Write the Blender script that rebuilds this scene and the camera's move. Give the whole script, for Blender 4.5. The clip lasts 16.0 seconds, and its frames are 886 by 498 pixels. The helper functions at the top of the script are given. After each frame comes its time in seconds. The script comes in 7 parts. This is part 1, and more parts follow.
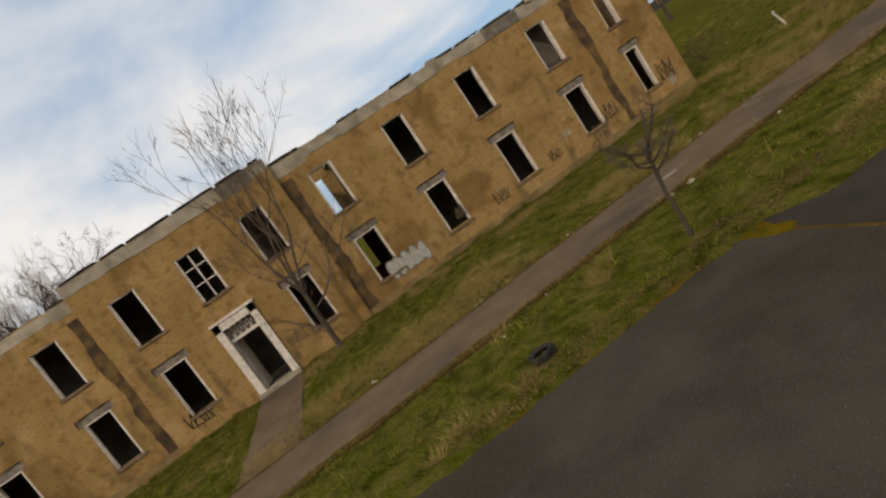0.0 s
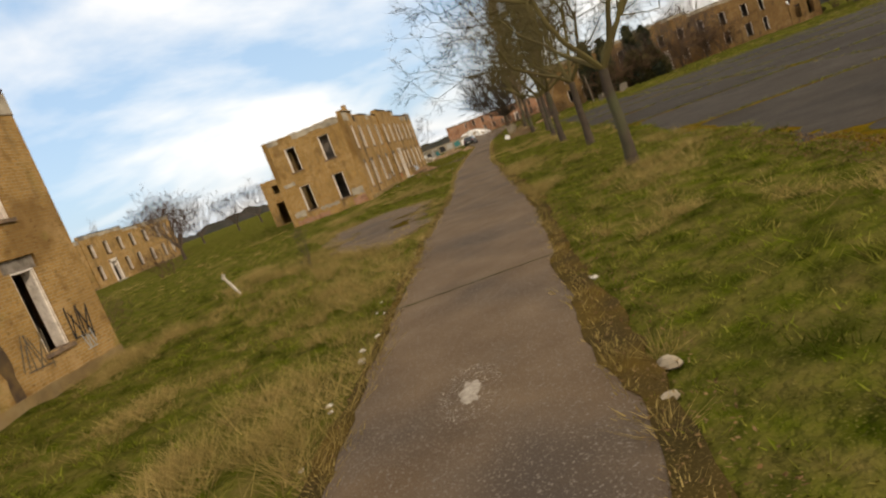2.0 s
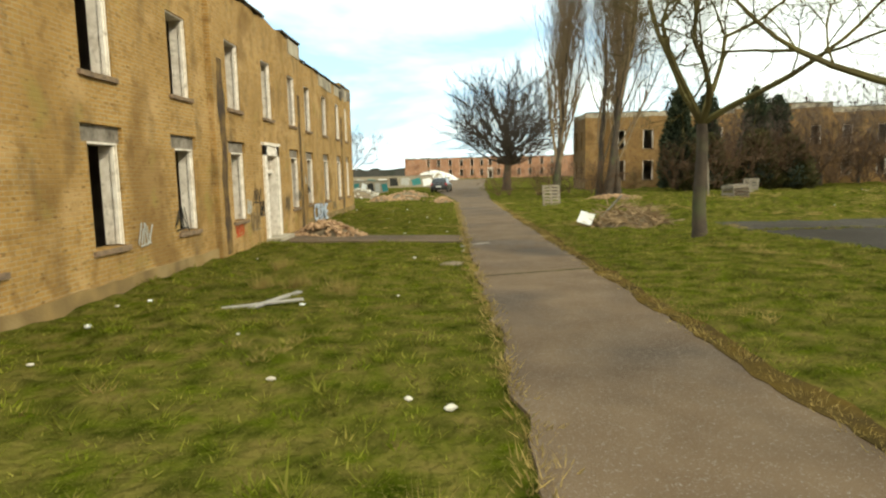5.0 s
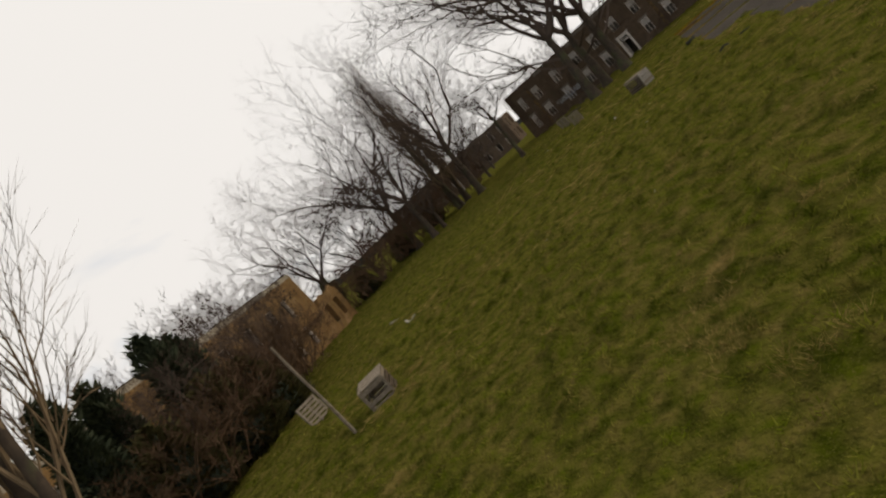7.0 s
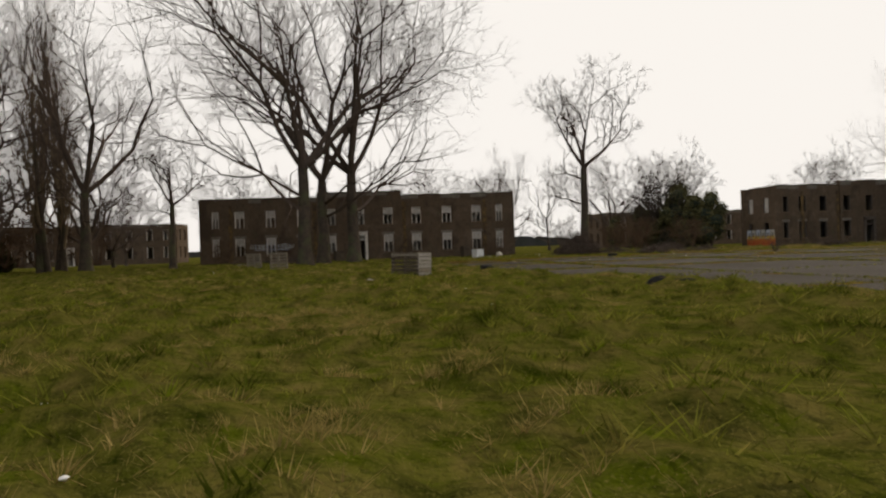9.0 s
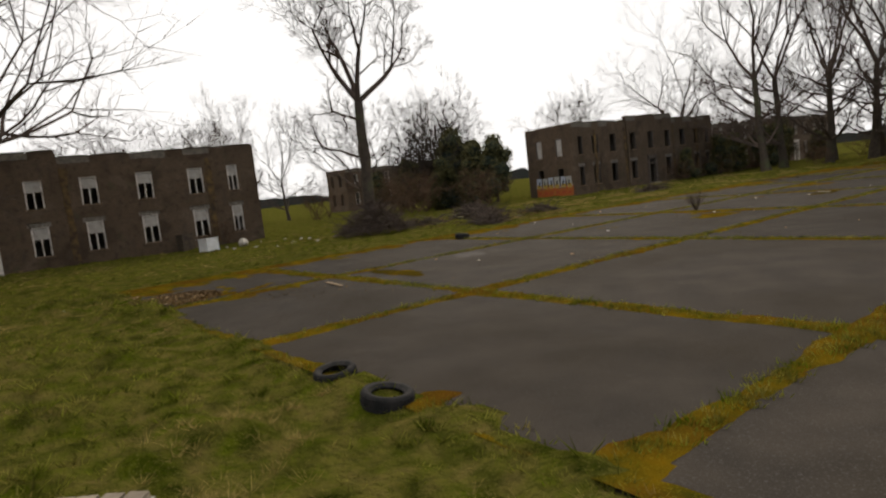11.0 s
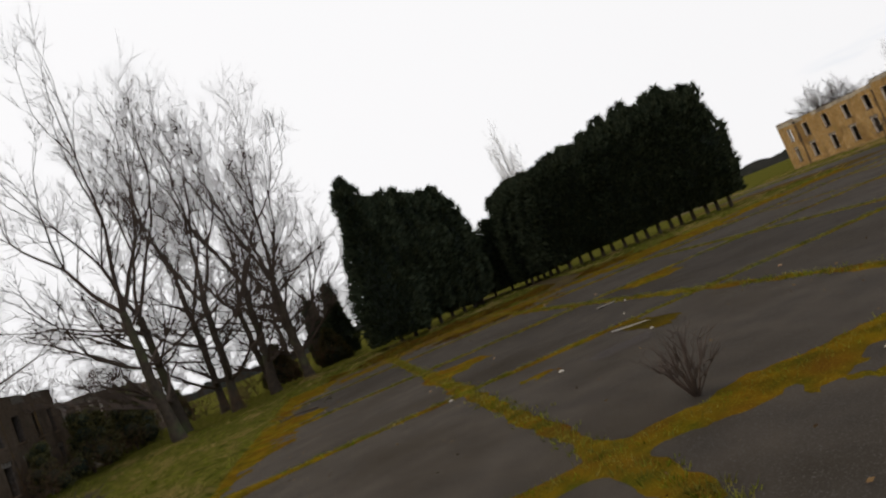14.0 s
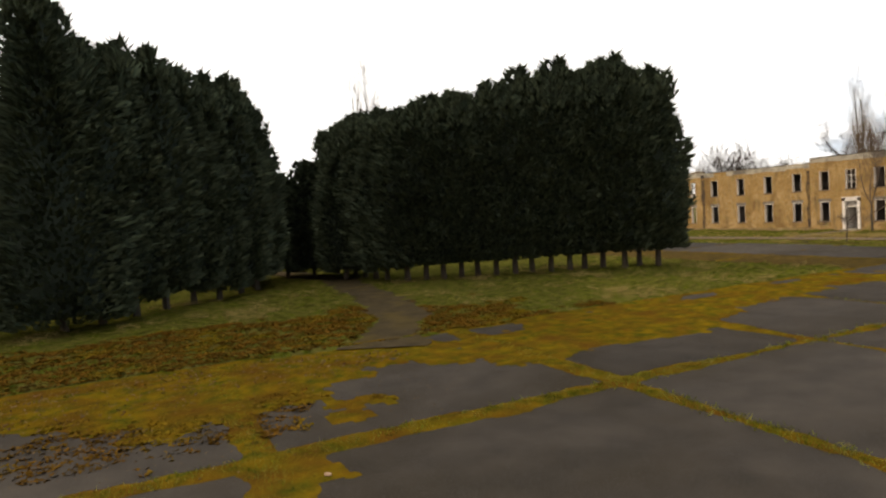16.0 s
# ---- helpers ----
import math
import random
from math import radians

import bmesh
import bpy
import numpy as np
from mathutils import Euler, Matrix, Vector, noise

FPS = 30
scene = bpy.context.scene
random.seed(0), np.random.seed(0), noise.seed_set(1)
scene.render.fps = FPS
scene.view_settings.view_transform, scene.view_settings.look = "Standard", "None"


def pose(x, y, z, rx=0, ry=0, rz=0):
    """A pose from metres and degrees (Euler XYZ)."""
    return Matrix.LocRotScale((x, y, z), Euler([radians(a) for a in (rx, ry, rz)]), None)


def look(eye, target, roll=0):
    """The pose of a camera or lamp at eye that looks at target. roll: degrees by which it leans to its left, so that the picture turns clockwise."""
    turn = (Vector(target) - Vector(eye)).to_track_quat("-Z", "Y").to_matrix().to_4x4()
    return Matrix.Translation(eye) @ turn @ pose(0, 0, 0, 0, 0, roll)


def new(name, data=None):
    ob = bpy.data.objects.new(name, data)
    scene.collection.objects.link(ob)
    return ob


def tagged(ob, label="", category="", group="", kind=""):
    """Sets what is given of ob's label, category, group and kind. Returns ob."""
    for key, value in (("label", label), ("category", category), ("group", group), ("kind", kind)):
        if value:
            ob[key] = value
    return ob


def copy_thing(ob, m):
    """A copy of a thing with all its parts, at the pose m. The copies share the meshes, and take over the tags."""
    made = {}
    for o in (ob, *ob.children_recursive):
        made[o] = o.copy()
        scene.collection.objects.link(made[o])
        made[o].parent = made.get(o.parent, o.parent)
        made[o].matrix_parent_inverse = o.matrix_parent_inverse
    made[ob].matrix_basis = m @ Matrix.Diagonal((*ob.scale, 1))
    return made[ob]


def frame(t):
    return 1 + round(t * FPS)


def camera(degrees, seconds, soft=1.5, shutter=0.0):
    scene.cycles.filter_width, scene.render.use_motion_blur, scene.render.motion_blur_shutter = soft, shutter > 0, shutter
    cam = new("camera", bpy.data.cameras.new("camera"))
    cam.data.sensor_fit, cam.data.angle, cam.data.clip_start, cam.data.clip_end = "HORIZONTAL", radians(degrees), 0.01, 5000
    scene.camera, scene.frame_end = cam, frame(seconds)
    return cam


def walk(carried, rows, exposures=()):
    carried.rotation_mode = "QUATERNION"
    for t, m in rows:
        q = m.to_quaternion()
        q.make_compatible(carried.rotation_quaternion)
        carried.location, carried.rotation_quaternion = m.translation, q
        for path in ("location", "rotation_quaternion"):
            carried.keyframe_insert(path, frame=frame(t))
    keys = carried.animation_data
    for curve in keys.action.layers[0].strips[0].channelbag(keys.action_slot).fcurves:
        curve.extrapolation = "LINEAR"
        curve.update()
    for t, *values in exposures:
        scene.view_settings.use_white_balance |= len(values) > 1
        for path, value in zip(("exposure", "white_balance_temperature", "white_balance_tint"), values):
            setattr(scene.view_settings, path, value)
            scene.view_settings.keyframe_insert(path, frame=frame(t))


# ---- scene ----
cam = camera(69.2, 16.0, soft=2.3)
PATH = [
    (0, (14.817, -17.724, 3.653), (12.871, -17.340, 3.397), -34.3),
    (0.5, (9.779, -19.69, 3.723), (8.29, -18.422, 3.304), -30.5),
    (1, (6.572, -19.51, 3.856), (5.69, -17.774, 3.402), -30.6),
    (1.5, (3.792, -17.857, 3.192), (3.274, -15.972, 2.77), -26.1),
    (2, (1.761, -14.48, 2.128), (1.456, -12.528, 1.82), -20.6),
    (2.5, (0.641, -8.923, 1.296), (0.319, -6.966, 1.038), -10.5),
    (3, (-0.258, -2.836, 1.143), (-0.554, -0.883, 0.831), -5.7),
    (3.2, (-0.557, -0.051, 1.244), (-0.825, 1.903, 0.91), -4.8),
    (5.5, (-3.364, 36.05, 2.115), (-3.396, 38.046, 1.993), -1.4),
    (6, (-4.013, 43.341, 2.278), (-3.834, 45.328, 2.422), -8.1),
    (6.5, (-4.851, 51.497, 3.466), (-3.588, 53.044, 3.575), -35.7),
    (7, (-2.414, 57.529, 3.884), (-0.580, 58.311, 3.736), -41.8),
    (7.5, (1.258, 61.510, 3.381), (3.230, 61.788, 3.190), -44.0),
    (8, (4.820, 63.478, 2.435), (6.803, 63.319, 2.230), -39.2),
    (8.5, (9.973, 63.454, 1.584), (11.955, 63.201, 1.486), -15.0),
    (9, (15.668, 62.353, 1.100), (17.629, 61.959, 1.095), -1.9),
    (9.5, (21.418, 60.917, 1.340), (23.331, 60.338, 1.304), -0.2),
    (10, (26.616, 59.027, 2.230), (28.465, 58.268, 2.139), -3.4),
    (10.2, (28.677, 58.197, 2.590), (30.494, 57.371, 2.470), -4.6),
    (12.3, (51.173, 58.345, 1.998), (52.205, 56.635, 1.899), -5.4),
    (12.5, (52.457, 55.747, 1.782), (53.405, 53.986, 1.749), -5.5),
    (13, (55.644, 49.058, 1.363), (56.187, 47.137, 1.484), -9.8),
    (13.5, (58.152, 43.968, 1.539), (58.224, 41.978, 1.729), -15.3),
    (14, (58.907, 38.871, 2.484), (58.514, 36.914, 2.615), -22.1),
    (14.5, (58.735, 33.182, 2.886), (58.043, 31.307, 2.953), -21.0),
    (15, (57.409, 28.184, 3.260), (56.706, 26.313, 3.194), -12.8),
    (15.5, (54.799, 22.708, 3.765), (54.103, 20.840, 3.600), -7.4),
    (16, (51.074, 16.908, 4.135), (50.219, 15.103, 4.020), -3.7),
]
EXPOSURES = [(0.0, -2.0, 7000, 12), (0.5, -1.65, 7300, 13), (1.0, -1.5, 6900, 10), (1.5, -1.45, 6900, 11), (2.5, -1.5, 8300, 12), (3.2, -1.4, 8500, 12), (5.3, -0.74, 6900, -6), (5.7, -1.05, 6900, -3), (6.0, -1.8, 6900, 6),
             (6.5, -2.2, 7000, 11), (7.0, -2.05, 7100, 12), (7.5, -2.1, 7100, 12), (8.5, -1.74, 7200, 12), (9.0, -2.0, 7200, 12), (10.2, -1.9, 7100, 12), (12.3, -1.68, 6700, 12), (13.5, -1.72, 6650, 12), (14.5, -2.1, 6650, 12), (15.5, -1.87, 6900, 12), (16.0, -1.25, 7100, 12)]
walk(cam, [(t, look(eye, target, roll)) for t, eye, target, roll in PATH], EXPOSURES)

# ---------------------------------------------------------------- sky and sun
SUN_AZ = Vector((0.72, -0.70, 0.0)).normalized()
SUN_EL = radians(32)
world = bpy.data.worlds.new("sky")
scene.world = world
world.use_nodes = True
wn, wl = world.node_tree.nodes, world.node_tree.links
wn.clear()
w_out = wn.new("ShaderNodeOutputWorld")
w_bg = wn.new("ShaderNodeBackground")
w_sky = wn.new("ShaderNodeTexSky")
w_sky.sky_type = "NISHITA"
w_sky.sun_disc = False
w_sky.sun_elevation = SUN_EL
w_sky.sun_rotation = math.atan2(SUN_AZ.x, SUN_AZ.y)
w_sky.air_density = 1.0
w_sky.dust_density = 1.5
w_co = wn.new("ShaderNodeTexCoord")
w_sep = wn.new("ShaderNodeSeparateXYZ")
wl.new(w_co.outputs["Generated"], w_sep.inputs[0])
w_zadd = wn.new("ShaderNodeMath"); w_zadd.operation = "ADD"; w_zadd.inputs[1].default_value = 0.22
w_zmax = wn.new("ShaderNodeMath"); w_zmax.operation = "MAXIMUM"; w_zmax.inputs[1].default_value = 0.12
wl.new(w_sep.outputs[2], w_zadd.inputs[0]); wl.new(w_zadd.outputs[0], w_zmax.inputs[0])
w_div = wn.new("ShaderNodeVectorMath"); w_div.operation = "DIVIDE"
w_comb = wn.new("ShaderNodeCombineXYZ")
for i in range(3):
    wl.new(w_zmax.outputs[0], w_comb.inputs[i])
wl.new(w_co.outputs["Generated"], w_div.inputs[0]); wl.new(w_comb.outputs[0], w_div.inputs[1])
w_noise = wn.new("ShaderNodeTexNoise")
w_noise.inputs["Scale"].default_value = 0.9
w_noise.inputs["Detail"].default_value = 7.0
w_noise.inputs["Roughness"].default_value = 0.55
w_noise.inputs["Distortion"].default_value = 0.3
wl.new(w_div.outputs[0], w_noise.inputs["Vector"])
w_dot = wn.new("ShaderNodeVectorMath"); w_dot.operation = "DOT_PRODUCT"
w_dot.inputs[1].default_value = (SUN_AZ.x, SUN_AZ.y, 0.35)
wl.new(w_co.outputs["Generated"], w_dot.inputs[0])
w_mul = wn.new("ShaderNodeMath"); w_mul.operation = "MULTIPLY_ADD"
w_mul.inputs[1].default_value = 0.30
w_mul.inputs[2].default_value = 0.17
wl.new(w_dot.outputs["Value"], w_mul.inputs[0])
w_add = wn.new("ShaderNodeMath"); w_add.operation = "ADD"
wl.new(w_noise.outputs["Fac"], w_add.inputs[0]); wl.new(w_mul.outputs[0], w_add.inputs[1])
w_ramp = wn.new("ShaderNodeValToRGB")
w_ramp.color_ramp.elements[0].position = 0.36
w_ramp.color_ramp.elements[1].position = 0.62
w_ramp.color_ramp.elements[0].color = (0.05, 0.05, 0.05, 1)
wl.new(w_add.outputs[0], w_ramp.inputs[0])
# cloud brightness: brighter towards the sun
w_cb = wn.new("ShaderNodeMapRange")
w_cb.inputs["From Min"].default_value = -1.0
w_cb.inputs["From Max"].default_value = 1.0
w_cb.inputs["To Min"].default_value = 23.0
w_cb.inputs["To Max"].default_value = 25.0
wl.new(w_dot.outputs["Value"], w_cb.inputs["Value"])
w_cc = wn.new("ShaderNodeMix"); w_cc.data_type = "RGBA"; w_cc.blend_type = "MULTIPLY"
w_cc.inputs["Factor"].default_value = 1.0
w_cc.inputs["A"].default_value = (0.96, 0.98, 1.0, 1)
wl.new(w_cb.outputs[0], w_cc.inputs["B"])
w_mix = wn.new("ShaderNodeMix"); w_mix.data_type = "RGBA"
wl.new(w_ramp.outputs["Color"], w_mix.inputs["Factor"])
# thin high haze lightens the blue
w_veil = wn.new("ShaderNodeMix"); w_veil.data_type = "RGBA"; w_veil.blend_type = "ADD"
w_veil.inputs["Factor"].default_value = 1.0
w_veil.inputs["B"].default_value = (4.5, 8.0, 13.0, 1)
wl.new(w_sky.outputs[0], w_veil.inputs["A"])
wl.new(w_veil.outputs["Result"], w_mix.inputs["A"])
wl.new(w_cc.outputs["Result"], w_mix.inputs["B"])
wl.new(w_mix.outputs["Result"], w_bg.inputs["Color"])
w_bg.inputs["Strength"].default_value = 0.15
wl.new(w_bg.outputs[0], w_out.inputs["Surface"])

sun_data = bpy.data.lights.new("sun", "SUN")
sun_data.energy = 5.0
sun_data.angle = radians(3.0)
sun_data.color = (1.0, 0.90, 0.76)
sun = new("sun", sun_data)
sun.matrix_world = look((60, -60, 60), (60 - SUN_AZ.x * 50, -60 - SUN_AZ.y * 50, 60 - 50 * math.tan(SUN_EL)))


# ---------------------------------------------------------------- materials
def material(name, base, rough=0.9, second=None, scale=3.0, amount=0.5, third=None, scale3=0.35, amount3=0.5,
             bump=0.3, bump_scale=40.0, detail=6.0, metallic=0.0, random_value=0.0, island=0.0, object_space=False, speck=None, gloss=0.06, thin=0.0, relief=0.02):
    m = bpy.data.materials.new(name)
    m.use_nodes = True
    n, l = m.node_tree.nodes, m.node_tree.links
    b = n["Principled BSDF"]
    b.inputs["Roughness"].default_value = rough
    b.inputs["Metallic"].default_value = metallic
    b.inputs["Specular IOR Level"].default_value = gloss
    co = n.new("ShaderNodeTexCoord")
    if object_space:
        vec = co.outputs["Object"]
    else:
        geo = n.new("ShaderNodeNewGeometry")
        vec = geo.outputs["Position"]

    def noise_node(sc, det=detail):
        t = n.new("ShaderNodeTexNoise")
        t.inputs["Scale"].default_value = sc
        t.inputs["Detail"].default_value = det
        l.new(vec, t.inputs["Vector"])
        return t

    col = None
    last = None

    def mixed(fac, a, c):
        x = n.new("ShaderNodeMix"); x.data_type = "RGBA"
        l.new(fac, x.inputs["Factor"])
        if isinstance(a, tuple):
            x.inputs["A"].default_value = (*a, 1)
        else:
            l.new(a, x.inputs["A"])
        x.inputs["B"].default_value = (*c, 1)
        return x.outputs["Result"]

    def ramp(out, lo, hi):
        r = n.new("ShaderNodeMapRange")
        r.inputs["From Min"].default_value = lo
        r.inputs["From Max"].default_value = hi
        l.new(out, r.inputs["Value"])
        return r.outputs[0]

    last = base
    if second:
        last = mixed(ramp(noise_node(scale).outputs["Fac"], 0.5 - 0.3 * amount, 0.5 + 0.45 * (1 - amount) + 0.02), last, second)
    if third:
        last = mixed(ramp(noise_node(scale3).outputs["Fac"], 0.62 - 0.3 * amount3, 0.66 + 0.2 * (1 - amount3)), last, third)
    if speck:
        last = mixed(ramp(noise_node(48.0, 4).outputs["Fac"], 0.57, 0.70), last, speck)
    if random_value or island:
        hsv = n.new("ShaderNodeHueSaturation")
        mr = n.new("ShaderNodeMapRange")
        k = random_value or island
        mr.inputs["To Min"].default_value = 1 - k
        mr.inputs["To Max"].default_value = 1 + k
        if random_value:
            oi = n.new("ShaderNodeObjectInfo")
            l.new(oi.outputs["Random"], mr.inputs["Value"])
        else:
            g2 = n.new("ShaderNodeNewGeometry")
            l.new(g2.outputs["Random Per Island"], mr.inputs["Value"])
        l.new(mr.outputs[0], hsv.inputs["Value"])
        if isinstance(last, tuple):
            hsv.inputs["Color"].default_value = (*last, 1)
        else:
            l.new(last, hsv.inputs["Color"])
        last = hsv.outputs["Color"]
    if isinstance(last, tuple):
        b.inputs["Base Color"].default_value = (*last, 1)
    else:
        l.new(last, b.inputs["Base Color"])
    if bump:
        bn = n.new("ShaderNodeBump")
        bn.inputs["Strength"].default_value = bump
        bn.inputs["Distance"].default_value = relief
        l.new(noise_node(bump_scale, 4).outputs["Fac"], bn.inputs["Height"])
        l.new(bn.outputs[0], b.inputs["Normal"])
    if thin:
        tr = n.new("ShaderNodeBsdfTranslucent")
        mx = n.new("ShaderNodeMixShader")
        mx.inputs[0].default_value = thin
        if isinstance(last, tuple):
            tr.inputs["Color"].default_value = (*last, 1)
        else:
            l.new(last, tr.inputs["Color"])
        l.new(b.outputs[0], mx.inputs[1])
        l.new(tr.outputs[0], mx.inputs[2])
        l.new(mx.outputs[0], n["Material Output"].inputs["Surface"])
    return m


def brick_material(name, one, two, mortar, stain, grime_amount=0.5):
    """Coursed stock brick, 215 x 65 mm with 10 mm joints, in the wall's own space."""
    m = bpy.data.materials.new(name)
    m.use_nodes = True
    n, l = m.node_tree.nodes, m.node_tree.links
    b = n["Principled BSDF"]
    b.inputs["Roughness"].default_value = 0.92
    b.inputs["Specular IOR Level"].default_value = 0.15
    co = n.new("ShaderNodeTexCoord")
    sep = n.new("ShaderNodeSeparateXYZ")
    l.new(co.outputs["Object"], sep.inputs[0])
    add = n.new("ShaderNodeMath"); add.operation = "ADD"
    l.new(sep.outputs[0], add.inputs[0]); l.new(sep.outputs[1], add.inputs[1])
    comb = n.new("ShaderNodeCombineXYZ")
    l.new(add.outputs[0], comb.inputs[0]); l.new(sep.outputs[2], comb.inputs[1])
    br = n.new("ShaderNodeTexBrick")
    br.inputs["Scale"].default_value = 1.0
    br.inputs["Brick Width"].default_value = 0.225
    br.inputs["Row Height"].default_value = 0.075
    br.inputs["Mortar Size"].default_value = 0.009
    br.inputs["Mortar Smooth"].default_value = 0.3
    br.inputs["Bias"].default_value = -0.1
    br.inputs["Color1"].default_value = (*one, 1)
    br.inputs["Color2"].default_value = (*two, 1)
    br.inputs["Mortar"].default_value = (*mortar, 1)
    l.new(comb.outputs[0], br.inputs["Vector"])

    def noise_node(sc, det, zs=1.0):
        t = n.new("ShaderNodeTexNoise")
        t.inputs["Scale"].default_value = sc
        t.inputs["Detail"].default_value = det
        mp = n.new("ShaderNodeMapping")
        mp.inputs["Scale"].default_value = (1, 1, zs)
        l.new(co.outputs["Object"], mp.inputs[0]); l.new(mp.outputs[0], t.inputs["Vector"])
        return t.outputs["Fac"]

    def over(prev, fac, lo, hi, c, top=1.0):
        r = n.new("ShaderNodeMapRange")
        r.inputs["From Min"].default_value, r.inputs["From Max"].default_value = lo, hi
        r.inputs["To Max"].default_value = top
        l.new(fac, r.inputs["Value"])
        x = n.new("ShaderNodeMix"); x.data_type = "RGBA"
        l.new(r.outputs[0], x.inputs["Factor"]); l.new(prev, x.inputs["A"])
        x.inputs["B"].default_value = (*c, 1)
        return x.outputs["Result"]

    c = br.outputs["Color"]
    c = over(c, noise_node(0.5, 7), 0.42, 0.72, tuple(v * 0.62 for v in one), 0.75)
    c = over(c, noise_node(1.6, 6, 0.35), 0.55, 0.75, stain, grime_amount)
    c = over(c, noise_node(0.7, 9), 0.56, 0.66, tuple(v * 1.12 + 0.35 * one[0] * k for v, k in zip(one, (0.3, 0.42, 0.45))), 0.55)
    c = over(c, noise_node(0.33, 9), 0.55, 0.62, tuple(v * 0.5 for v in two), 0.6)
    c = over(c, noise_node(2.6, 8), 0.54, 0.66, tuple(v * 0.55 for v in two), 0.55)
    c = over(c, noise_node(1.1, 5), 0.60, 0.72, (one[0] * 0.62, one[1] * 0.86, one[2] * 0.75), 0.55)
    c = over(c, noise_node(9, 4), 0.58, 0.75, tuple(v * 0.45 for v in one), 0.55)
    c = over(c, noise_node(5.0, 3, 3.2), 0.60, 0.68, tuple(v * 0.38 for v in two), 0.7)
    l.new(c, b.inputs["Base Color"])
    bn = n.new("ShaderNodeBump")
    bn.inputs["Strength"].default_value = 0.6
    bn.inputs["Distance"].default_value = 0.012
    inv = n.new("ShaderNodeMath"); inv.operation = "MULTIPLY_ADD"
    inv.inputs[1].default_value = -1.0
    l.new(br.outputs["Fac"], inv.inputs[0])
    l.new(noise_node(18, 5), inv.inputs[2])
    l.new(inv.outputs[0], bn.inputs["Height"])
    l.new(bn.outputs[0], b.inputs["Normal"])
    return m


BRICK = brick_material("stock_brick", (0.378, 0.215, 0.066), (0.295, 0.160, 0.047), (0.36, 0.28, 0.16), (0.09, 0.062, 0.032), 0.8)
BRICK_RED = brick_material("red_brick", (0.36, 0.17, 0.09), (0.30, 0.14, 0.08), (0.33, 0.26, 0.2), (0.12, 0.08, 0.06), 0.4)
# shade of the blocks turned from the sun, painted in as a darker brick
BRICK_SHADED = brick_material("shaded_brown_brick", (0.128, 0.084, 0.052), (0.098, 0.064, 0.041), (0.115, 0.088, 0.062), (0.055, 0.041, 0.033), 0.6)
BRICK_UMBER = brick_material("umber_brick", (0.26, 0.145, 0.052), (0.20, 0.11, 0.040), (0.22, 0.155, 0.08), (0.07, 0.048, 0.027), 0.8)
PLINTH = material("stained_plinth", (0.25, 0.165, 0.07), 0.95, (0.13, 0.09, 0.045), 1.5, 0.5, (0.34, 0.25, 0.13), 0.8, 0.4, 0.5, 25)
CONCRETE = material("weathered_concrete", (0.42, 0.36, 0.27), 0.92, (0.24, 0.2, 0.15), 2.2, 0.5, (0.12, 0.10, 0.08), 0.9, 0.4, 0.5, 30)
COPING = material("lichened_coping", (0.13, 0.11, 0.09), 0.95, (0.25, 0.21, 0.16), 4, 0.4, None, bump=0.5, bump_scale=20)
FLASHING = material("tarred_flashing", (0.045, 0.036, 0.030), 0.85, (0.10, 0.08, 0.06), 5, 0.5, None, bump=0.5, bump_scale=20)
PAINT = material("peeling_white_paint", (0.74, 0.66, 0.58), 0.75, (0.5, 0.42, 0.34), 5.0, 0.35, (0.30, 0.24, 0.18), 9.0, 0.25, 0.3, 60)
LINTEL = material("exposed_lintel", (0.26, 0.22, 0.18), 0.95, (0.10, 0.08, 0.06), 6, 0.5, None, bump=0.5)
SILL = material("brick_sill", (0.24, 0.16, 0.10), 0.92, (0.11, 0.08, 0.06), 8, 0.5, None, bump=0.5)
INNER = material("stained_plaster", (0.26, 0.22, 0.18), 0.95, (0.14, 0.12, 0.10), 1.5, 0.5, (0.07, 0.06, 0.05), 0.6, 0.5, 0.3, 20)
SOOT = material("damp_stain", (0.070, 0.046, 0.030), 0.95, (0.20, 0.125, 0.045), 2.6, 0.45, (0.045, 0.035, 0.03), 1.2, 0.5, 0.4, 30)
BOARD = material("white_board", (0.46, 0.41, 0.36), 0.8, (0.30, 0.26, 0.22), 2, 0.4, None, bump=0.1)
TARMAC = material("worn_tarmac", (0.105, 0.070, 0.042), 0.95, (0.150, 0.105, 0.066), 1.2, 0.5, (0.055, 0.045, 0.038), 0.35, 0.5, 0.9, 60, speck=(0.19, 0.16, 0.13))
SLAB = material("parade_concrete", (0.050, 0.041, 0.032), 0.85, (0.031, 0.026, 0.021), 1.1, 0.55, (0.026, 0.020, 0.013), 0.30, 0.6, 0.5, 70, random_value=0.2, speck=(0.075, 0.068, 0.06), gloss=0.04)
MOSS = material("yellow_moss", (0.150, 0.085, 0.005), 0.98, (0.036, 0.044, 0.005), 2.2, 0.62, (0.078, 0.034, 0.006), 0.9, 0.75, 1.0, 55, speck=(0.19, 0.14, 0.015), gloss=0.0)
GRASS_GROUND = material("meadow", (0.058, 0.070, 0.005), 0.98, (0.125, 0.096, 0.028), 2.6, 0.55, (0.018, 0.025, 0.002), 2.2, 0.58, 1.0, 9.0, speck=(0.13, 0.11, 0.03), gloss=0.0, relief=0.16)
GRASS = material("grass_blades", (0.122, 0.152, 0.009), 0.9, (0.245, 0.190, 0.056), 2.8, 0.55, (0.036, 0.050, 0.003), 2.2, 0.58, 0, island=0.55, gloss=0.0, thin=0.4)
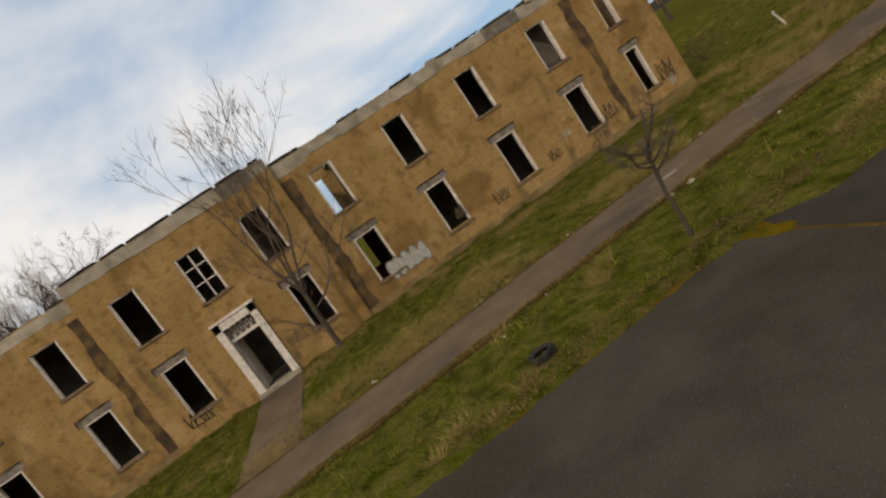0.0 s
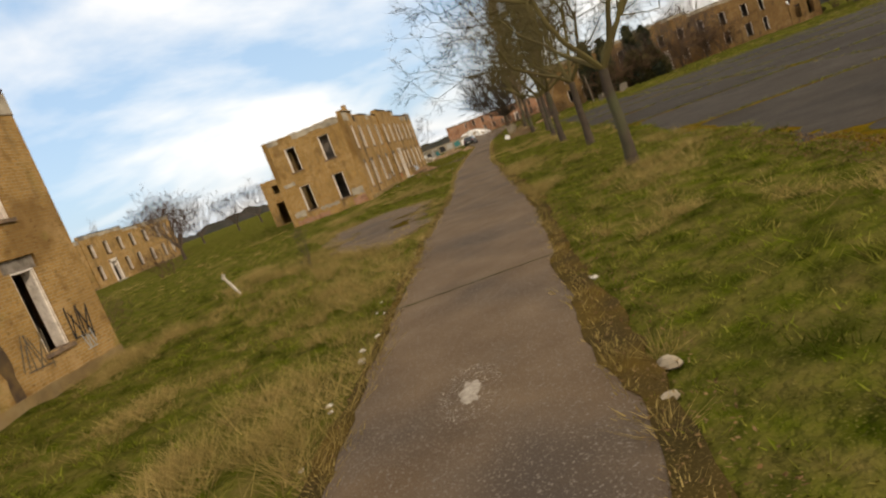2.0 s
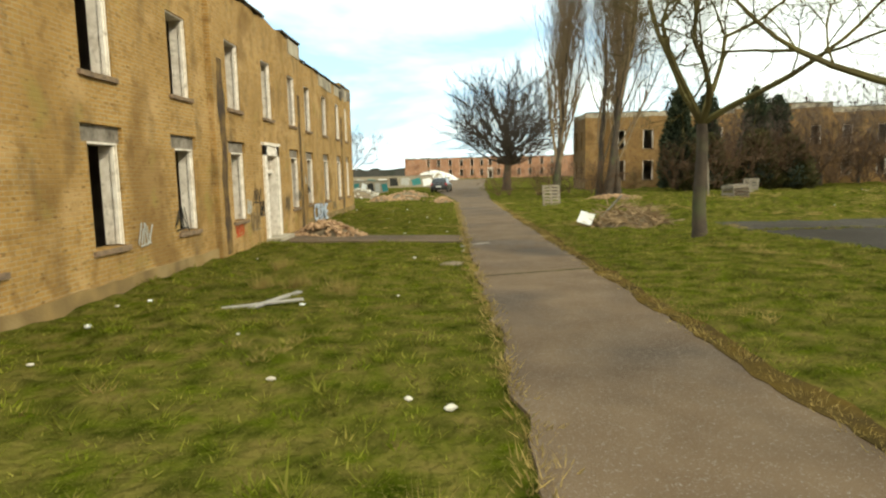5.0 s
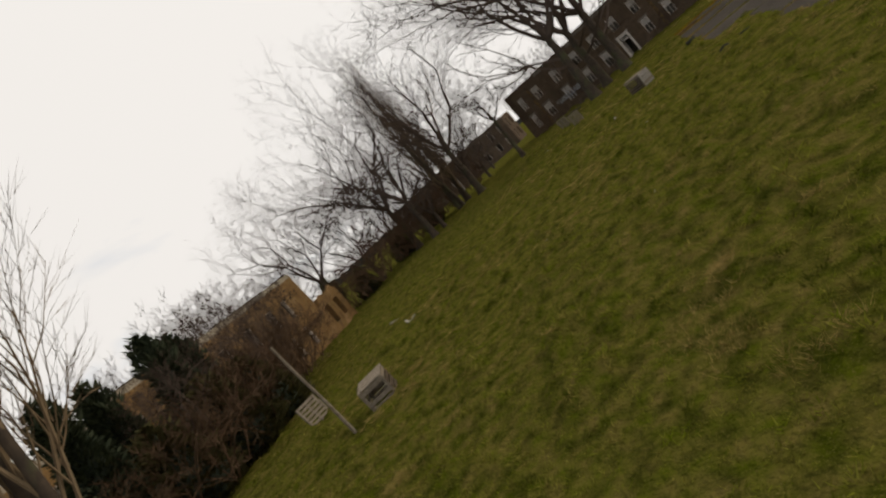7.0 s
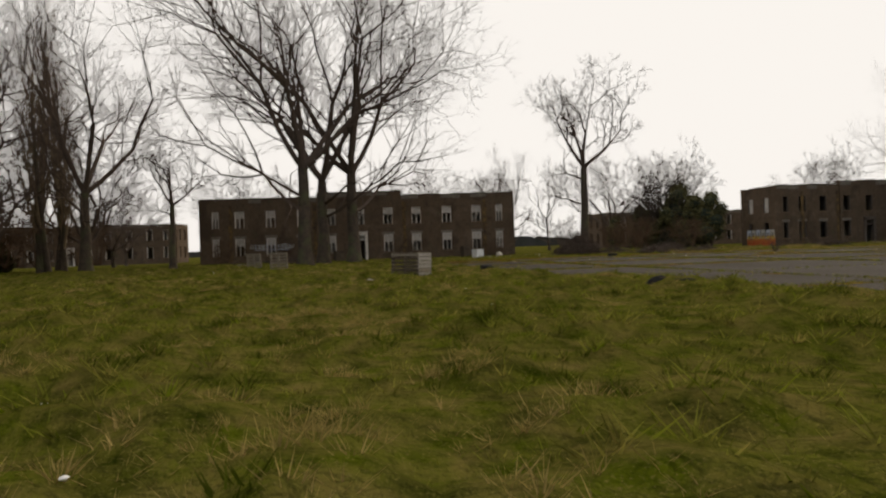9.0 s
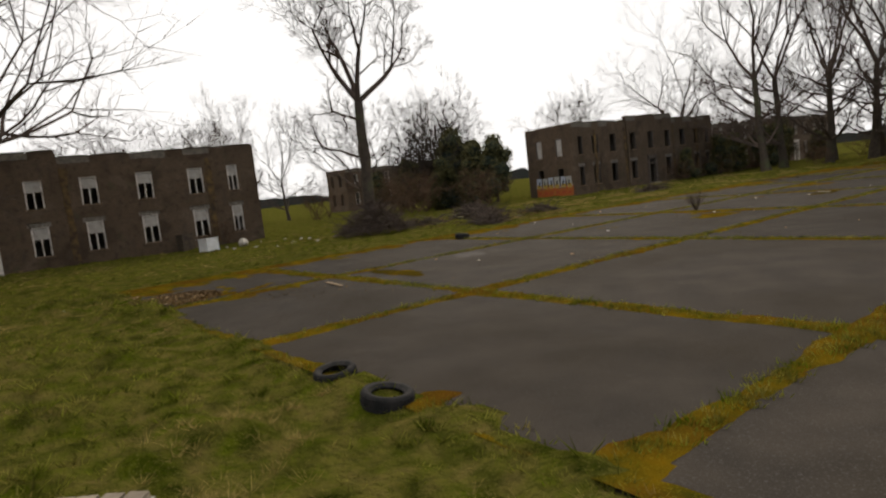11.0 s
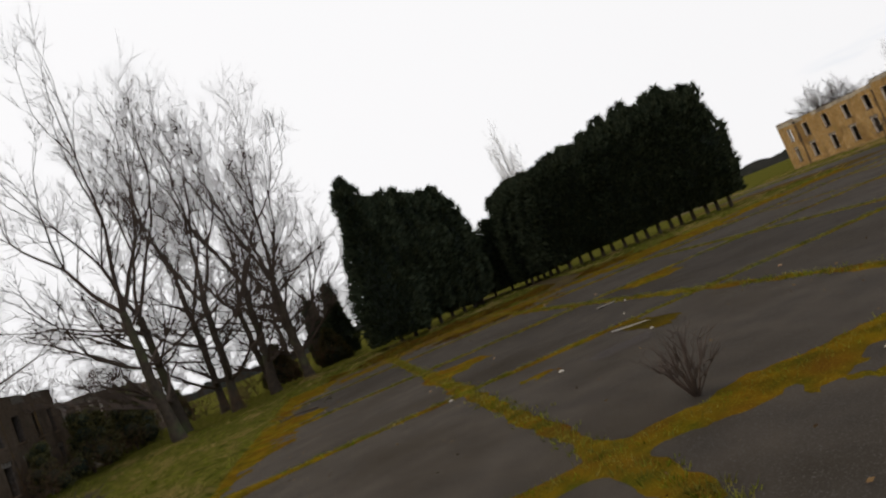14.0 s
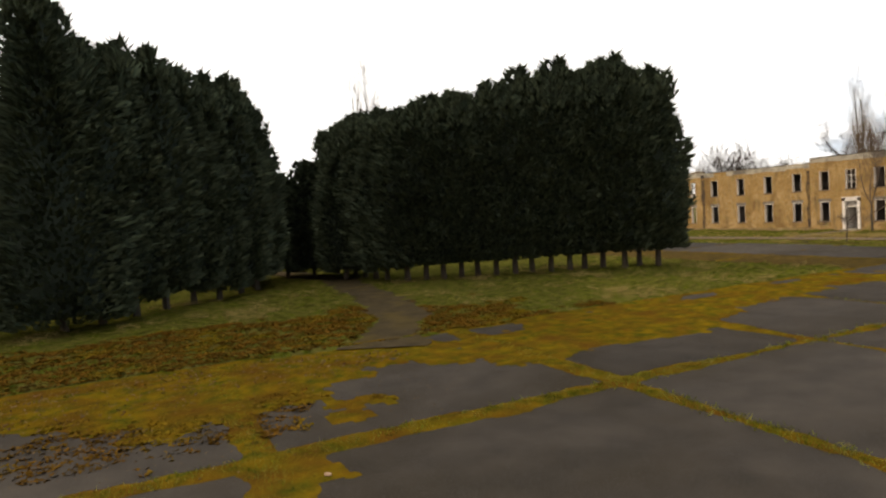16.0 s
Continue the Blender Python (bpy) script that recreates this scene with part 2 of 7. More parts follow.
STRAW = material("dry_grass", (0.35, 0.252, 0.095), 0.9, (0.20, 0.150, 0.045), 0.9, 0.5, None, bump=0, island=0.4, gloss=0.0, thin=0.3)
BARK = material("grey_bark", (0.088, 0.066, 0.048), 0.95, (0.048, 0.038, 0.030), 3, 0.5, (0.09, 0.10, 0.045), 0.8, 0.3, 0.6, 25)
TWIG = material("bare_twigs", (0.108, 0.078, 0.060), 0.95, (0.072, 0.053, 0.043), 1.5, 0.5, None, bump=0)
OLIVE_TWIG = material("budding_twigs", (0.115, 0.095, 0.035), 0.95, (0.08, 0.06, 0.03), 1.5, 0.5, None, bump=0)
SCRUB = material("brown_scrub", (0.115, 0.068, 0.040), 0.95, (0.07, 0.045, 0.028), 1.0, 0.5, None, bump=0)
OAK_TWIG = material("oak_twigs", (0.085, 0.066, 0.050), 0.95, (0.055, 0.045, 0.036), 1.5, 0.5, None, bump=0)
POPLAR_TWIG = material("poplar_twigs", (0.235, 0.168, 0.10), 0.95, (0.155, 0.112, 0.07), 1.0, 0.5, None, bump=0)
NEEDLE = material("dark_conifer", (0.055, 0.070, 0.044), 0.95, (0.092, 0.104, 0.058), 1.5, 0.5, None, bump=0, island=0.5)
# darker than the needles: shade inside the crowns, put into the core's colour
CROWN_SHADE = material("crown_inside_shade", (0.032, 0.040, 0.028), 1.0, None, bump=0)
IVY = material("evergreen_leaf", (0.085, 0.082, 0.035), 0.85, (0.12, 0.10, 0.04), 1.5, 0.5, None, bump=0, island=0.4)
RUBBLE = material("broken_brick", (0.40, 0.26, 0.15), 0.95, (0.26, 0.16, 0.10), 5, 0.5, None, bump=0.4, island=0.35)
STONE = material("pale_stone", (0.55, 0.50, 0.42), 0.95, (0.35, 0.3, 0.24), 6, 0.5, None, bump=0.4)
TIMBER = material("grey_timber", (0.27, 0.225, 0.17), 0.9, (0.15, 0.12, 0.09), 8, 0.5, None, bump=0.3)
FRESH_TIMBER = material("pale_timber", (0.50, 0.36, 0.2), 0.85, (0.35, 0.24, 0.13), 6, 0.5, None, bump=0.2)
RUBBER = material("tyre_rubber", (0.022, 0.021, 0.02), 0.85, (0.05, 0.045, 0.04), 9, 0.4, None, bump=0.3)
WHITE = material("dirty_white_panel", (0.78, 0.76, 0.73), 0.6, (0.6, 0.57, 0.52), 3, 0.4, None, bump=0.1)
CAR_PAINT = material("dark_car_paint", (0.02, 0.02, 0.022), 0.3, None, bump=0, gloss=0.5)
GLASS = material("dark_glass", (0.03, 0.035, 0.04), 0.1, None, bump=0, gloss=0.5)
LIGHT_RED = material("red_lamp", (0.35, 0.02, 0.02), 0.3, None, bump=0)
SILVER = material("silver_spray", (0.40, 0.38, 0.34), 0.7, (0.26, 0.24, 0.20), 8, 0.4, None, bump=0)
BLACK = material("black_spray", (0.03, 0.028, 0.025), 0.8, None, bump=0)
ICE = material("pale_blue_spray", (0.44, 0.47, 0.54), 0.7, (0.45, 0.5, 0.56), 6, 0.4, None, bump=0)
ORANGE = material("orange_spray", (0.42, 0.095, 0.03), 0.7, (0.36, 0.15, 0.04), 3, 0.5, None, bump=0)
YELLOW = material("yellow_spray", (0.46, 0.31, 0.08), 0.7, (0.36, 0.2, 0.05), 5, 0.5, None, bump=0)
STEEL = material("rusty_steel", (0.12, 0.075, 0.05), 0.8, (0.2, 0.11, 0.06), 12, 0.5, None, bump=0.2)


# ---------------------------------------------------------------- mesh helpers
class Shape:
    """Collects vertices and faces for one mesh."""

    def __init__(self):
        self.v, self.f = [], []

    def box(self, x0, y0, z0, x1, y1, z1):
        k = len(self.v)
        self.v += [(x0, y0, z0), (x1, y0, z0), (x1, y1, z0), (x0, y1, z0), (x0, y0, z1), (x1, y0, z1), (x1, y1, z1), (x0, y1, z1)]
        self.f += [tuple(k + i for i in q) for q in ((3, 2, 1, 0), (4, 5, 6, 7), (0, 1, 5, 4), (1, 2, 6, 5), (2, 3, 7, 6), (3, 0, 4, 7))]
        return self

    def rough_box(self, c, size, rng, turn=None, wobble=0.12):
        k = len(self.v)
        m = turn or Euler((rng.uniform(-0.5, 0.5), rng.uniform(-0.5, 0.5), rng.uniform(0, 6.28))).to_matrix()
        for sx, sy, sz in ((-1, -1, -1), (1, -1, -1), (1, 1, -1), (-1, 1, -1), (-1, -1, 1), (1, -1, 1), (1, 1, 1), (-1, 1, 1)):
            p = Vector((sx * size[0] / 2, sy * size[1] / 2, sz * size[2] / 2))
            p = Vector(a * (1 + rng.uniform(-wobble, wobble)) for a in p)
            self.v.append(tuple(Vector(c) + m @ p))
        self.f += [tuple(k + i for i in q) for q in ((3, 2, 1, 0), (4, 5, 6, 7), (0, 1, 5, 4), (1, 2, 6, 5), (2, 3, 7, 6), (3, 0, 4, 7))]
        return self

    def spike(self, p, q, r):
        """Thin three-sided twig ending in a point."""
        a = q - p
        side = a.cross(Vector((0.31, 0.95, 0.05))).normalized() * r
        other = a.normalized().cross(side)
        k = len(self.v)
        self.v += [tuple(p + side), tuple(p - side * 0.5 + other * 0.87), tuple(p - side * 0.5 - other * 0.87), tuple(q)]
        self.f += [(k, k + 1, k + 3), (k + 1, k + 2, k + 3), (k + 2, k, k + 3)]
        return self

    def tube(self, pts, radii, sides=5):
        k = len(self.v)
        n = len(pts)
        for i, p in enumerate(pts):
            a = Vector(pts[min(i + 1, n - 1)]) - Vector(pts[max(i - 1, 0)])
            if a.length < 1e-6:
                a = Vector((0, 0, 1))
            a.normalize()
            s = a.cross(Vector((0.31, 0.95, 0.05)))
            if s.length < 1e-3:
                s = a.cross(Vector((1, 0, 0)))
            s.normalize()
            t = a.cross(s)
            for j in range(sides):
                an = 2 * math.pi * j / sides
                q = Vector(p) + (s * math.cos(an) + t * math.sin(an)) * radii[i]
                self.v.append(tuple(q))
        for i in range(n - 1):
            for j in range(sides):
                j2 = (j + 1) % sides
                self.f.append((k + i * sides + j, k + i * sides + j2, k + (i + 1) * sides + j2, k + (i + 1) * sides + j))
        return self

    def lathe(self, profile, sides=24, axis="z"):
        k = len(self.v)
        for r, h in profile:
            for j in range(sides):
                a = 2 * math.pi * j / sides
                self.v.append((r * math.cos(a), r * math.sin(a), h) if axis == "z" else (r * math.cos(a), h, r * math.sin(a)))
        for i in range(len(profile) - 1):
            for j in range(sides):
                j2 = (j + 1) % sides
                self.f.append((k + i * sides + j, k + i * sides + j2, k + (i + 1) * sides + j2, k + (i + 1) * sides + j))
        return self

    def mesh(self, name, smooth=False):
        me = bpy.data.meshes.new(name)
        me.from_pydata(self.v, [], self.f)
        me.validate()
        if smooth:
            me.polygons.foreach_set("use_smooth", [True] * len(me.polygons))
        return me


def link(name, shape, mat, parent=None, label="", smooth=False, at=None):
    me = shape if isinstance(shape, bpy.types.Mesh) else shape.mesh(name, smooth)
    if mat and not me.materials:
        me.materials.append(mat)
    ob = new(name, me)
    if parent:
        ob.parent = parent
    if at is not None:
        ob.matrix_basis = at
    if label:
        ob["label"] = label
    return ob


def raw_mesh(name, verts, faces, mat):
    """A mesh from numpy arrays of equal-sided faces."""
    me = bpy.data.meshes.new(name)
    me.vertices.add(len(verts))
    me.vertices.foreach_set("co", np.asarray(verts, np.float32).ravel())
    nf, k = faces.shape
    me.loops.add(nf * k)
    me.loops.foreach_set("vertex_index", faces.astype(np.int32).ravel())
    me.polygons.add(nf)
    me.polygons.foreach_set("loop_start", np.arange(0, nf * k, k, dtype=np.int32))
    me.update(calc_edges=True)
    me.materials.append(mat)
    return me


# ---------------------------------------------------------------- ground, roads, parade ground
LANE = ((-70, 3.4), (-13, 0.88), (-6, 0.62), (0, 0.46), (5, 0.28), (12, 0.0), (27, -0.92), (42, -1.28), (50, -1.42), (76, -1.80), (100, -2.5))


def road_x(y):
    """Centre line of the lane, which bears slightly west."""
    return float(np.interp(y, [p[0] for p in LANE], [p[1] for p in LANE]))


def paved(x, y, grow_in=0.0):
    """Inside the parade ground, whose grassy rim creeps over the concrete unevenly."""
    e = 0.55 * noise.noise(Vector((x * 0.22, y * 0.22, 8.0))) + 0.2 * noise.noise(Vector((x * 0.9, y * 0.9, 3.0)))
    north = 54.2 + 1.1 * e - (2.1 if x < 36.5 else 0.0)
    west = 6.7 - 1.6 * e
    if west + grow_in < x < 63.0 + 1.2 * e - grow_in and -3.0 + 1.4 * e + grow_in < y < north - grow_in:
        return True
    return west + grow_in < x < 19.0 - grow_in and -29 + grow_in < y < north - grow_in


DRIVE = ((44.6, -2.0), (41.6, -7.2), (39.9, -18.0), (38.9, -26.0), (41.0, -36.0), (45.0, -60.0))


def on_drive(x, y, grow_in=0.0):
    """The worn track that leaves the parade ground between the hedge rows."""
    return -60 < y < -3.0 and abs(x - float(np.interp(-y, [-p[1] for p in DRIVE], [p[0] for p in DRIVE]))) < 1.15 + grow_in


def bay_width(x, y):
    return float(np.interp(y, (2.6, 4.2, 7, 11, 13, 14.5), (0.7, 2.0, 3.4, 4.4, 4.0, 1.2)))


def in_bay(x, y, grow_in=0.0):
    """On the old tarmac bay west of the lane."""
    return 2.4 < y < 14.5 and abs(x - float(np.interp(y, (2.6, 4.2, 7, 11, 14.5), (-2.3, -2.6, -3.4, -4.4, -4.7)))) < bay_width(x, y) / 2 + grow_in


def tussock(x, y):
    return max(0.0, noise.noise(Vector((x * 1.25, y * 1.25, 5.5))) + 0.45 * noise.noise(Vector((x * 2.3, y * 2.3, 1.5)))) * 1.6


def hill(x, y):
    """Gentle unevenness of the meadow; below the slabs on the paved parts."""
    p = Vector((x * 0.12, y * 0.12, 3.1))
    h = 0.10 * noise.noise(p) + 0.05 * noise.noise(Vector((x * 0.5, y * 0.5, 7.7))) + (0.20 if x > 6 and y > 54 else 0.12) * tussock(x, y)
    if paved(x, y, -0.1):
        return -0.05
    near = min(1.0, max(0.0, (abs(x - road_x(y)) - 1.2) / 2.0))
    if in_bay(x, y, 0.6) or on_drive(x, y):
        near = 0.0
    if -9.5 < x < 0.5:
        near *= min(1.0, max(0.0, (min(abs(y - 49.1 + 0.2 * (x + 6)), abs(y + 20.7)) - 0.95) / 0.8))
    if 6.0 < x < 63.5 and -30 < y < 54.8:
        return max(h, -0.01) * near + 0.035
    return h * near - 0.02 * (1 - near) - 0.01


def ground():
    xs = np.concatenate([[-1800, -700, -300, -150, -90, -60, -45], np.arange(-36, -9, 1.0), np.arange(-9, 64.1, 0.36), np.arange(65, 100.1, 1.0), [110, 125, 150, 200, 300, 700, 1800]])
    ys = np.concatenate([[-1800, -700, -300, -150, -90, -65], np.arange(-52, -26, 1.0), np.arange(-26, 78.1, 0.36), np.arange(79, 112.1, 1.0), [125, 150, 200, 260, 360, 700, 1800]])
    nx, ny = len(xs), len(ys)
    v = np.array([(x, y, hill(x, y) if -52 <= y <= 112 and -36 <= x <= 100 else -0.03) for y in ys for x in xs])
    i = np.arange((ny - 1) * (nx - 1))
    r, c = i // (nx - 1), i % (nx - 1)
    a = r * nx + c
    me = raw_mesh("ground", v, np.stack([a, a + 1, a + nx + 1, a + nx], 1), GRASS_GROUND)
    me.polygons.foreach_set("use_smooth", [True] * len(me.polygons))
    return tagged(new("ground", me), "rough green meadow with worn straw-coloured patches", "ground", kind="structure")


ground()


def ribbon(name, line, width, z, mat, rough=0.12, step=0.5, thick=0.06, seed=1, freq=0.9):
    """A paved strip along a polyline with frayed edges."""
    s = Shape()
    pts = []
    for (x0, y0), (x1, y1) in zip(line, line[1:]):
        n = max(1, int(math.hypot(x1 - x0, y1 - y0) / step))
        pts += [(x0 + (x1 - x0) * i / n, y0 + (y1 - y0) * i / n) for i in range(n)]
    pts.append(line[-1])
    rows = []
    for i, (x, y) in enumerate(pts):
        a, b = pts[max(0, i - 1)], pts[min(len(pts) - 1, i + 1)]
        dx, dy = b[0] - a[0], b[1] - a[1]
        L = math.hypot(dx, dy) or 1
        nx, ny = -dy / L, dx / L
        w = width(x, y) if callable(width) else width
        wl_ = w / 2 + rough * noise.noise(Vector((i * step * freq, seed, 0.3))) + rough * 0.5 * noise.noise(Vector((i * step * freq * 4, seed, 5.3)))
        wr = w / 2 + rough * noise.noise(Vector((i * step * freq, seed + 9, 0.3))) + rough * 0.5 * noise.noise(Vector((i * step * freq * 4, seed + 9, 5.3)))
        k = len(s.v)
        s.v += [(x + nx * wl_, y + ny * wl_, z - thick), (x + nx * wl_, y + ny * wl_, z), (x - nx * wr, y - ny * wr, z), (x - nx * wr, y - ny * wr, z - thick)]
        rows.append(k)
    for a, b in zip(rows, rows[1:]):
        for j in range(3):
            s.f.append((a + j, a + j + 1, b + j + 1, b + j))
    return link(name, s, mat)


def lane_width(x, y):
    return 2.48 + 0.45 * max(0.0, 1.0 - abs(y - 1.5) / 8.0) + max(0, (y - 75) * 0.12)


road = ribbon("road", [(road_x(y), y) for y in (-70, -40, -13, -6, 0, 5, 12, 19, 27, 42, 50, 63, 76, 88)] + [(-2.6, 100), (-3.4, 130), (-4, 200)], lane_width, 0.012, TARMAC, 0.13, 0.25, seed=3, freq=1.4)
tagged(road, "narrow worn tarmac lane with frayed edges and cracks", "road", kind="structure")
tagged(ribbon("path", [(-9.1, 49.5), (-6, 49.1), (-2.4, 48.3)], 1.9, 0.006, TARMAC, 0.1, seed=5), "tarmac footpath to the doorway", "path", kind="structure")
tagged(ribbon("path", [(-9.1, -20.6), (-4, -20.7), (0.3, -20.9)], 1.7, 0.006, TARMAC, 0.1, seed=6), "tarmac footpath leading to the front door", "path", kind="structure")
tagged(ribbon("pavement", [(-2.3, 2.6), (-2.6, 4.2), (-3.4, 7), (-4.4, 11), (-4.7, 14.5)], bay_width, 0.016, TARMAC, 0.75, 0.25, seed=8, freq=0.7), "cracked tarmac bay beside the lane with mossy puddle", "pavement", kind="structure")

EARTH = material("trodden_earth", (0.062, 0.046, 0.026), 0.97, (0.035, 0.028, 0.016), 1.6, 0.5, (0.085, 0.060, 0.020), 0.7, 0.5, 0.9, 40, speck=(0.12, 0.09, 0.05), gloss=0.0)
tagged(ribbon("track", list(DRIVE), 2.3, 0.045, EARTH, 0.8, 0.3, 0.15, seed=12, freq=0.6), "worn earth and tarmac track between the hedge rows", "path", kind="structure")

VERGE = material("mossy_leaf_verge", (0.048, 0.033, 0.013), 0.98, (0.10, 0.062, 0.014), 2.2, 0.5, (0.030, 0.024, 0.010), 0.8, 0.5, 1.0, 40, speck=(0.16, 0.11, 0.04), gloss=0.0)
for k, (sd, w, far) in enumerate(((-1, 0.16, 14), (1, 0.32, 72))):
    tagged(ribbon("verge", [(road_x(y) + sd * (lane_width(0, y) / 2 + 0.06), y) for y in (-30, -13, -6, -2, 1.5, 5, 9.5, 12, 19, 27, 42, 50, 63, 72) if y < far], w, 0.017 + 0.004 * k, VERGE, 0.15, 0.2, seed=20 + k, freq=0.8), "strip of brown leaves and moss along the lane", "verge", kind="structure")


# ---------------------------------------------------------------- barrack blocks
def wall_shape(length, height, thick, openings, ragged=0.0, seed=0, x0=None):
    """A wall along x from x0, its outer face at y = 0, with openings (x0, x1, z0, z1) right through and an uneven top."""
    left = -length / 2 if x0 is None else x0
    us = sorted({round(u, 4) for u in [left, left + length] + [o[0] for o in openings] + [o[1] for o in openings]})
    if ragged:
        extra = []
        for a, b in zip(us, us[1:]):
            n = int((b - a) / 0.45)
            extra += [a + (b - a) * (i + 1) / (n + 1) for i in range(n)]
        us = sorted(us + extra)
    zs = sorted({round(z, 4) for z in [-0.3, height] + [o[2] for o in openings] + [o[3] for o in openings]})
    rng = random.Random(seed)
    tops = [height + (rng.uniform(-ragged, ragged * 0.3) if rng.random() < 0.7 else 0) for _ in us]
    nu, nz = len(us), len(zs)

    def solid(i, k):
        if i < 0 or k < 0 or i >= nu - 1 or k >= nz - 1:
            return False
        cu, cz = (us[i] + us[i + 1]) / 2, (zs[k] + zs[k + 1]) / 2
        return not any(o[0] < cu < o[1] and o[2] < cz < o[3] for o in openings)

    s = Shape()
    ids = {}

    def vid(i, k, d):
        key = (i, k, d)
        if key not in ids:
            ids[key] = len(s.v)
            z = tops[i] if k == nz - 1 else zs[k]
            s.v.append((us[i], thick * d, z))
        return ids[key]

    for i in range(nu - 1):
        for k in range(nz - 1):
            if not solid(i, k):
                continue
            s.f.append((vid(i, k, 0), vid(i + 1, k, 0), vid(i + 1, k + 1, 0), vid(i, k + 1, 0)))
            s.f.append((vid(i + 1, k, 1), vid(i, k, 1), vid(i, k + 1, 1), vid(i + 1, k + 1, 1)))
            if not solid(i - 1, k):
                s.f.append((vid(i, k, 1), vid(i, k, 0), vid(i, k + 1, 0), vid(i, k + 1, 1)))
            if not solid(i + 1, k):
                s.f.append((vid(i + 1, k, 0), vid(i + 1, k, 1), vid(i + 1, k + 1, 1), vid(i + 1, k + 1, 0)))
            if not solid(i, k + 1):
                s.f.append((vid(i, k + 1, 0), vid(i + 1, k + 1, 0), vid(i + 1, k + 1, 1), vid(i, k + 1, 1)))
            if not solid(i, k - 1):
                s.f.append((vid(i, k, 1), vid(i + 1, k, 1), vid(i + 1, k, 0), vid(i, k, 0)))
    return s


def uneven_slab(x0, x1, y0, y1, z0, z1, rng, wob, n=6):
    """A flat bar along x with broken, uneven upper and lower edges."""
    s = Shape()
    for i in range(n + 1):
        x = x0 + (x1 - x0) * i / n
        a, b = z0 + rng.uniform(-wob, wob), z1 + rng.uniform(-wob, wob)
        k = len(s.v)
        s.v += [(x, y0, a), (x, y0, b), (x, y1, b), (x, y1, a)]
        if i:
            for j in range(4):
                s.f.append((k - 4 + j, k - 4 + (j + 1) % 4, k + (j + 1) % 4, k + j))
    s.f += [(0, 1, 2, 3), (len(s.v) - 1, len(s.v) - 2, len(s.v) - 3, len(s.v) - 4)]
    return s


ZLS, ZLT, ZUS, ZUT = 0.86, 2.72, 3.88, 5.66
WIDE, NARROW = 1.0, 0.72


def window_unit(parent, x, w, z0, z1, y, rng, lower, boarded, bars, name="window"):
    """White lining boards in the reveal, a sill, and the lintel over it."""
    win = new(name)
    win.parent = parent
    win.matrix_basis = pose(x, y, z0)
    h = z1 - z0
    s = Shape()
    s.box(-w / 2, 0.03, 0.02, -w / 2 + 0.035, 0.36, h)
    s.box(w / 2 - 0.035, 0.03, 0.02, w / 2, 0.36, h)
    s.box(-w / 2 + 0.035, 0.03, h - 0.035, w / 2 - 0.035, 0.36, h)
    for sx in (-1, 1):
        a = sx * (w / 2 - 0.035)
        s.box(min(a, a - sx * 0.05), 0.06, 0.03, max(a, a - sx * 0.05), 0.13, h - 0.04)
    link("window_frame", s, PAINT, win, "peeling white timber lining")
    sill = uneven_slab(-w / 2 - 0.1, w / 2 + 0.1, -0.06, 0.34, -0.085, 0.0, rng, 0.008, 5)
    link("window_sill", sill, SILL, win)
    if lower:
        lint = uneven_slab(-w / 2 - 0.17, w / 2 + 0.17, 0.075, 0.32, h + 0.004, h + 0.30, rng, 0.0, 5)
        link("lintel", lint, LINTEL, win, "exposed grey lintel where the brick arch fell")
    if boarded:
        b = Shape().box(-w / 2 + 0.04, 0.10, h * (1 - boarded), w / 2 - 0.04, 0.12, h - 0.04)
        link("board", b, BOARD, win, "white board across the head")
        if boarded < 0.9:
            m = Shape().box(-0.04, 0.10, 0.02, 0.04, 0.16, h * (1 - boarded))
            link("mullion", m, PAINT, win)
    if bars:
        m = Shape()
        m.box(-0.025, 0.10, 0.02, 0.025, 0.15, h - 0.04)
        for f in (0.34, 0.68):
            m.box(-w / 2 + 0.04, 0.10, h * f, w / 2 - 0.04, 0.14, h * f + 0.04)
        link("glazing", m, PAINT, win)
    return win


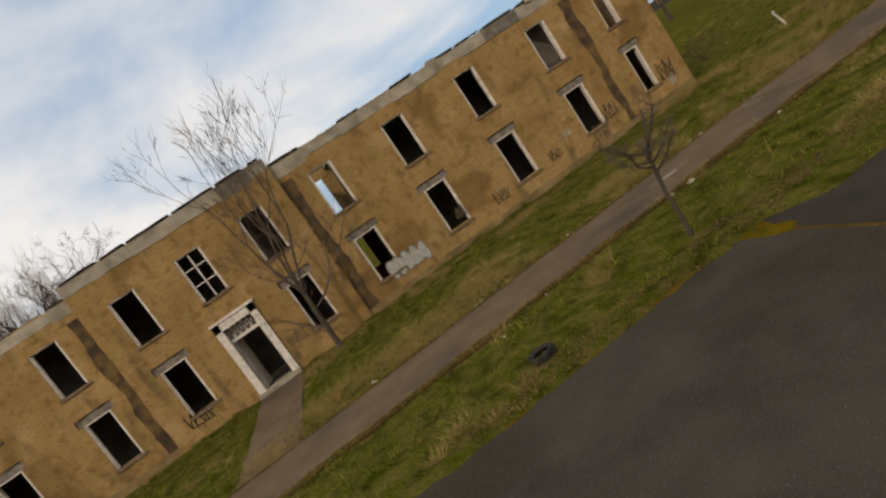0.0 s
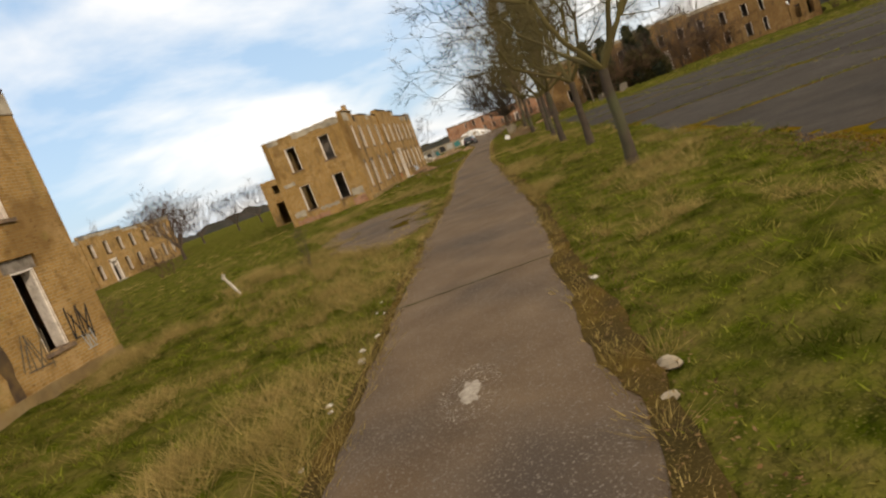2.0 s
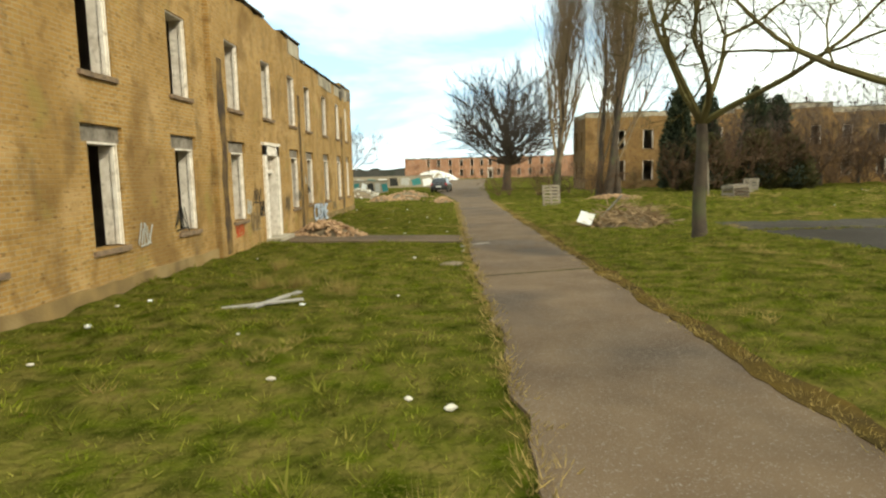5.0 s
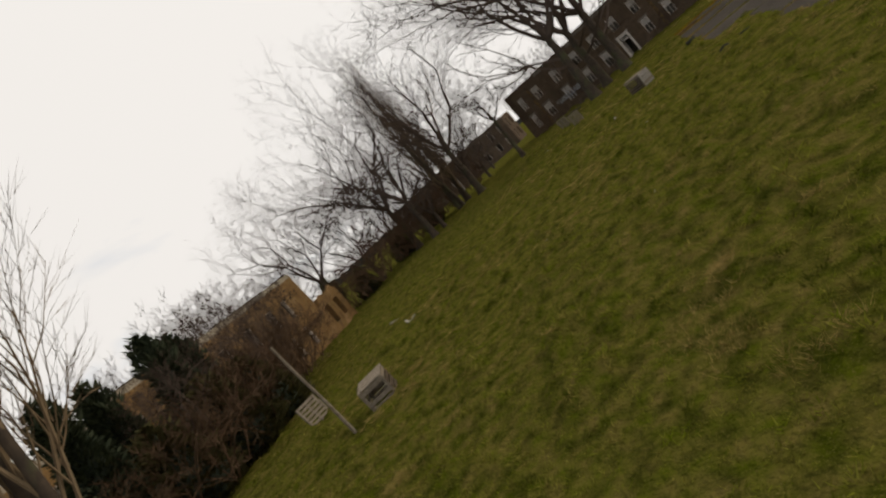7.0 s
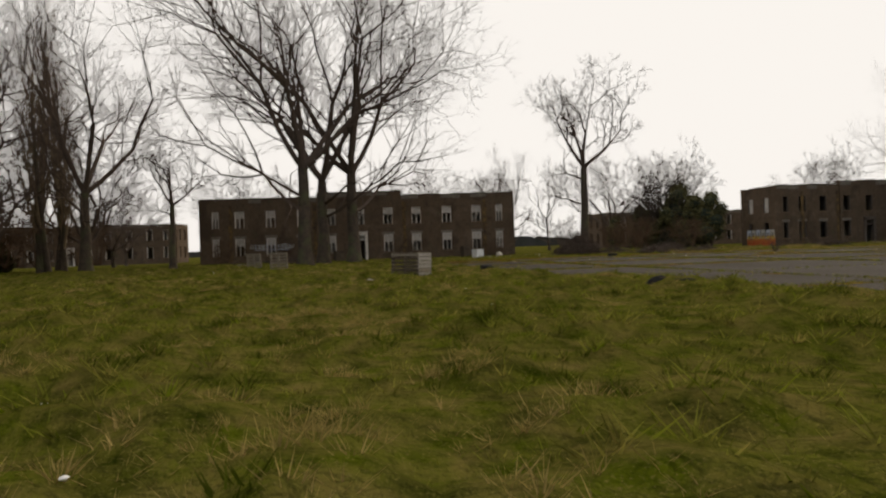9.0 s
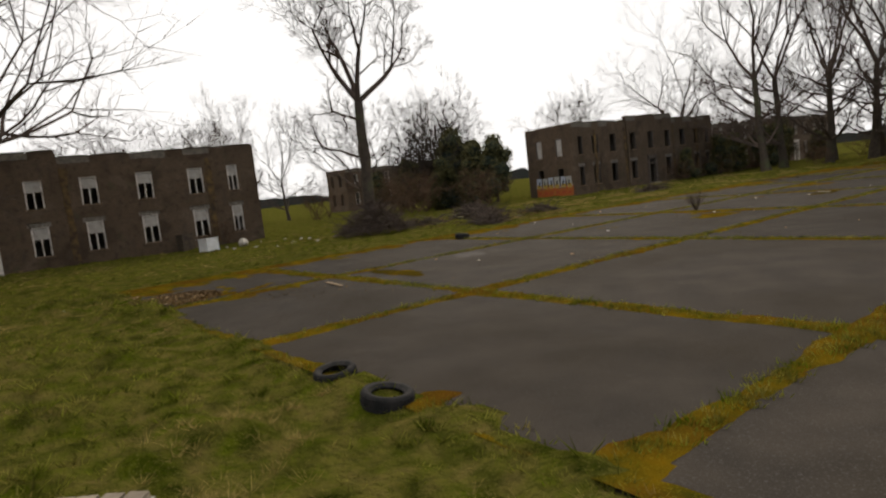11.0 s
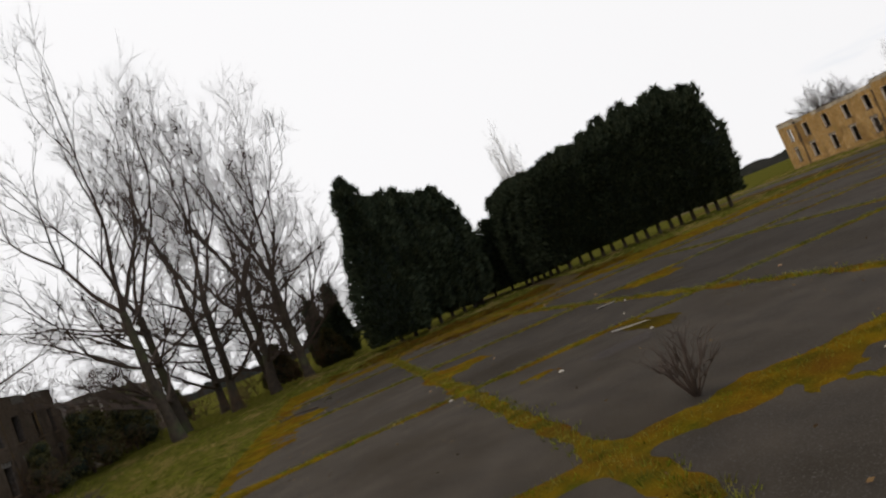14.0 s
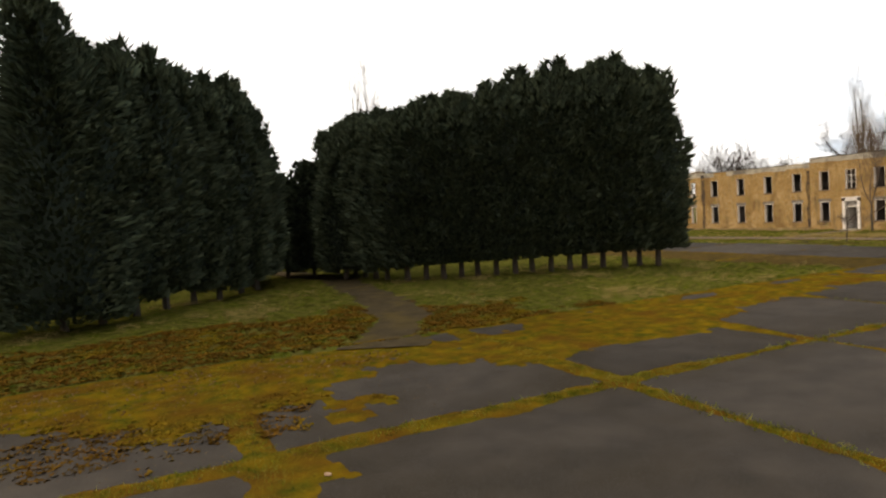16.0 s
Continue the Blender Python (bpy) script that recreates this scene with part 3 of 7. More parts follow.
def door_unit(parent, y, leaf=True):
    d = new("doorway")
    d.parent = parent
    d.matrix_basis = pose(0, y, 0)
    w, h = 1.12, 3.02
    s = Shape()
    s.box(-w / 2 - 0.26, -0.07, 0, -w / 2, 0.30, h)
    s.box(w / 2, -0.07, 0, w / 2 + 0.26, 0.30, h)
    s.box(-w / 2 - 0.26, -0.07, h - 0.30, w / 2 + 0.26, 0.30, h - 0.002)
    s.box(-w / 2 - 0.32, -0.11, h, w / 2 + 0.32, 0.30, h + 0.09)
    s.box(-w / 2, 0.10, 2.16, w / 2, 0.22, 2.28)
    link("door_surround", s, PAINT, d, "chipped white painted door surround")
    n = 5
    bar = "white lattice bar of the fanlight"
    for i in range(n + 1):
        link("fanlight_bar", Shape().box(-0.012, 0.14, 2.28, 0.012, 0.17, h - 0.3), PAINT, d, bar, at=pose(-w / 2 + w * i / n, 0, 0))
    for i in range(n):
        for sx in (-1, 1):
            link("fanlight_bar", Shape().tube([(-0.09 * sx, 0.155 + 0.013 * sx, 2.3), (0.09 * sx, 0.155 + 0.013 * sx, h - 0.32)], [0.012, 0.012], 4), PAINT, d, bar, at=pose(-w / 2 + w * (i + 0.5) / n, 0, 0))
    st = Shape().box(-w / 2 - 0.3, -0.45, -0.2, w / 2 + 0.3, 0.3, 0.12)
    link("doorstep", st, CONCRETE, d)
    if leaf:
        lf = Shape()
        lf.box(0, 0, 0, 0.045, 0.95, 2.0)
        for z0, z1 in ((0.15, 0.75), (0.9, 1.85)):
            lf.box(0.045, 0.12, z0, 0.055, 0.83, z1)
        link("door_leaf", lf, BOARD, d, "scrawled pale door leaf standing open", at=pose(-w / 2 + 0.02, 0.2, 0.14, 0, 0, -12))
    return d


def block(label, place, offsets, half, top, brick=BRICK, seed=1, depth=6.5, boarded=0.0, end_windows=True, through_bays=(),
          barred=(), rear=True, centre=None, detail=True, boarded_bays=None, ragged=0.22, leaf=True, end_boarded=None, streak=0.26, banded=0.94):
    """A roofless two-storey brick block, its front along x at y = 0 and facing -y, its middle at x = 0."""
    rng = random.Random(seed)
    b = tagged(new("barrack_block"), label, "building", "derelict barrack blocks")
    b.matrix_basis = place
    T = 0.36
    fronts = []
    for o, w in offsets:
        if o != 0:
            fronts.append((o - w / 2, o + w / 2, ZLS, ZLT))
            if detail:
                fronts.append((o - w / 2 - 0.17, o + w / 2 + 0.17, ZLT, ZLT + 0.30))
        fronts.append((o - w / 2, o + w / 2, ZUS, ZUT))
    fronts.append((-0.82, 0.82, -0.02, 3.02))
    pr = 0.14 if centre else 0.0
    if centre:
        # wings stand back a little from the three middle bays
        cen = [o for o in fronts if -centre < (o[0] + o[1]) / 2 < centre]
        lef = [o for o in fronts if (o[0] + o[1]) / 2 < -centre]
        rig = [o for o in fronts if (o[0] + o[1]) / 2 > centre]
        link("front_wall", wall_shape(2 * centre, top + 0.42, T + pr, cen, ragged, seed), brick, b, at=pose(0, -pr, 0))
        link("front_wall", wall_shape(half - centre, top, T, lef, ragged, seed + 1, x0=-half), brick, b)
        link("front_wall", wall_shape(half - centre, top, T, rig, ragged, seed + 2, x0=centre), brick, b)
    else:
        link("front_wall", wall_shape(2 * half, top, T, fronts, ragged, seed), brick, b)
    backs = []
    for o, w in offsets:
        backs += [(o - w / 2, o + w / 2, ZLS, ZLT), (o - w / 2, o + w / 2, ZUS, ZUT)]
    if rear:
        link("rear_wall", wall_shape(2 * half, top, T, backs, ragged, seed + 3), brick, b, at=pose(0, depth - T, 0))
    ends = []
    if end_windows:
        for o in (-1.35, 1.35):
            ends += [(o - 0.42, o + 0.42, ZLS, ZLT), (o - 0.42, o + 0.42, ZUS, ZUT)]
    for sx in (-1, 1):
        e = wall_shape(depth - 2 * T - 0.002, top, T, ends, ragged, seed + 5 + sx)
        link("end_wall", e, brick, b, at=pose(sx * half, depth / 2, 0, 0, 0, 90 * sx))
        for o in (-1.35, 1.35) if end_windows and detail else ():
            for z0, z1 in ((ZLS, ZLT), (ZUS, ZUT)):
                w = window_unit(b, 0, 0.84, z0, z1, 0, rng, False, boarded if end_boarded is None else end_boarded * (z0 > 2), False)
                w.matrix_basis = pose(sx * half, depth / 2, 0, 0, 0, 90 * sx) @ pose(o, 0, z0)
    # inner walls and floors
    holes = []
    for o in through_bays:
        holes += [(o - 0.75, o + 0.75, 0.1, 2.9), (o - 0.75, o + 0.75, 3.75, 5.85)]
    link("spine_wall", wall_shape(2 * half - 2 * T - 0.01, top - 0.7, 0.2, holes, 0, seed), INNER, b, at=pose(0, depth * 0.52, 0))
    for o, w in offsets[::2]:
        link("cross_wall", Shape().box(-0.06, T + 0.002, -0.2, 0.06, depth * 0.52 - 0.002, top - 0.72), INNER, b, at=pose(o + 1.55, 0, 0))
    fl = Shape().box(-half + T, T + 0.002, 3.1, half - T, depth - T - 0.002, 3.35)
    link("upper_floor", fl, INNER, b)
    fr = Shape()
    xs = [-half + T] + sorted(x for o in through_bays for x in (o - 0.8, o + 0.8)) + [half - T]
    for a, c in zip(xs[::2], xs[1::2]):
        fr.box(a, T + 0.002, top - 0.70, c, depth - T - 0.002, top - 0.55)
    link("roof_slab", fr, INNER, b, "remains of the flat concrete roof")
    link("ground_floor", Shape().box(-half + T, T + 0.002, -0.2, half - T, depth - T - 0.002, 0.08), INNER, b)
    # concrete band in broken panels, with tarred flashing curling along the top
    ochre = brick in (BRICK, BRICK_UMBER)
    raised = 0.17 if ochre and detail else 0.0
    runs = [(-half, -centre, 0, top), (-centre, centre, -pr, top + 0.42), (centre, half, 0, top)] if centre else [(-half, half, 0, top)]
    if raised:
        for sx in (-1, 1):
            e = wall_shape(3.2, 0.19 + raised, T, [], 0.05, seed + 9 + sx, x0=-1.6)
            link("end_parapet", e, brick, b, at=pose(sx * (half - 1.62), 0.004, top - 0.03))
            # no hole is cut: a dark slab on the wall stands for its shade
            link("pipe_hole", uneven_slab(-0.24, 0.24, -0.055, 0.01, -0.30, 0.10, rng, 0.05, 4), FLASHING, b, "dark slab for the shaded hole where the downpipe left the roof", at=pose(sx * (half - 3.35), 0, top - 0.28))
    for x0, x1, y, t in runs:
        x = x0
        while x < x1 - 0.01:
            e = min(x1, x + rng.uniform(0.8, 1.9))
            if e < x1 and x1 - e < 0.5:
                e = x1
            lift = raised if abs((x + e) / 2) > half - 3.2 else 0.0
            if rng.random() < (banded if ochre else 0.6):
                deep = rng.uniform(0.40, 0.58) + lift * 0.6
                band = uneven_slab(x + 0.006, e - 0.006, y - rng.uniform(0.012, 0.03), y + 0.006, t + lift - deep, t + lift - rng.uniform(0.01, 0.05), rng, 0.022, 9)
                link("parapet_band", band, (CONCRETE if rng.random() < 0.8 else COPING) if ochre else COPING, b)
            if rng.random() < 0.8:
                L = e - x - rng.uniform(0.06, 0.3)
                cp = uneven_slab(-L / 2, L / 2, -0.085, 0.34, 0.0, rng.uniform(0.03, 0.06), rng, 0.010, 4)
                link("flashing", cp, FLASHING if ochre else COPING, b, at=pose((x + e) / 2, y, t + lift + 0.004, rng.uniform(-3, 2), rng.uniform(-1.6, 1.6), 0))
            x = e
    if ochre:
        for sx in (-1, 1):
            yy = 0.4
            while yy < depth - 0.5:
                L = rng.uniform(0.8, 1.6)
                e = min(depth - 0.38, yy + L)
                if rng.random() < 0.85:
                    link("parapet_band", uneven_slab(-(e - yy) / 2, (e - yy) / 2, -0.025, 0.006, -rng.uniform(0.34, 0.5), -0.03, rng, 0.02, 7), CONCRETE, b, at=pose(sx * half, (yy + e) / 2, top, 0, 0, 90 * sx))
                yy = e + 0.01
    # dark damp streaks where the downpipes were
    if detail:
        for x in ((-centre - streak, centre + streak) if centre else ()) + (-half + 3.35, half - 3.35):
            st = Shape()
            face = -pr if centre and abs(x) < centre else 0.0
            zs = np.linspace(0.05, top - (0.75 if streak > 0 else 1.5), 26)
            for i, z in enumerate(zs):
                wl_ = 0.2 + 0.16 * noise.noise(Vector((x, z * 0.9, 1))) + 0.08 * noise.noise(Vector((x, z * 4, 1)))
                wr = 0.2 + 0.15 * noise.noise(Vector((x, z * 0.9, 5))) + 0.08 * noise.noise(Vector((x, z * 4, 5)))
                st.v += [(x - wl_, face - 0.005, z), (x + wr, face - 0.005, z), (x + wr, face + 0.004, z), (x - wl_, face + 0.004, z)]
                if i:
                    q = 4 * i
                    for j in range(4):
                        st.f.append((q - 4 + j, q - 4 + (j + 1) % 4, q + (j + 1) % 4, q + j))
            link("damp_streak", st, SOOT, b, "dark streak where a downpipe was")
    for i, (o, w) in enumerate(offsets):
        y = -pr if centre and abs(o) < centre else 0
        bd = boarded if boarded_bays is None or i in boarded_bays else 0.0
        window_unit(b, o, w, ZUS, ZUT, y, rng, False, bd, o in barred)
        if o != 0:
            window_unit(b, o, w, ZLS, ZLT, y, rng, detail, bd, False)
    door_unit(b, -pr, leaf)
    # plinth course
    for x0, x1, y in ([(-half, -centre, 0), (centre, half, 0)] if centre else [(-half, -0.9, 0), (0.9, half, 0)]):
        link("plinth", uneven_slab(x0, x1, y - 0.04, y + 0.004, -0.2, 0.27, rng, 0.02, 40), PLINTH if brick is BRICK else brick, b)
    return b


def symmetric(vals, narrow):
    out = [(0.0, WIDE)]
    for v in vals:
        out += [(v, WIDE), (-v, WIDE)]
    out += [(narrow, NARROW), (-narrow, NARROW)]
    return sorted(out)


BAYS_11 = symmetric((3.1, 6.2, 9.55, 12.85), 15.4)
BAYS_13 = symmetric((2.55, 5.5, 8.75, 12.15, 15.7), 18.8)
block("ochre brick two-storey roofless block with empty windows and a white doorway", pose(-9.0, -20.65, 0, 0, 0, 90), BAYS_13, 20.65, 6.62,
      seed=11, through_bays=(5.5, 15.7, 18.8), barred=(0.0,), centre=4.0, ragged=0.06)
second = block("sunlit ochre brick block with ragged parapet and sprayed lettering", pose(-9.02, 49.25, 0, 0, 0, 90), BAYS_11, 17.2, 6.58,
      seed=23, through_bays=(-15.4,), centre=4.6, ragged=0.12, streak=-0.5, banded=0.3)
rp = random.Random(12)
south_end = pose(-17.2, 3.25, 0, 0, 0, -90)
for x0, x1, z0, z1 in ((-2.85, -1.95, 0.62, 1.02), (-0.8, 0.75, 0.60, 0.82), (1.9, 2.8, 0.75, 1.25), (-2.8, -1.9, 3.0, 3.2)):
    link("render_patch", uneven_slab(x0, x1, -0.014, 0.004, z0, z1, rp, 0.06, 10), CONCRETE, second, "pale patch of old render", at=south_end)
for x0, x1, z0, z1 in ((1.8, 2.85, 0.1, 0.62), (-2.8, -0.2, 0.05, 0.36)):
    link("brick_patch", uneven_slab(x0, x1, -0.012, 0.004, z0, z1, rp, 0.08, 10), BRICK_RED, second, "patch of exposed red brick", at=south_end)
block("backlit brick block, its shade painted dark brown, white boards in its window heads", pose(86.27, 57.36, 0, 0, 0, -96.9), BAYS_11, 17.1, 7.05, BRICK_SHADED,
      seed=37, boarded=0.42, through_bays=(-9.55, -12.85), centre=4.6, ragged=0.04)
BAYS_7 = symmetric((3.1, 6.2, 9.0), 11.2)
overgrown = block("backlit overgrown brick block painted shade-dark, with boarded and sprayed end wall", pose(80.27, -2.15, 0, 0, 0, -90), BAYS_7, 12.35, 7.0, BRICK_SHADED,
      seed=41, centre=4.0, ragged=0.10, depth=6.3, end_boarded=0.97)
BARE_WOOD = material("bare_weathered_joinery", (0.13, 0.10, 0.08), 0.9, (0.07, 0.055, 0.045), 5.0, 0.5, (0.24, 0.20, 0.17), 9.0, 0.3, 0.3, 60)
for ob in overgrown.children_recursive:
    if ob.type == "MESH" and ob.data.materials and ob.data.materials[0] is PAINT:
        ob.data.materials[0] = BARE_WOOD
block("lower overgrown end of the backlit brick block", pose(81.2, -20.9, 0, 0, 0, -90), symmetric((2.9,), 5.0), 6.2, 6.0, BRICK_SHADED, seed=43, depth=5.6, detail=False, ragged=0.3, leaf=False)
block("dark ruined block among bushes and bare trees", pose(84.0, -44.0, 0, 0, 0, -90), symmetric((3.1, 6.2, 9.0), 11.2), 14.0, 6.6, BRICK_SHADED, seed=47, depth=6.0, detail=False, ragged=0.5, leaf=False)
block("ochre brick block half hidden by poplars and conifers", pose(28.5, 92.0, 0, 0, 0, 0), BAYS_11, 18.9, 7.4, BRICK_UMBER,
      seed=53, centre=4.6, detail=False)
# its broken-down eastern end
ruin = tagged(new("ruined_bay"), "broken ochre brick bay standing one storey high", "building")
ruin.matrix_basis = pose(47.53, 92.1, 0)
link("wall", wall_shape(4.4, 3.9, 0.36, [(0.7, 1.6, 0.9, 2.8), (2.6, 3.5, 0.9, 2.8)], 0.9, 91, x0=0), BRICK_UMBER, ruin)
link("wall", wall_shape(5.5, 3.2, 0.36, [(2.0, 3.0, 0.9, 2.8)], 0.9, 92, x0=0), BRICK_UMBER, ruin, at=pose(4.4, 0.38, 0, 0, 0, 90))
link("wall", wall_shape(4.0, 2.6, 0.36, [], 0.9, 93, x0=0), BRICK_UMBER, ruin, at=pose(0, 5.6, 0))
block("far roofless block of orange brick", pose(-53.0, 64.8, 0, 0, 0, 90), BAYS_11, 17.2, 6.6, BRICK,
      seed=59, centre=4.6, detail=False)
block("distant low dark block behind the parade ground", pose(128.0, -8.0, 0, 0, 0, -90), BAYS_11, 17.2, 6.6, BRICK_SHADED, seed=61, detail=False, through_bays=(3.1, -9.55))
block("distant dark block between bare trees", pose(132.0, 102.0, 0, 0, 0, -96), BAYS_11, 17.2, 6.6, BRICK_SHADED, seed=67, detail=False, through_bays=(3.1, -6.2))
block("long red brick block far down the lane", pose(7.0, 226.0, 0, 0, 0, 0), BAYS_13, 26.0, 6.4, BRICK_RED, seed=71, detail=False, depth=9)


# lower rear wing of the second block, standing off its middle
def rear_wing():
    b = tagged(new("annexe"), "lower ochre brick rear wing with empty openings", "building")
    b.matrix_basis = pose(-15.58, 45.8, 0)
    op = [(-5.9, -4.9, 0.1, 2.2), (-3.2, -2.2, 0.9, 2.5), (-5.7, -5.0, 3.1, 3.9), (-3.1, -2.4, 3.1, 3.9)]
    link("wall", wall_shape(6.7, 4.5, 0.36, op, 0.12, 5, x0=-6.7), BRICK, b)
    link("wall", wall_shape(6.28, 4.5, 0.36, [(2, 3, 0.9, 2.7)], 0.12, 6, x0=0), BRICK, b, at=pose(-6.7, 6.64, 0, 0, 0, -90))
    link("wall", wall_shape(6.7, 4.5, 0.36, [], 0.12, 7, x0=-6.7), BRICK, b, at=pose(0, 6.64, 0))
    link("roof", Shape().box(-6.34, 0.37, 4.0, -0.02, 6.63, 4.15), INNER, b)


rear_wing()


# ---------------------------------------------------------------- trees
def grow(seed, height, girth, first=0.3, spread=0.6, up=0.35, limbs=9, levels=3, kids=(6, 6, 5), crown=0.5, twist=0.15, droop=0.0, lead=True, reach=0.42, forks=1, sides=6, spray=4, bend=0.0):
    """Trunk and crown shapes of a bare tree with its foot at the origin."""
    rng = random.Random(seed)
    trunk, top = Shape(), Shape()

    def twigs(p, d, length, r):
        q = p + d * length * 0.5
        e = q + (d + Vector((rng.uniform(-1, 1), rng.uniform(-1, 1), rng.uniform(-0.3, 0.8))) * 0.3).normalized() * length * 0.5
        top.spike(p, q + (q - p) * 0.1, r)
        top.spike(q - (q - p) * 0.2, e, r * 0.8)
        for k in range(spray):
            f = rng.uniform(0.1, 0.95)
            b = p.lerp(q, f * 2) if f < 0.5 else q.lerp(e, f * 2 - 1)
            nd = (d + Vector((rng.uniform(-1, 1), rng.uniform(-1, 1), rng.uniform(-0.6, 1.0))) * spread * 1.1).normalized()
            top.spike(b, b + nd * length * rng.uniform(0.3, 0.6), r * 0.75)

    def limb(p, d, length, r, level):
        n = 5 if level == 0 else 3 if level == 1 else 2
        if level >= levels:
            twigs(p, d, length, max(r, 0.011))
            return
        pts, rad = [p.copy()], [r]
        q, dd = p.copy(), d.copy()
        for i in range(n):
            dd = (dd + Vector((rng.uniform(-1, 1), rng.uniform(-1, 1), rng.uniform(-0.6, 0.6))) * twist + Vector((0, 0, up * 0.22 - droop * (i / n)))).normalized()
            q = q + dd * (length / n)
            pts.append(q.copy())
            rad.append(max(0.009, r * (1 - 0.8 * (i + 1) / n)))
        top.tube(pts, rad, 5 if level < 2 else 3)
        if level >= levels:
            return
        for k in range(kids[level]):
            f = 0.25 + 0.75 * (k + rng.random()) / kids[level]
            i = min(n - 1, int(f * n))
            base = pts[i].lerp(pts[i + 1], f * n - i)
            axis = (pts[i + 1] - pts[i]).normalized()
            side = axis.cross(Vector((rng.uniform(-1, 1), rng.uniform(-1, 1), rng.uniform(-1, 1)))).normalized()
            nd = (axis * (1 - spread * 0.6) + side * spread * rng.uniform(0.6, 1.1)).normalized()
            limb(base, nd, length * rng.uniform(0.38, 0.62), max(0.007, rad[i] * 0.55), level + 1)

    for fk in range(forks):
        lean = Vector((rng.uniform(-1, 1), rng.uniform(-1, 1), 0)) * (0.03 if forks == 1 else 0.11)
        n = 8
        pts, rad = [], []
        q = Vector((0.25 * fk * math.cos(fk * 2.1), 0.25 * fk * math.sin(fk * 2.1), -0.25))
        hgt = height * (1 if lead else 0.62) * (1 - 0.12 * fk)
        for i in range(n + 1):
            pts.append(q.copy())
            rad.append(girth * (1.35 if i == 0 else 1.0) * (1 - 0.86 * i / n))
            q = q + Vector((lean.x + rng.uniform(-0.06, 0.06), lean.y + rng.uniform(-0.06, 0.06), 1)) * hgt / n
        trunk.tube(pts, rad, sides + 2)
        for k in range(limbs):
            f = first + (1 - first) * (k + rng.uniform(0, 0.9)) / limbs
            i = min(n - 1, int(f * n))
            base = pts[i].lerp(pts[i + 1], f * n - i)
            an = k * 2.4 + rng.uniform(-0.5, 0.5)
            el = up + rng.uniform(-0.12, 0.2)
            d = Vector((math.cos(an) * math.cos(el), math.sin(an) * math.cos(el), math.sin(el)))
            length = height * reach * (1 - 0.55 * (f - first) / (1 - first)) * rng.uniform(0.8, 1.15)
            limb(base, d, length, max(0.018, rad[i] * 0.42), 0)
    return trunk, top


def tree(name, label, category, shapes, at, twig=None, group=""):
    t = tagged(new(name), label, category, group)
    t.matrix_basis = at
    if name != "bush":
        link("trunk", shapes[0], BARK, t, smooth=True)
    link("crown" if name != "bush" else "tangle", shapes[1], twig or TWIG, t)
    return t


def at_scale(x, y, s=1.0, turn=0.0, z=0.0, sz=None):
    return Matrix.Translation((x, y, z)) @ Matrix.Rotation(radians(turn), 4, "Z") @ Matrix.Diagonal((s, s, sz or s, 1))


def plant(src, x, y, s=1.0, turn=0.0, label=""):
    c = copy_thing(src, Matrix.Identity(4))
    c.matrix_basis = at_scale(x, y, s, turn)
    if label:
        c["label"] = label
    return c


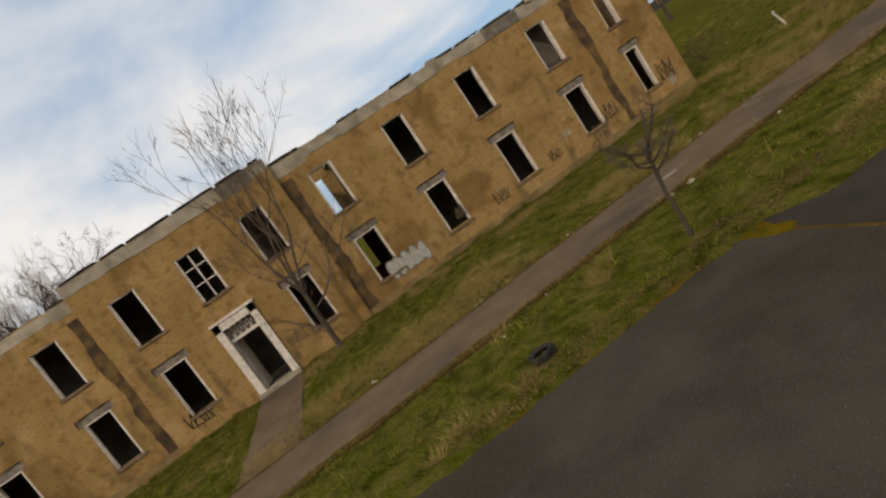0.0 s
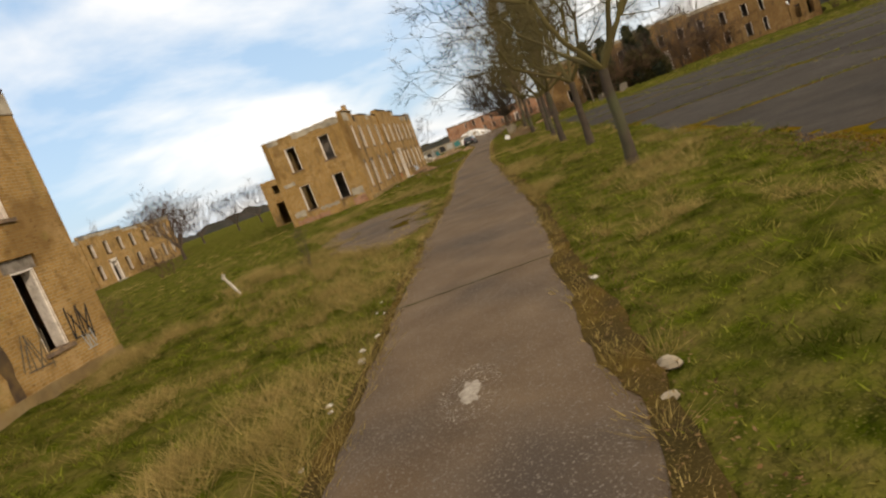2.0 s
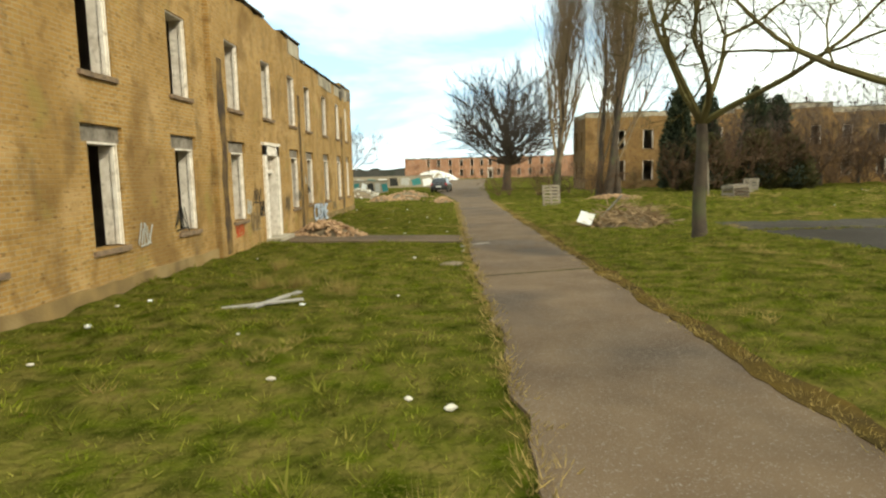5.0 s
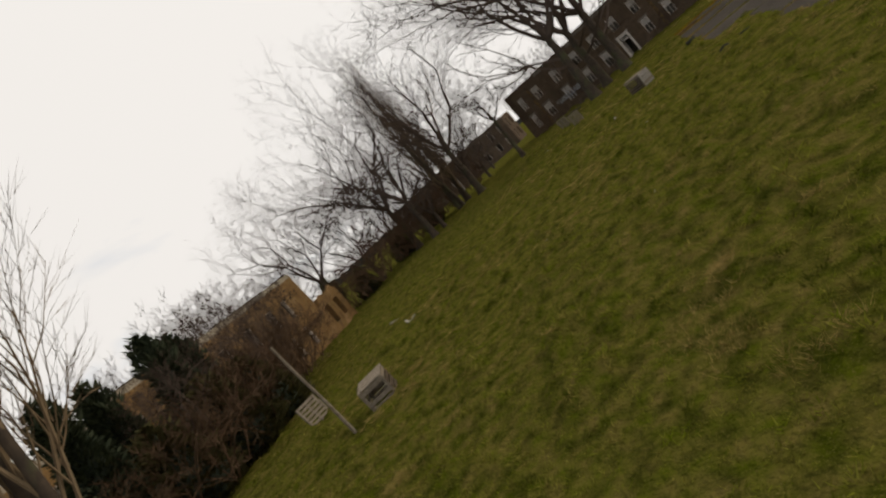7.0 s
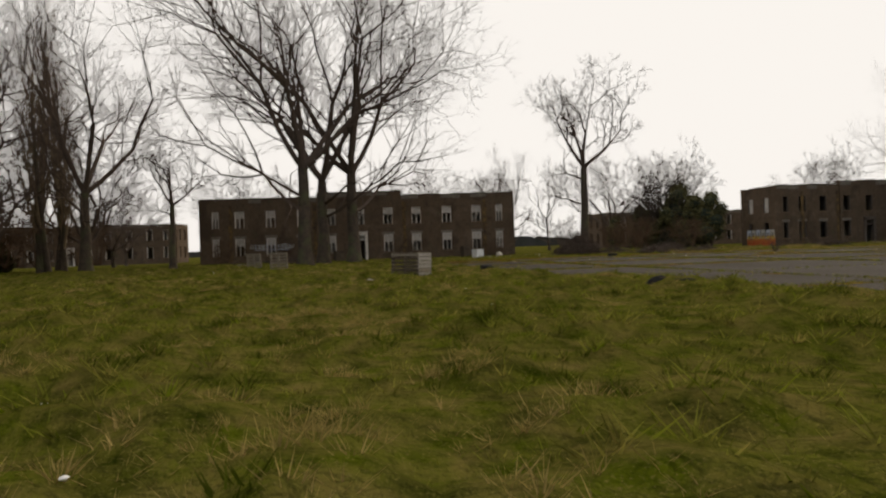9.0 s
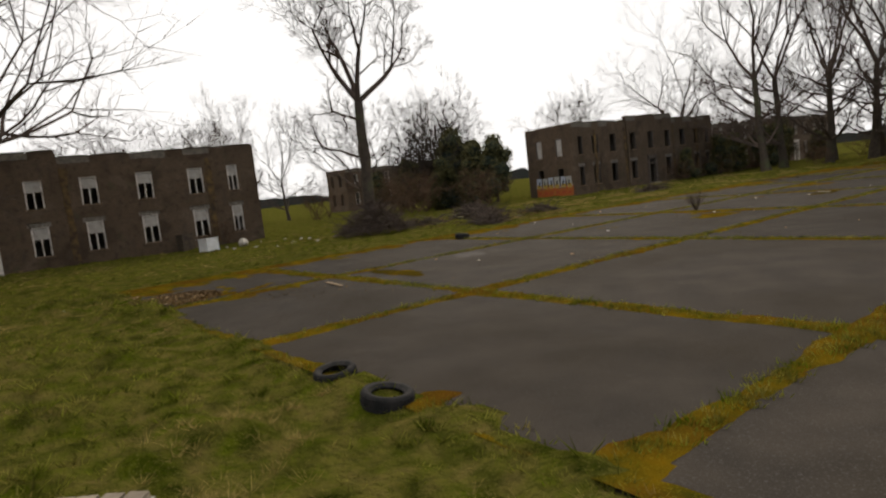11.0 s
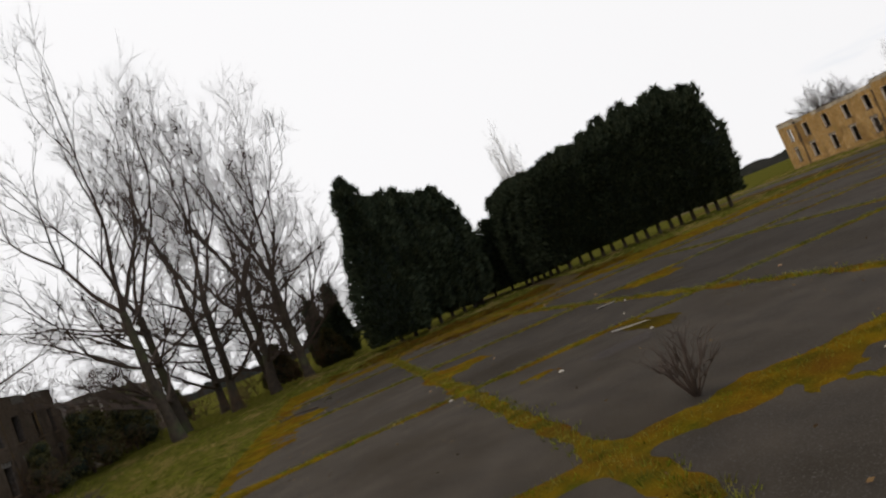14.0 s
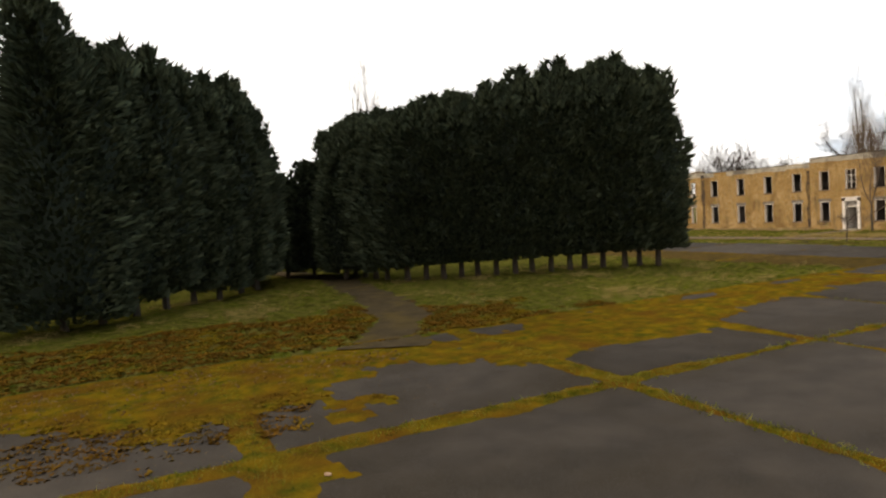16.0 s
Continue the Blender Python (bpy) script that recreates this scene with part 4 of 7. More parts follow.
def fork_tree(seed, height, girth, clear, angle=0.55, levels=6, main=4, ratio=0.72, kids=2.3, shoots=1.5, tropism=0.18, wobble=0.16, lean=(0, 0), foot=1, low=0.0, spray=4, fine=0.010, wide=0.40):
    """Trunk that parts into limbs which fork again and again into fine twigs."""
    rng = random.Random(seed)
    trunk, top = Shape(), Shape()
    first = (height - clear) * wide

    def turned(d, an):
        side = d.cross(Vector((rng.uniform(-1, 1), rng.uniform(-1, 1), rng.uniform(-1, 1))))
        if side.length < 1e-3:
            side = Vector((1, 0, 0))
        side.normalize()
        return (d * math.cos(an) + side * math.sin(an)).normalized()

    def twigs(p, d, length, r):
        q = p + d * length * 0.5
        e = q + turned(d, 0.3) * length * 0.55
        top.spike(p, q + (q - p) * 0.1, r)
        top.spike(q - (q - p) * 0.2, e, r * 0.8)
        for k in range(spray):
            f = rng.uniform(0.05, 0.95)
            b = p.lerp(q, f * 2) if f < 0.5 else q.lerp(e, f * 2 - 1)
            nd = (turned(d, rng.uniform(0.4, 0.9)) + Vector((0, 0, tropism * 2))).normalized()
            top.spike(b, b + nd * length * rng.uniform(0.35, 0.75), r * 0.75)

    def grow_on(p, d, length, r, level):
        if level >= levels:
            twigs(p, d, length, max(fine, r))
            return
        n = 4 if level < 2 else 3 if level < 4 else 2
        pts, rad = [p.copy()], [r]
        q, dd = p.copy(), d.copy()
        for i in range(n):
            dd = (dd + Vector((rng.uniform(-1, 1), rng.uniform(-1, 1), rng.uniform(-0.7, 0.7))) * wobble + Vector((0, 0, tropism))).normalized()
            q = q + dd * (length / n)
            pts.append(q.copy())
            rad.append(max(0.006, r * (1 - 0.32 * (i + 1) / n)))
        if level >= levels:
            rad[-1] = 0.004
        top.tube(pts, rad, 6 if level < 2 else 3)
        if level >= levels:
            return
        for k in range(int(shoots + rng.random())):
            i = rng.randrange(1, n + 1)
            grow_on(pts[i], turned(dd, rng.uniform(0.6, 1.1)), length * rng.uniform(0.4, 0.6), max(0.007, rad[i] * 0.42), min(levels, level + 2))
        for k in range(int(kids + rng.random())):
            grow_on(q, turned(dd, angle * rng.uniform(0.45, 1.15)), length * ratio * rng.uniform(0.8, 1.15), max(0.007, rad[-1] * (0.82 if k == 0 else 0.66)), level + 1)

    for st in range(foot):
        an0 = st * 2.2 + seed
        q = Vector((0.5 * (foot > 1) * math.cos(an0), 0.5 * (foot > 1) * math.sin(an0), -0.3))
        pts, rad = [], []
        n = 7
        dirn = Vector((lean[0] + 0.22 * (foot > 1) * math.cos(an0), lean[1] + 0.22 * (foot > 1) * math.sin(an0), 1))
        for i in range(n + 1):
            pts.append(q.copy())
            rad.append(girth * (1.5 if i == 0 else 1.12 if i == 1 else 1.0) * (1 - 0.30 * i / n))
            q = q + (dirn + Vector((rng.uniform(-0.07, 0.07), rng.uniform(-0.07, 0.07), 0))) * clear / n
        trunk.tube(pts, rad, 9)
        for k in range(main):
            an = k * 6.28 / main + rng.uniform(-0.5, 0.5)
            el = math.pi / 2 - angle * rng.uniform(0.55, 1.25)
            grow_on(pts[-1], Vector((math.cos(an) * math.cos(el), math.sin(an) * math.cos(el), math.sin(el))), first * rng.uniform(0.85, 1.15), rad[-1] * 0.66, 0)
        for k in range(int(low)):
            i = rng.randrange(2, n)
            an = rng.uniform(0, 6.28)
            grow_on(pts[i], Vector((math.cos(an), math.sin(an), 0.25)).normalized(), first * rng.uniform(0.5, 0.8), rad[i] * 0.4, 2)
    return trunk, top


def dome_tree(seed, height, radius, clear, girth, limbs=40, second=9, twig=7, fine=0.012, low=0.0):
    """Trunk with many curving limbs that end on an even dome of fine twigs."""
    rng = random.Random(seed)
    trunk, top = Shape(), Shape()
    fork = clear + (height - clear) * 0.45
    stem = [Vector((0.10 * math.sin(seed + z), 0.10 * math.cos(seed * 2 + z), z)) for z in (-0.3, 0.3, clear * 0.5, clear, fork)]
    trunk.tube(stem, [girth * 1.5, girth * 1.1, girth, girth * 0.85, girth * 0.3], 9)
    for k in range(limbs):
        u = (k + 0.5) / limbs
        el = math.asin(-0.25 + low + (1.2 - low) * u) if -0.25 + low + (1.2 - low) * u < 0.97 else 1.33
        an = k * 2.39996 + rng.uniform(-0.35, 0.35)
        rr = radius * rng.uniform(0.68, 0.92)
        cz = clear + (height - clear) * 0.36
        end = Vector((math.cos(an) * math.cos(el) * rr, math.sin(an) * math.cos(el) * rr, cz + math.sin(el) * (height - cz if el > 0 else cz - clear * 0.75) * rng.uniform(0.72, 0.94)))
        start = stem[3].lerp(stem[4], rng.uniform(0, 1) * max(0.1, u))
        mid = start.lerp(end, 0.5) + Vector((end.x * 0.10, end.y * 0.10, (end.z - start.z) * -0.12 + rng.uniform(-0.3, 0.3)))
        pts = []
        for j in range(6):
            f = j / 5
            p = start * (1 - f) ** 2 + mid * 2 * f * (1 - f) + end * f * f
            pts.append(p + Vector((rng.uniform(-1, 1), rng.uniform(-1, 1), rng.uniform(-1, 1))) * 0.035 * radius * (f > 0))
        r0 = girth * rng.uniform(0.16, 0.27)
        top.tube(pts, [r0 * (1 - 0.9 * j / 5) for j in range(6)], 4)
        for b in range(second):
            f = 0.30 + 0.70 * (b + rng.random()) / second
            j = min(4, int(f * 5))
            base = pts[j].lerp(pts[j + 1], f * 5 - j)
            ax = (pts[j + 1] - pts[j]).normalized()
            sd = ax.cross(Vector((rng.uniform(-1, 1), rng.uniform(-1, 1), rng.uniform(-1, 1)))).normalized()
            d = (ax * 0.75 + sd * rng.uniform(0.45, 0.9) + Vector((0, 0, 0.12))).normalized()
            L = radius * rng.uniform(0.22, 0.40)
            e1 = base + d * L * 0.5
            d2 = (d + Vector((rng.uniform(-1, 1), rng.uniform(-1, 1), rng.uniform(-0.5, 0.9))) * 0.3).normalized()
            e2 = e1 + d2 * L * 0.5
            top.tube([base, e1, e2], [fine * 1.9, fine * 1.4, fine * 0.6], 3)
            for q in range(twig):
                g = rng.uniform(0.15, 1.0)
                o = base.lerp(e1, g * 2) if g < 0.5 else e1.lerp(e2, g * 2 - 1)
                nd = (d2 + Vector((rng.uniform(-1, 1), rng.uniform(-1, 1), rng.uniform(-0.6, 0.9))) * 0.75).normalized()
                top.spike(o, o + nd * L * rng.uniform(0.25, 0.55), fine)
    return trunk, top


# tall columnar poplars
poplar = tree("poplar_tree", "tall bare columnar poplar with upswept brown branches", "tree",
              grow(5, 25, 0.30, 0.09, 0.36, 1.24, 44, 2, (9, 8), twist=0.10, reach=0.34, spray=3), at_scale(4.4, 76.8, 0.86, 0) @ Matrix.Rotation(radians(3), 4, "X") @ Matrix.Rotation(radians(3), 4, "Y"), POPLAR_TWIG, "poplars")
tree("poplar_tree", "broad bare poplar parting into many upright stems", "tree",
     grow(6, 25, 0.26, 0.15, 0.46, 1.10, 12, 2, (10, 9), twist=0.16, reach=0.36, forks=5, spray=2), at_scale(8.2, 76.2, 0.95, 0) @ Matrix.Rotation(radians(2), 4, "X") @ Matrix.Rotation(radians(4), 4, "Y"), POPLAR_TWIG, "poplars")
far_poplar = tree("poplar_tree", "distant bare columnar poplar", "tree",
                  grow(9, 25, 0.30, 0.10, 0.40, 1.2, 20, 2, (6, 4), twist=0.12, reach=0.34, forks=3, spray=1), at_scale(-62, -52, 0.84, 40), POPLAR_TWIG, "poplars")
# big spreading trees before the dark block
ash = tree("ash_tree", "large bare spreading tree with forked limbs", "tree",
           fork_tree(8, 26, 0.56, 8.0, 0.74, 5, 5, 0.80, tropism=0.07, shoots=2.6, low=2, spray=2, fine=0.012, wide=0.40), at_scale(68.0, 63.0, 1, 20), TWIG, "bare trees")
plant(ash, 71.3, 59.0, 1.0, 200)
plant(ash, 71.8, 61.6, 0.93, 115)
# round-headed lone tree
round_tree = tree("lime_tree", "bare round-headed tree on a long clear trunk", "tree",
                  fork_tree(13, 20.0, 0.46, 9.2, 0.86, 5, 4, 0.75, tropism=0.11, shoots=2.2, low=2, spray=4, fine=0.012, wide=0.33), at_scale(77.6, 35.0, 1, 60), TWIG, "bare trees")
# slender straight trees
slim = tree("sycamore_tree", "tall slender bare tree with steep branches", "tree",
            fork_tree(17, 25.5, 0.40, 10.0, 0.50, 4, 3, 0.79, tropism=0.12, shoots=2.8, lean=(0.05, 0.02), low=13, spray=5, fine=0.015, wide=0.36), at_scale(71.5, -9.3, 1, 0), TWIG, "bare trees")
for x, y, s, r in ((72.4, -15.0, 1.0, 70), (68.7, -17.5, 0.97, 140), (65.7, -21.0, 1.05, 210), (62.4, -19.5, 1.0, 280), (62.9, -26.5, 0.9, 33), (70.8, -23.8, 0.9, 95), (66.4, -26, 0.85, 15)):
    plant(slim, x, y, s, r)
# broad low-crowned tree, a dense dome of twigs
dome = tree("oak_tree", "bare broad-crowned tree with a dense dome of twigs", "tree",
            dome_tree(23, 12.0, 6.2, 2.2, 0.38, 74, 12, 10, 0.016), at_scale(2.4, 97.0, 1.12, 0), OAK_TWIG, "bare trees")
oak = tree("oak_tree", "bare broad-crowned tree with fine branches", "tree",
           fork_tree(27, 12.0, 0.32, 2.4, 0.80, 5, 6, 0.76, tropism=0.09, shoots=1.7, spray=1, fine=0.022, wide=0.36), at_scale(115.8, 13.2, 1.25, 0), TWIG, "bare trees")
# trees along the lane
lane_tree = tree("cherry_tree", "bare lane-side tree with arching limbs and fine twigs", "tree",
                 fork_tree(29, 9.0, 0.155, 2.7, 0.86, 5, 5, 0.75, tropism=0.05, wobble=0.24, shoots=2.6, spray=3, fine=0.007), at_scale(4.3, 1.2, 1.0, 0), OLIVE_TWIG, "lane-side trees")
plant(lane_tree, 4.6, 10.8, 1.05, 100)
plant(lane_tree, 4.3, 19.0, 1.1, 220)
plant(lane_tree, 4.6, 29.0, 1.1, 300)
plant(lane_tree, 4.9, 38.5, 1.15, 20)
plant(lane_tree, 4.1, 47.1, 1.35, 205, "bare spreading tree beside the lane")
# thin trees close to the first block
young = tree("young_tree", "slim bare young tree growing against the brick wall", "tree",
             fork_tree(33, 8.6, 0.11, 2.6, 0.5, 4, 4, 0.74, shoots=2, low=5, spray=3, fine=0.005), at_scale(-7.8, -18.2, 1.0, 0), TWIG, "trees at the wall")
plant(young, -4.7, 3.0, 0.14, 40, "small bare sapling in the grass")
# thickets of brown stems
thicket = tree("bush", "tangled leafless brown thicket", "bush",
               fork_tree(41, 3.4, 0.05, 0.5, 0.80, 3, 4, 0.72, tropism=0.04, wobble=0.30, shoots=1.6, foot=4, spray=1, fine=0.011), at_scale(15.6, 82.0, 1.5, 0), SCRUB, "thickets")
for x, y, s, r in ((17.6, 81.4, 1.6, 80), (20.8, 82.0, 1.8, 130), (22.5, 82.5, 1.7, 200), (25.5, 83.2, 1.8, 20), (28.5, 84.5, 1.8, 70), (31.0, 86.5, 1.7, 150), (33.8, 87.0, 1.7, 30), (36.6, 88.2, 1.6, 250), (3.5, 76.5, 0.9, 20), (7.5, 75.8, 1.0, 70), (0.5, 78, 0.9, 150), (5.2, 79, 1.0, 10),
                   (55, 93, 1.8, 0), (59, 92, 2.0, 50), (63, 93.5, 2.2, 90), (67, 91, 2.2, 120), (71, 92, 2.3, 200), (75, 90, 2.3, 10), (79, 91.5, 2.3, 60), (83, 89.5, 2.3, 300), (87, 90, 2.2, 20), (91, 86, 2.1, 140),
                   (86, 25, 1.3, 10), (90, 22, 1.5, 60), (87.5, 17, 1.4, 100), (92, 14, 1.6, 150), (96, 20, 1.6, 220), (84, 29, 1.1, 280), (100, 28, 1.6, 300), (82.5, 20.5, 1.2, 30),
                   (78, -4, 0.8, 0), (77.6, -12, 0.9, 80), (78, -20, 0.8, 160), (67.5, -12, 0.7, 30), (64, -24, 1.0, 10), (69, -28, 1.1, 100), (74, -28, 1.1, 210), (61, -29, 1.1, 60), (80, -31, 1.2, 10),
                   (-12, 3.5, 0.5, 0), (-24, 28, 0.8, 40), (-30, 24, 0.9, 90), (-34, 30, 0.8, 190), (44.6, -31, 1.0, 20), (40, -36, 1.2, 80), (84, 43.5, 0.6, 10), (81.5, 71, 0.9, 70)):
    plant(thicket, x, y, s, r)
# woodland behind
for i, (src, x, y, s, r) in enumerate((
        (dome, 97.7, 14.3, 0.92, 50), (oak, 102, 10, 1.1, 90), (oak, 112, 36, 1.0, 130), 
        (ash, 91.0, -24.5, 0.72, 60), (oak, 112, -24, 1.2, 110), (slim, 118, 30, 0.6, 20), (slim, 122, 22, 0.55, 60),
        (oak, 92, -33, 0.9, 20), (oak, 84, -36, 0.8, 77), (slim, 60, -40, 0.75, 10), (slim, 66, -48, 0.8, 100), 
        (oak, 52, -52, 0.8, 222), (round_tree, 48, -62, 0.8, 33), (oak, 60, -64, 0.9, 13),
        (far_poplar, 78.5, 86, 0.90, 30), (far_poplar, 80.8, 85.2, 0.80, 200), (ash, 66.5, 86.5, 0.7, 140), (oak, 69.5, 86, 1.0, 20), (oak, 84, 84, 1.1, 75), (ash, 74, 81, 0.86, 70), (ash, 71, 91, 0.80, 200), (oak, 66, 95, 1.0, 60), (oak, 79, 97, 1.1, 160),
        (round_tree, 75.5, 74.5, 0.62, 80), (oak, 92, 84, 0.85, 250), (ash, 60, 98, 0.62, 30), (oak, 54, 99, 0.8, 140), (oak, 46, 104, 1.0, 10),
        (oak, 38, 106, 0.95, 55), (oak, 20.4, 83.0, 0.55, 15), (oak, 25.0, 84.2, 0.60, 75), (oak, 29.0, 86.0, 0.62, 140), (oak, 33.0, 87.2, 0.58, 210), (oak, 56, 110, 1.1, 12), (oak, 112, 88, 0.8, 20), (oak, 98, 70, 0.9, 40), (oak, 104, 46, 0.95, 10),
        (far_poplar, 24, -60, 0.86, 0), (far_poplar, -63, -47, 0.80, 90), (dome, -24, -47, 0.95, 0), 
        (dome, -26, -40, 0.72, 60), (round_tree, -24, -30, 0.62, 0), (far_poplar, -30, -31, 0.44, 10), (far_poplar, -32, -32, 0.46, 60), (far_poplar, -31, -34, 0.42, 160),
        (oak, -58, 88, 0.8, 0), (oak, -61, 105, 0.68, 30), (oak, -53.2, 105, 0.60, 110), (oak, -48.7, 106, 0.62, 200), (oak, -44, 108, 0.6, 290), (oak, -64, 100, 0.75, 50), (oak, -70, 112, 0.8, 120), (oak, -36, 52, 0.62, 100), (far_poplar, -80, 44.3, 0.70, 0), (far_poplar, -80, 50.7, 0.78, 60), (far_poplar, -81, 55.5, 0.79, 130), (far_poplar, -80, 61.3, 0.78, 200), (far_poplar, -81, 84, 0.40, 20), (far_poplar, -80, 90, 0.42, 80), (far_poplar, -80, 102.5, 0.42, 150),
        (oak, -30, 190, 1.1, 0), (oak, 60, 190, 1.2, 40), (oak, 40, 240, 1.2, 10))):
    plant(src, x, y, s, r)


# ---------------------------------------------------------------- conifers
def conifer_shapes(seed, height, radius, skirt=1.1, n=2600, peak=0.55, power=0.8):
    rng = np.random.default_rng(seed)
    rnd = random.Random(seed)

    def rad(f):
        return radius * np.minimum(1.0, 0.75 + f * 1.2) * np.clip((1 - f) / (1 - peak), 0, 1) ** power

    # added inner shell, coloured dark for the shade behind the sprays
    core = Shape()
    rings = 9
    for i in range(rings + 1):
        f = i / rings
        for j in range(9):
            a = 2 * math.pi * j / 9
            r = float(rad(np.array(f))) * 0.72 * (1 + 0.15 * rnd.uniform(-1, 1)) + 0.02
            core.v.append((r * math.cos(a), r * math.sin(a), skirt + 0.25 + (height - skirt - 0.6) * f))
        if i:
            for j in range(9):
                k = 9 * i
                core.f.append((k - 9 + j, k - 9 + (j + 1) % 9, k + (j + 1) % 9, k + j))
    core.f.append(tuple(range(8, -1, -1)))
    f = rng.random(n) ** 1.1
    a = rng.random(n) * 2 * np.pi
    ph = rng.random(6) * 6.28
    lump = 0.07 * np.sin(3 * a + ph[0] + 9 * f) + 0.06 * np.sin(5 * a + ph[1] - 14 * f) + 0.06 * np.sin(2 * a + ph[2] + 23 * f)
    r = rad(f) * (0.74 + 0.32 * rng.random(n) + lump) + 0.05
    c = np.stack([r * np.cos(a), r * np.sin(a), skirt + (height - skirt) * f * 0.985], 1)
    # leading shoots stand up as separate points at the top
    tips = 7
    lead = f > 0.80
    ta, tr = rng.random(tips) * 6.28, np.r_[0.0, float(rad(np.array(0.9))) * (0.7 + 1.7 * rng.random(tips - 1))]
    th = height * np.r_[1.0, 0.90 + 0.09 * rng.random(tips - 1)]
    which = rng.integers(0, tips, n)
    g = rng.random(n)
    tip_r = 0.62 * (1 - g) ** 0.7 + 0.03
    tc = np.stack([tr[which] * np.cos(ta[which]) + tip_r * np.cos(a), tr[which] * np.sin(ta[which]) + tip_r * np.sin(a), th[which] - 1.5 * (1 - g)], 1)
    swap = lead & (rng.random(n) < 0.6)
    c[swap] = tc[swap]
    out = np.stack([np.cos(a), np.sin(a), 0.10 + 0.55 * rng.random(n) + 0.8 * swap], 1)
    out /= np.linalg.norm(out, axis=1)[:, None]
    side = np.cross(out, rng.normal(size=(n, 3)))
    side /= np.linalg.norm(side, axis=1)[:, None]
    ln, wd = (0.17 + 0.42 * rng.random(n) ** 2)[:, None], (0.04 + 0.075 * rng.random(n))[:, None]
    third = np.cross(out, side)
    v = np.stack([c - out * ln * 0.4, c + side * wd + out * ln * 0.1, c + out * ln, c - side * wd + out * ln * 0.1,
                  c + third * wd + out * ln * 0.15, c - third * wd + out * ln * 0.15], 1).reshape(-1, 3)
    k = np.arange(n)[:, None] * 6
    faces = np.concatenate([k + [[0, 1, 2]], k + [[0, 2, 3]], k + [[0, 4, 2]], k + [[0, 2, 5]]])
    return core, (v, faces)


def conifer(label, seed, height, radius, at, skirt=1.1, n=2600, group="conifer hedge", peak=0.5, power=0.8, leaf=None):
    t = tagged(new("conifer_tree"), label, "conifer", group)
    t.matrix_basis = at
    core, (v, fc) = conifer_shapes(seed, height, radius, skirt, n, peak, power)
    tr = Shape().tube([(0, 0, -0.2), (0.03, 0, skirt), (0, 0, height * 0.7)], [0.2, 0.16, 0.05], 7)
    link("trunk", tr, BARK, t)
    crown = link("crown", raw_mesh("crown", v, fc, leaf or NEEDLE), None, t)
    link("inner_crown", core, CROWN_SHADE, crown)
    return t


kinds = [conifer("tall dense dark green conifer in a hedge row", 100 + i, 12.0, r, at_scale(0, 0), sk, 6200, peak=pk)
         for i, (r, sk, pk) in enumerate(((1.85, 1.15, 0.55), (1.7, 0.6, 0.22), (1.95, 1.1, 0.62), (1.8, 0.8, 0.5)))]
placed = [False] * len(kinds)


def hedge(x, y, kind, height, turn):
    m = at_scale(x, y, 0.94 + 0.005 * (turn % 20), turn, 0, height / 12.0)
    if not placed[kind]:
        placed[kind] = True
        kinds[kind].matrix_basis = m
    else:
        c = copy_thing(kinds[kind], Matrix.Identity(4))
        c.matrix_basis = m


rng = random.Random(4)
# western row, lower towards the drive
for i in range(15):
    f = i / 14
    hedge(22.8 + 13.4 * f, -12.4 - 7.5 * f + rng.uniform(-0.25, 0.25), (0, 2, 0, 2, 0)[i % 5], 12.5 - 0.22 * max(0, i - 6) + rng.uniform(-0.6, 0.5), rng.uniform(0, 360))
for x, y, h in ((38.6, -25.0, 9.4), (39.9, -28.5, 8.4), (41.0, -32.0, 7.6)):
    hedge(x, y, 3, h, 40 * x % 360)
for i in range(6):
    hedge(37.0 + 0.1 * i, -21.2 - 1.9 * i, (3, 0, 3, 1, 0, 3)[i], 11.0 + rng.uniform(-0.5, 0.5), rng.uniform(0, 360))
# eastern row
conifer("tallest broad feathery conifer ending the hedge row", 131, 15.0, 3.0, at_scale(54.2, -15.0), 0.5, 11000, "conifer hedge", 0.10, 0.80)
for i in range(3, 9):
    f = i / 8
    hedge(57.0 - 11.2 * f, -12.6 - 9.4 * f + rng.uniform(-0.25, 0.25), (3, 1, 3, 2, 3, 0, 3, 1, 3)[i], 12.9 + rng.uniform(-0.5, 0.4), rng.uniform(0, 360))
for i in range(4):
    hedge(44.6 - 0.1 * i, -23.8 - 1.9 * i, (0, 3, 1, 3)[i], 11.8 + rng.uniform(-0.4, 0.4), rng.uniform(0, 360))
# slender conifers before the northern block
spire = conifer("dark pointed conifer standing before the brick block", 140, 8.6, 1.55, at_scale(15.9, 84.2), 0.3, 3600, "pointed conifers", 0.18)
for x, y, s in ((18.4, 84.6, 0.95), (22.4, 84.2, 1.0), (24.6, 85.0, 0.92), (58.5, -34.0, 1.0), (61.0, -36.0, 0.9)):
    c = copy_thing(spire, Matrix.Identity(4)); c.matrix_basis = at_scale(x, y, s, x * 40)


# ---------------------------------------------------------------- parade ground
parade = tagged(new("pavement"), "weathered concrete parade ground with mossy joints", "pavement", kind="structure")
bed = Shape().box(6.2, -3.3, -0.25, 63.3, 54.5, -0.012)
bed.box(6.2, -29.6, -0.25, 19.0, -3.31, -0.012)
link("bed", bed, VERGE, parade)
XL = [6.2, 14.0, 21.0, 28.0, 34.6, 41.4, 49.45, 56.5, 63.3]
YL = [54.5, 49.0] + [49.0 - 8.7 * k for k in range(1, 10)]
slab_meshes = {}


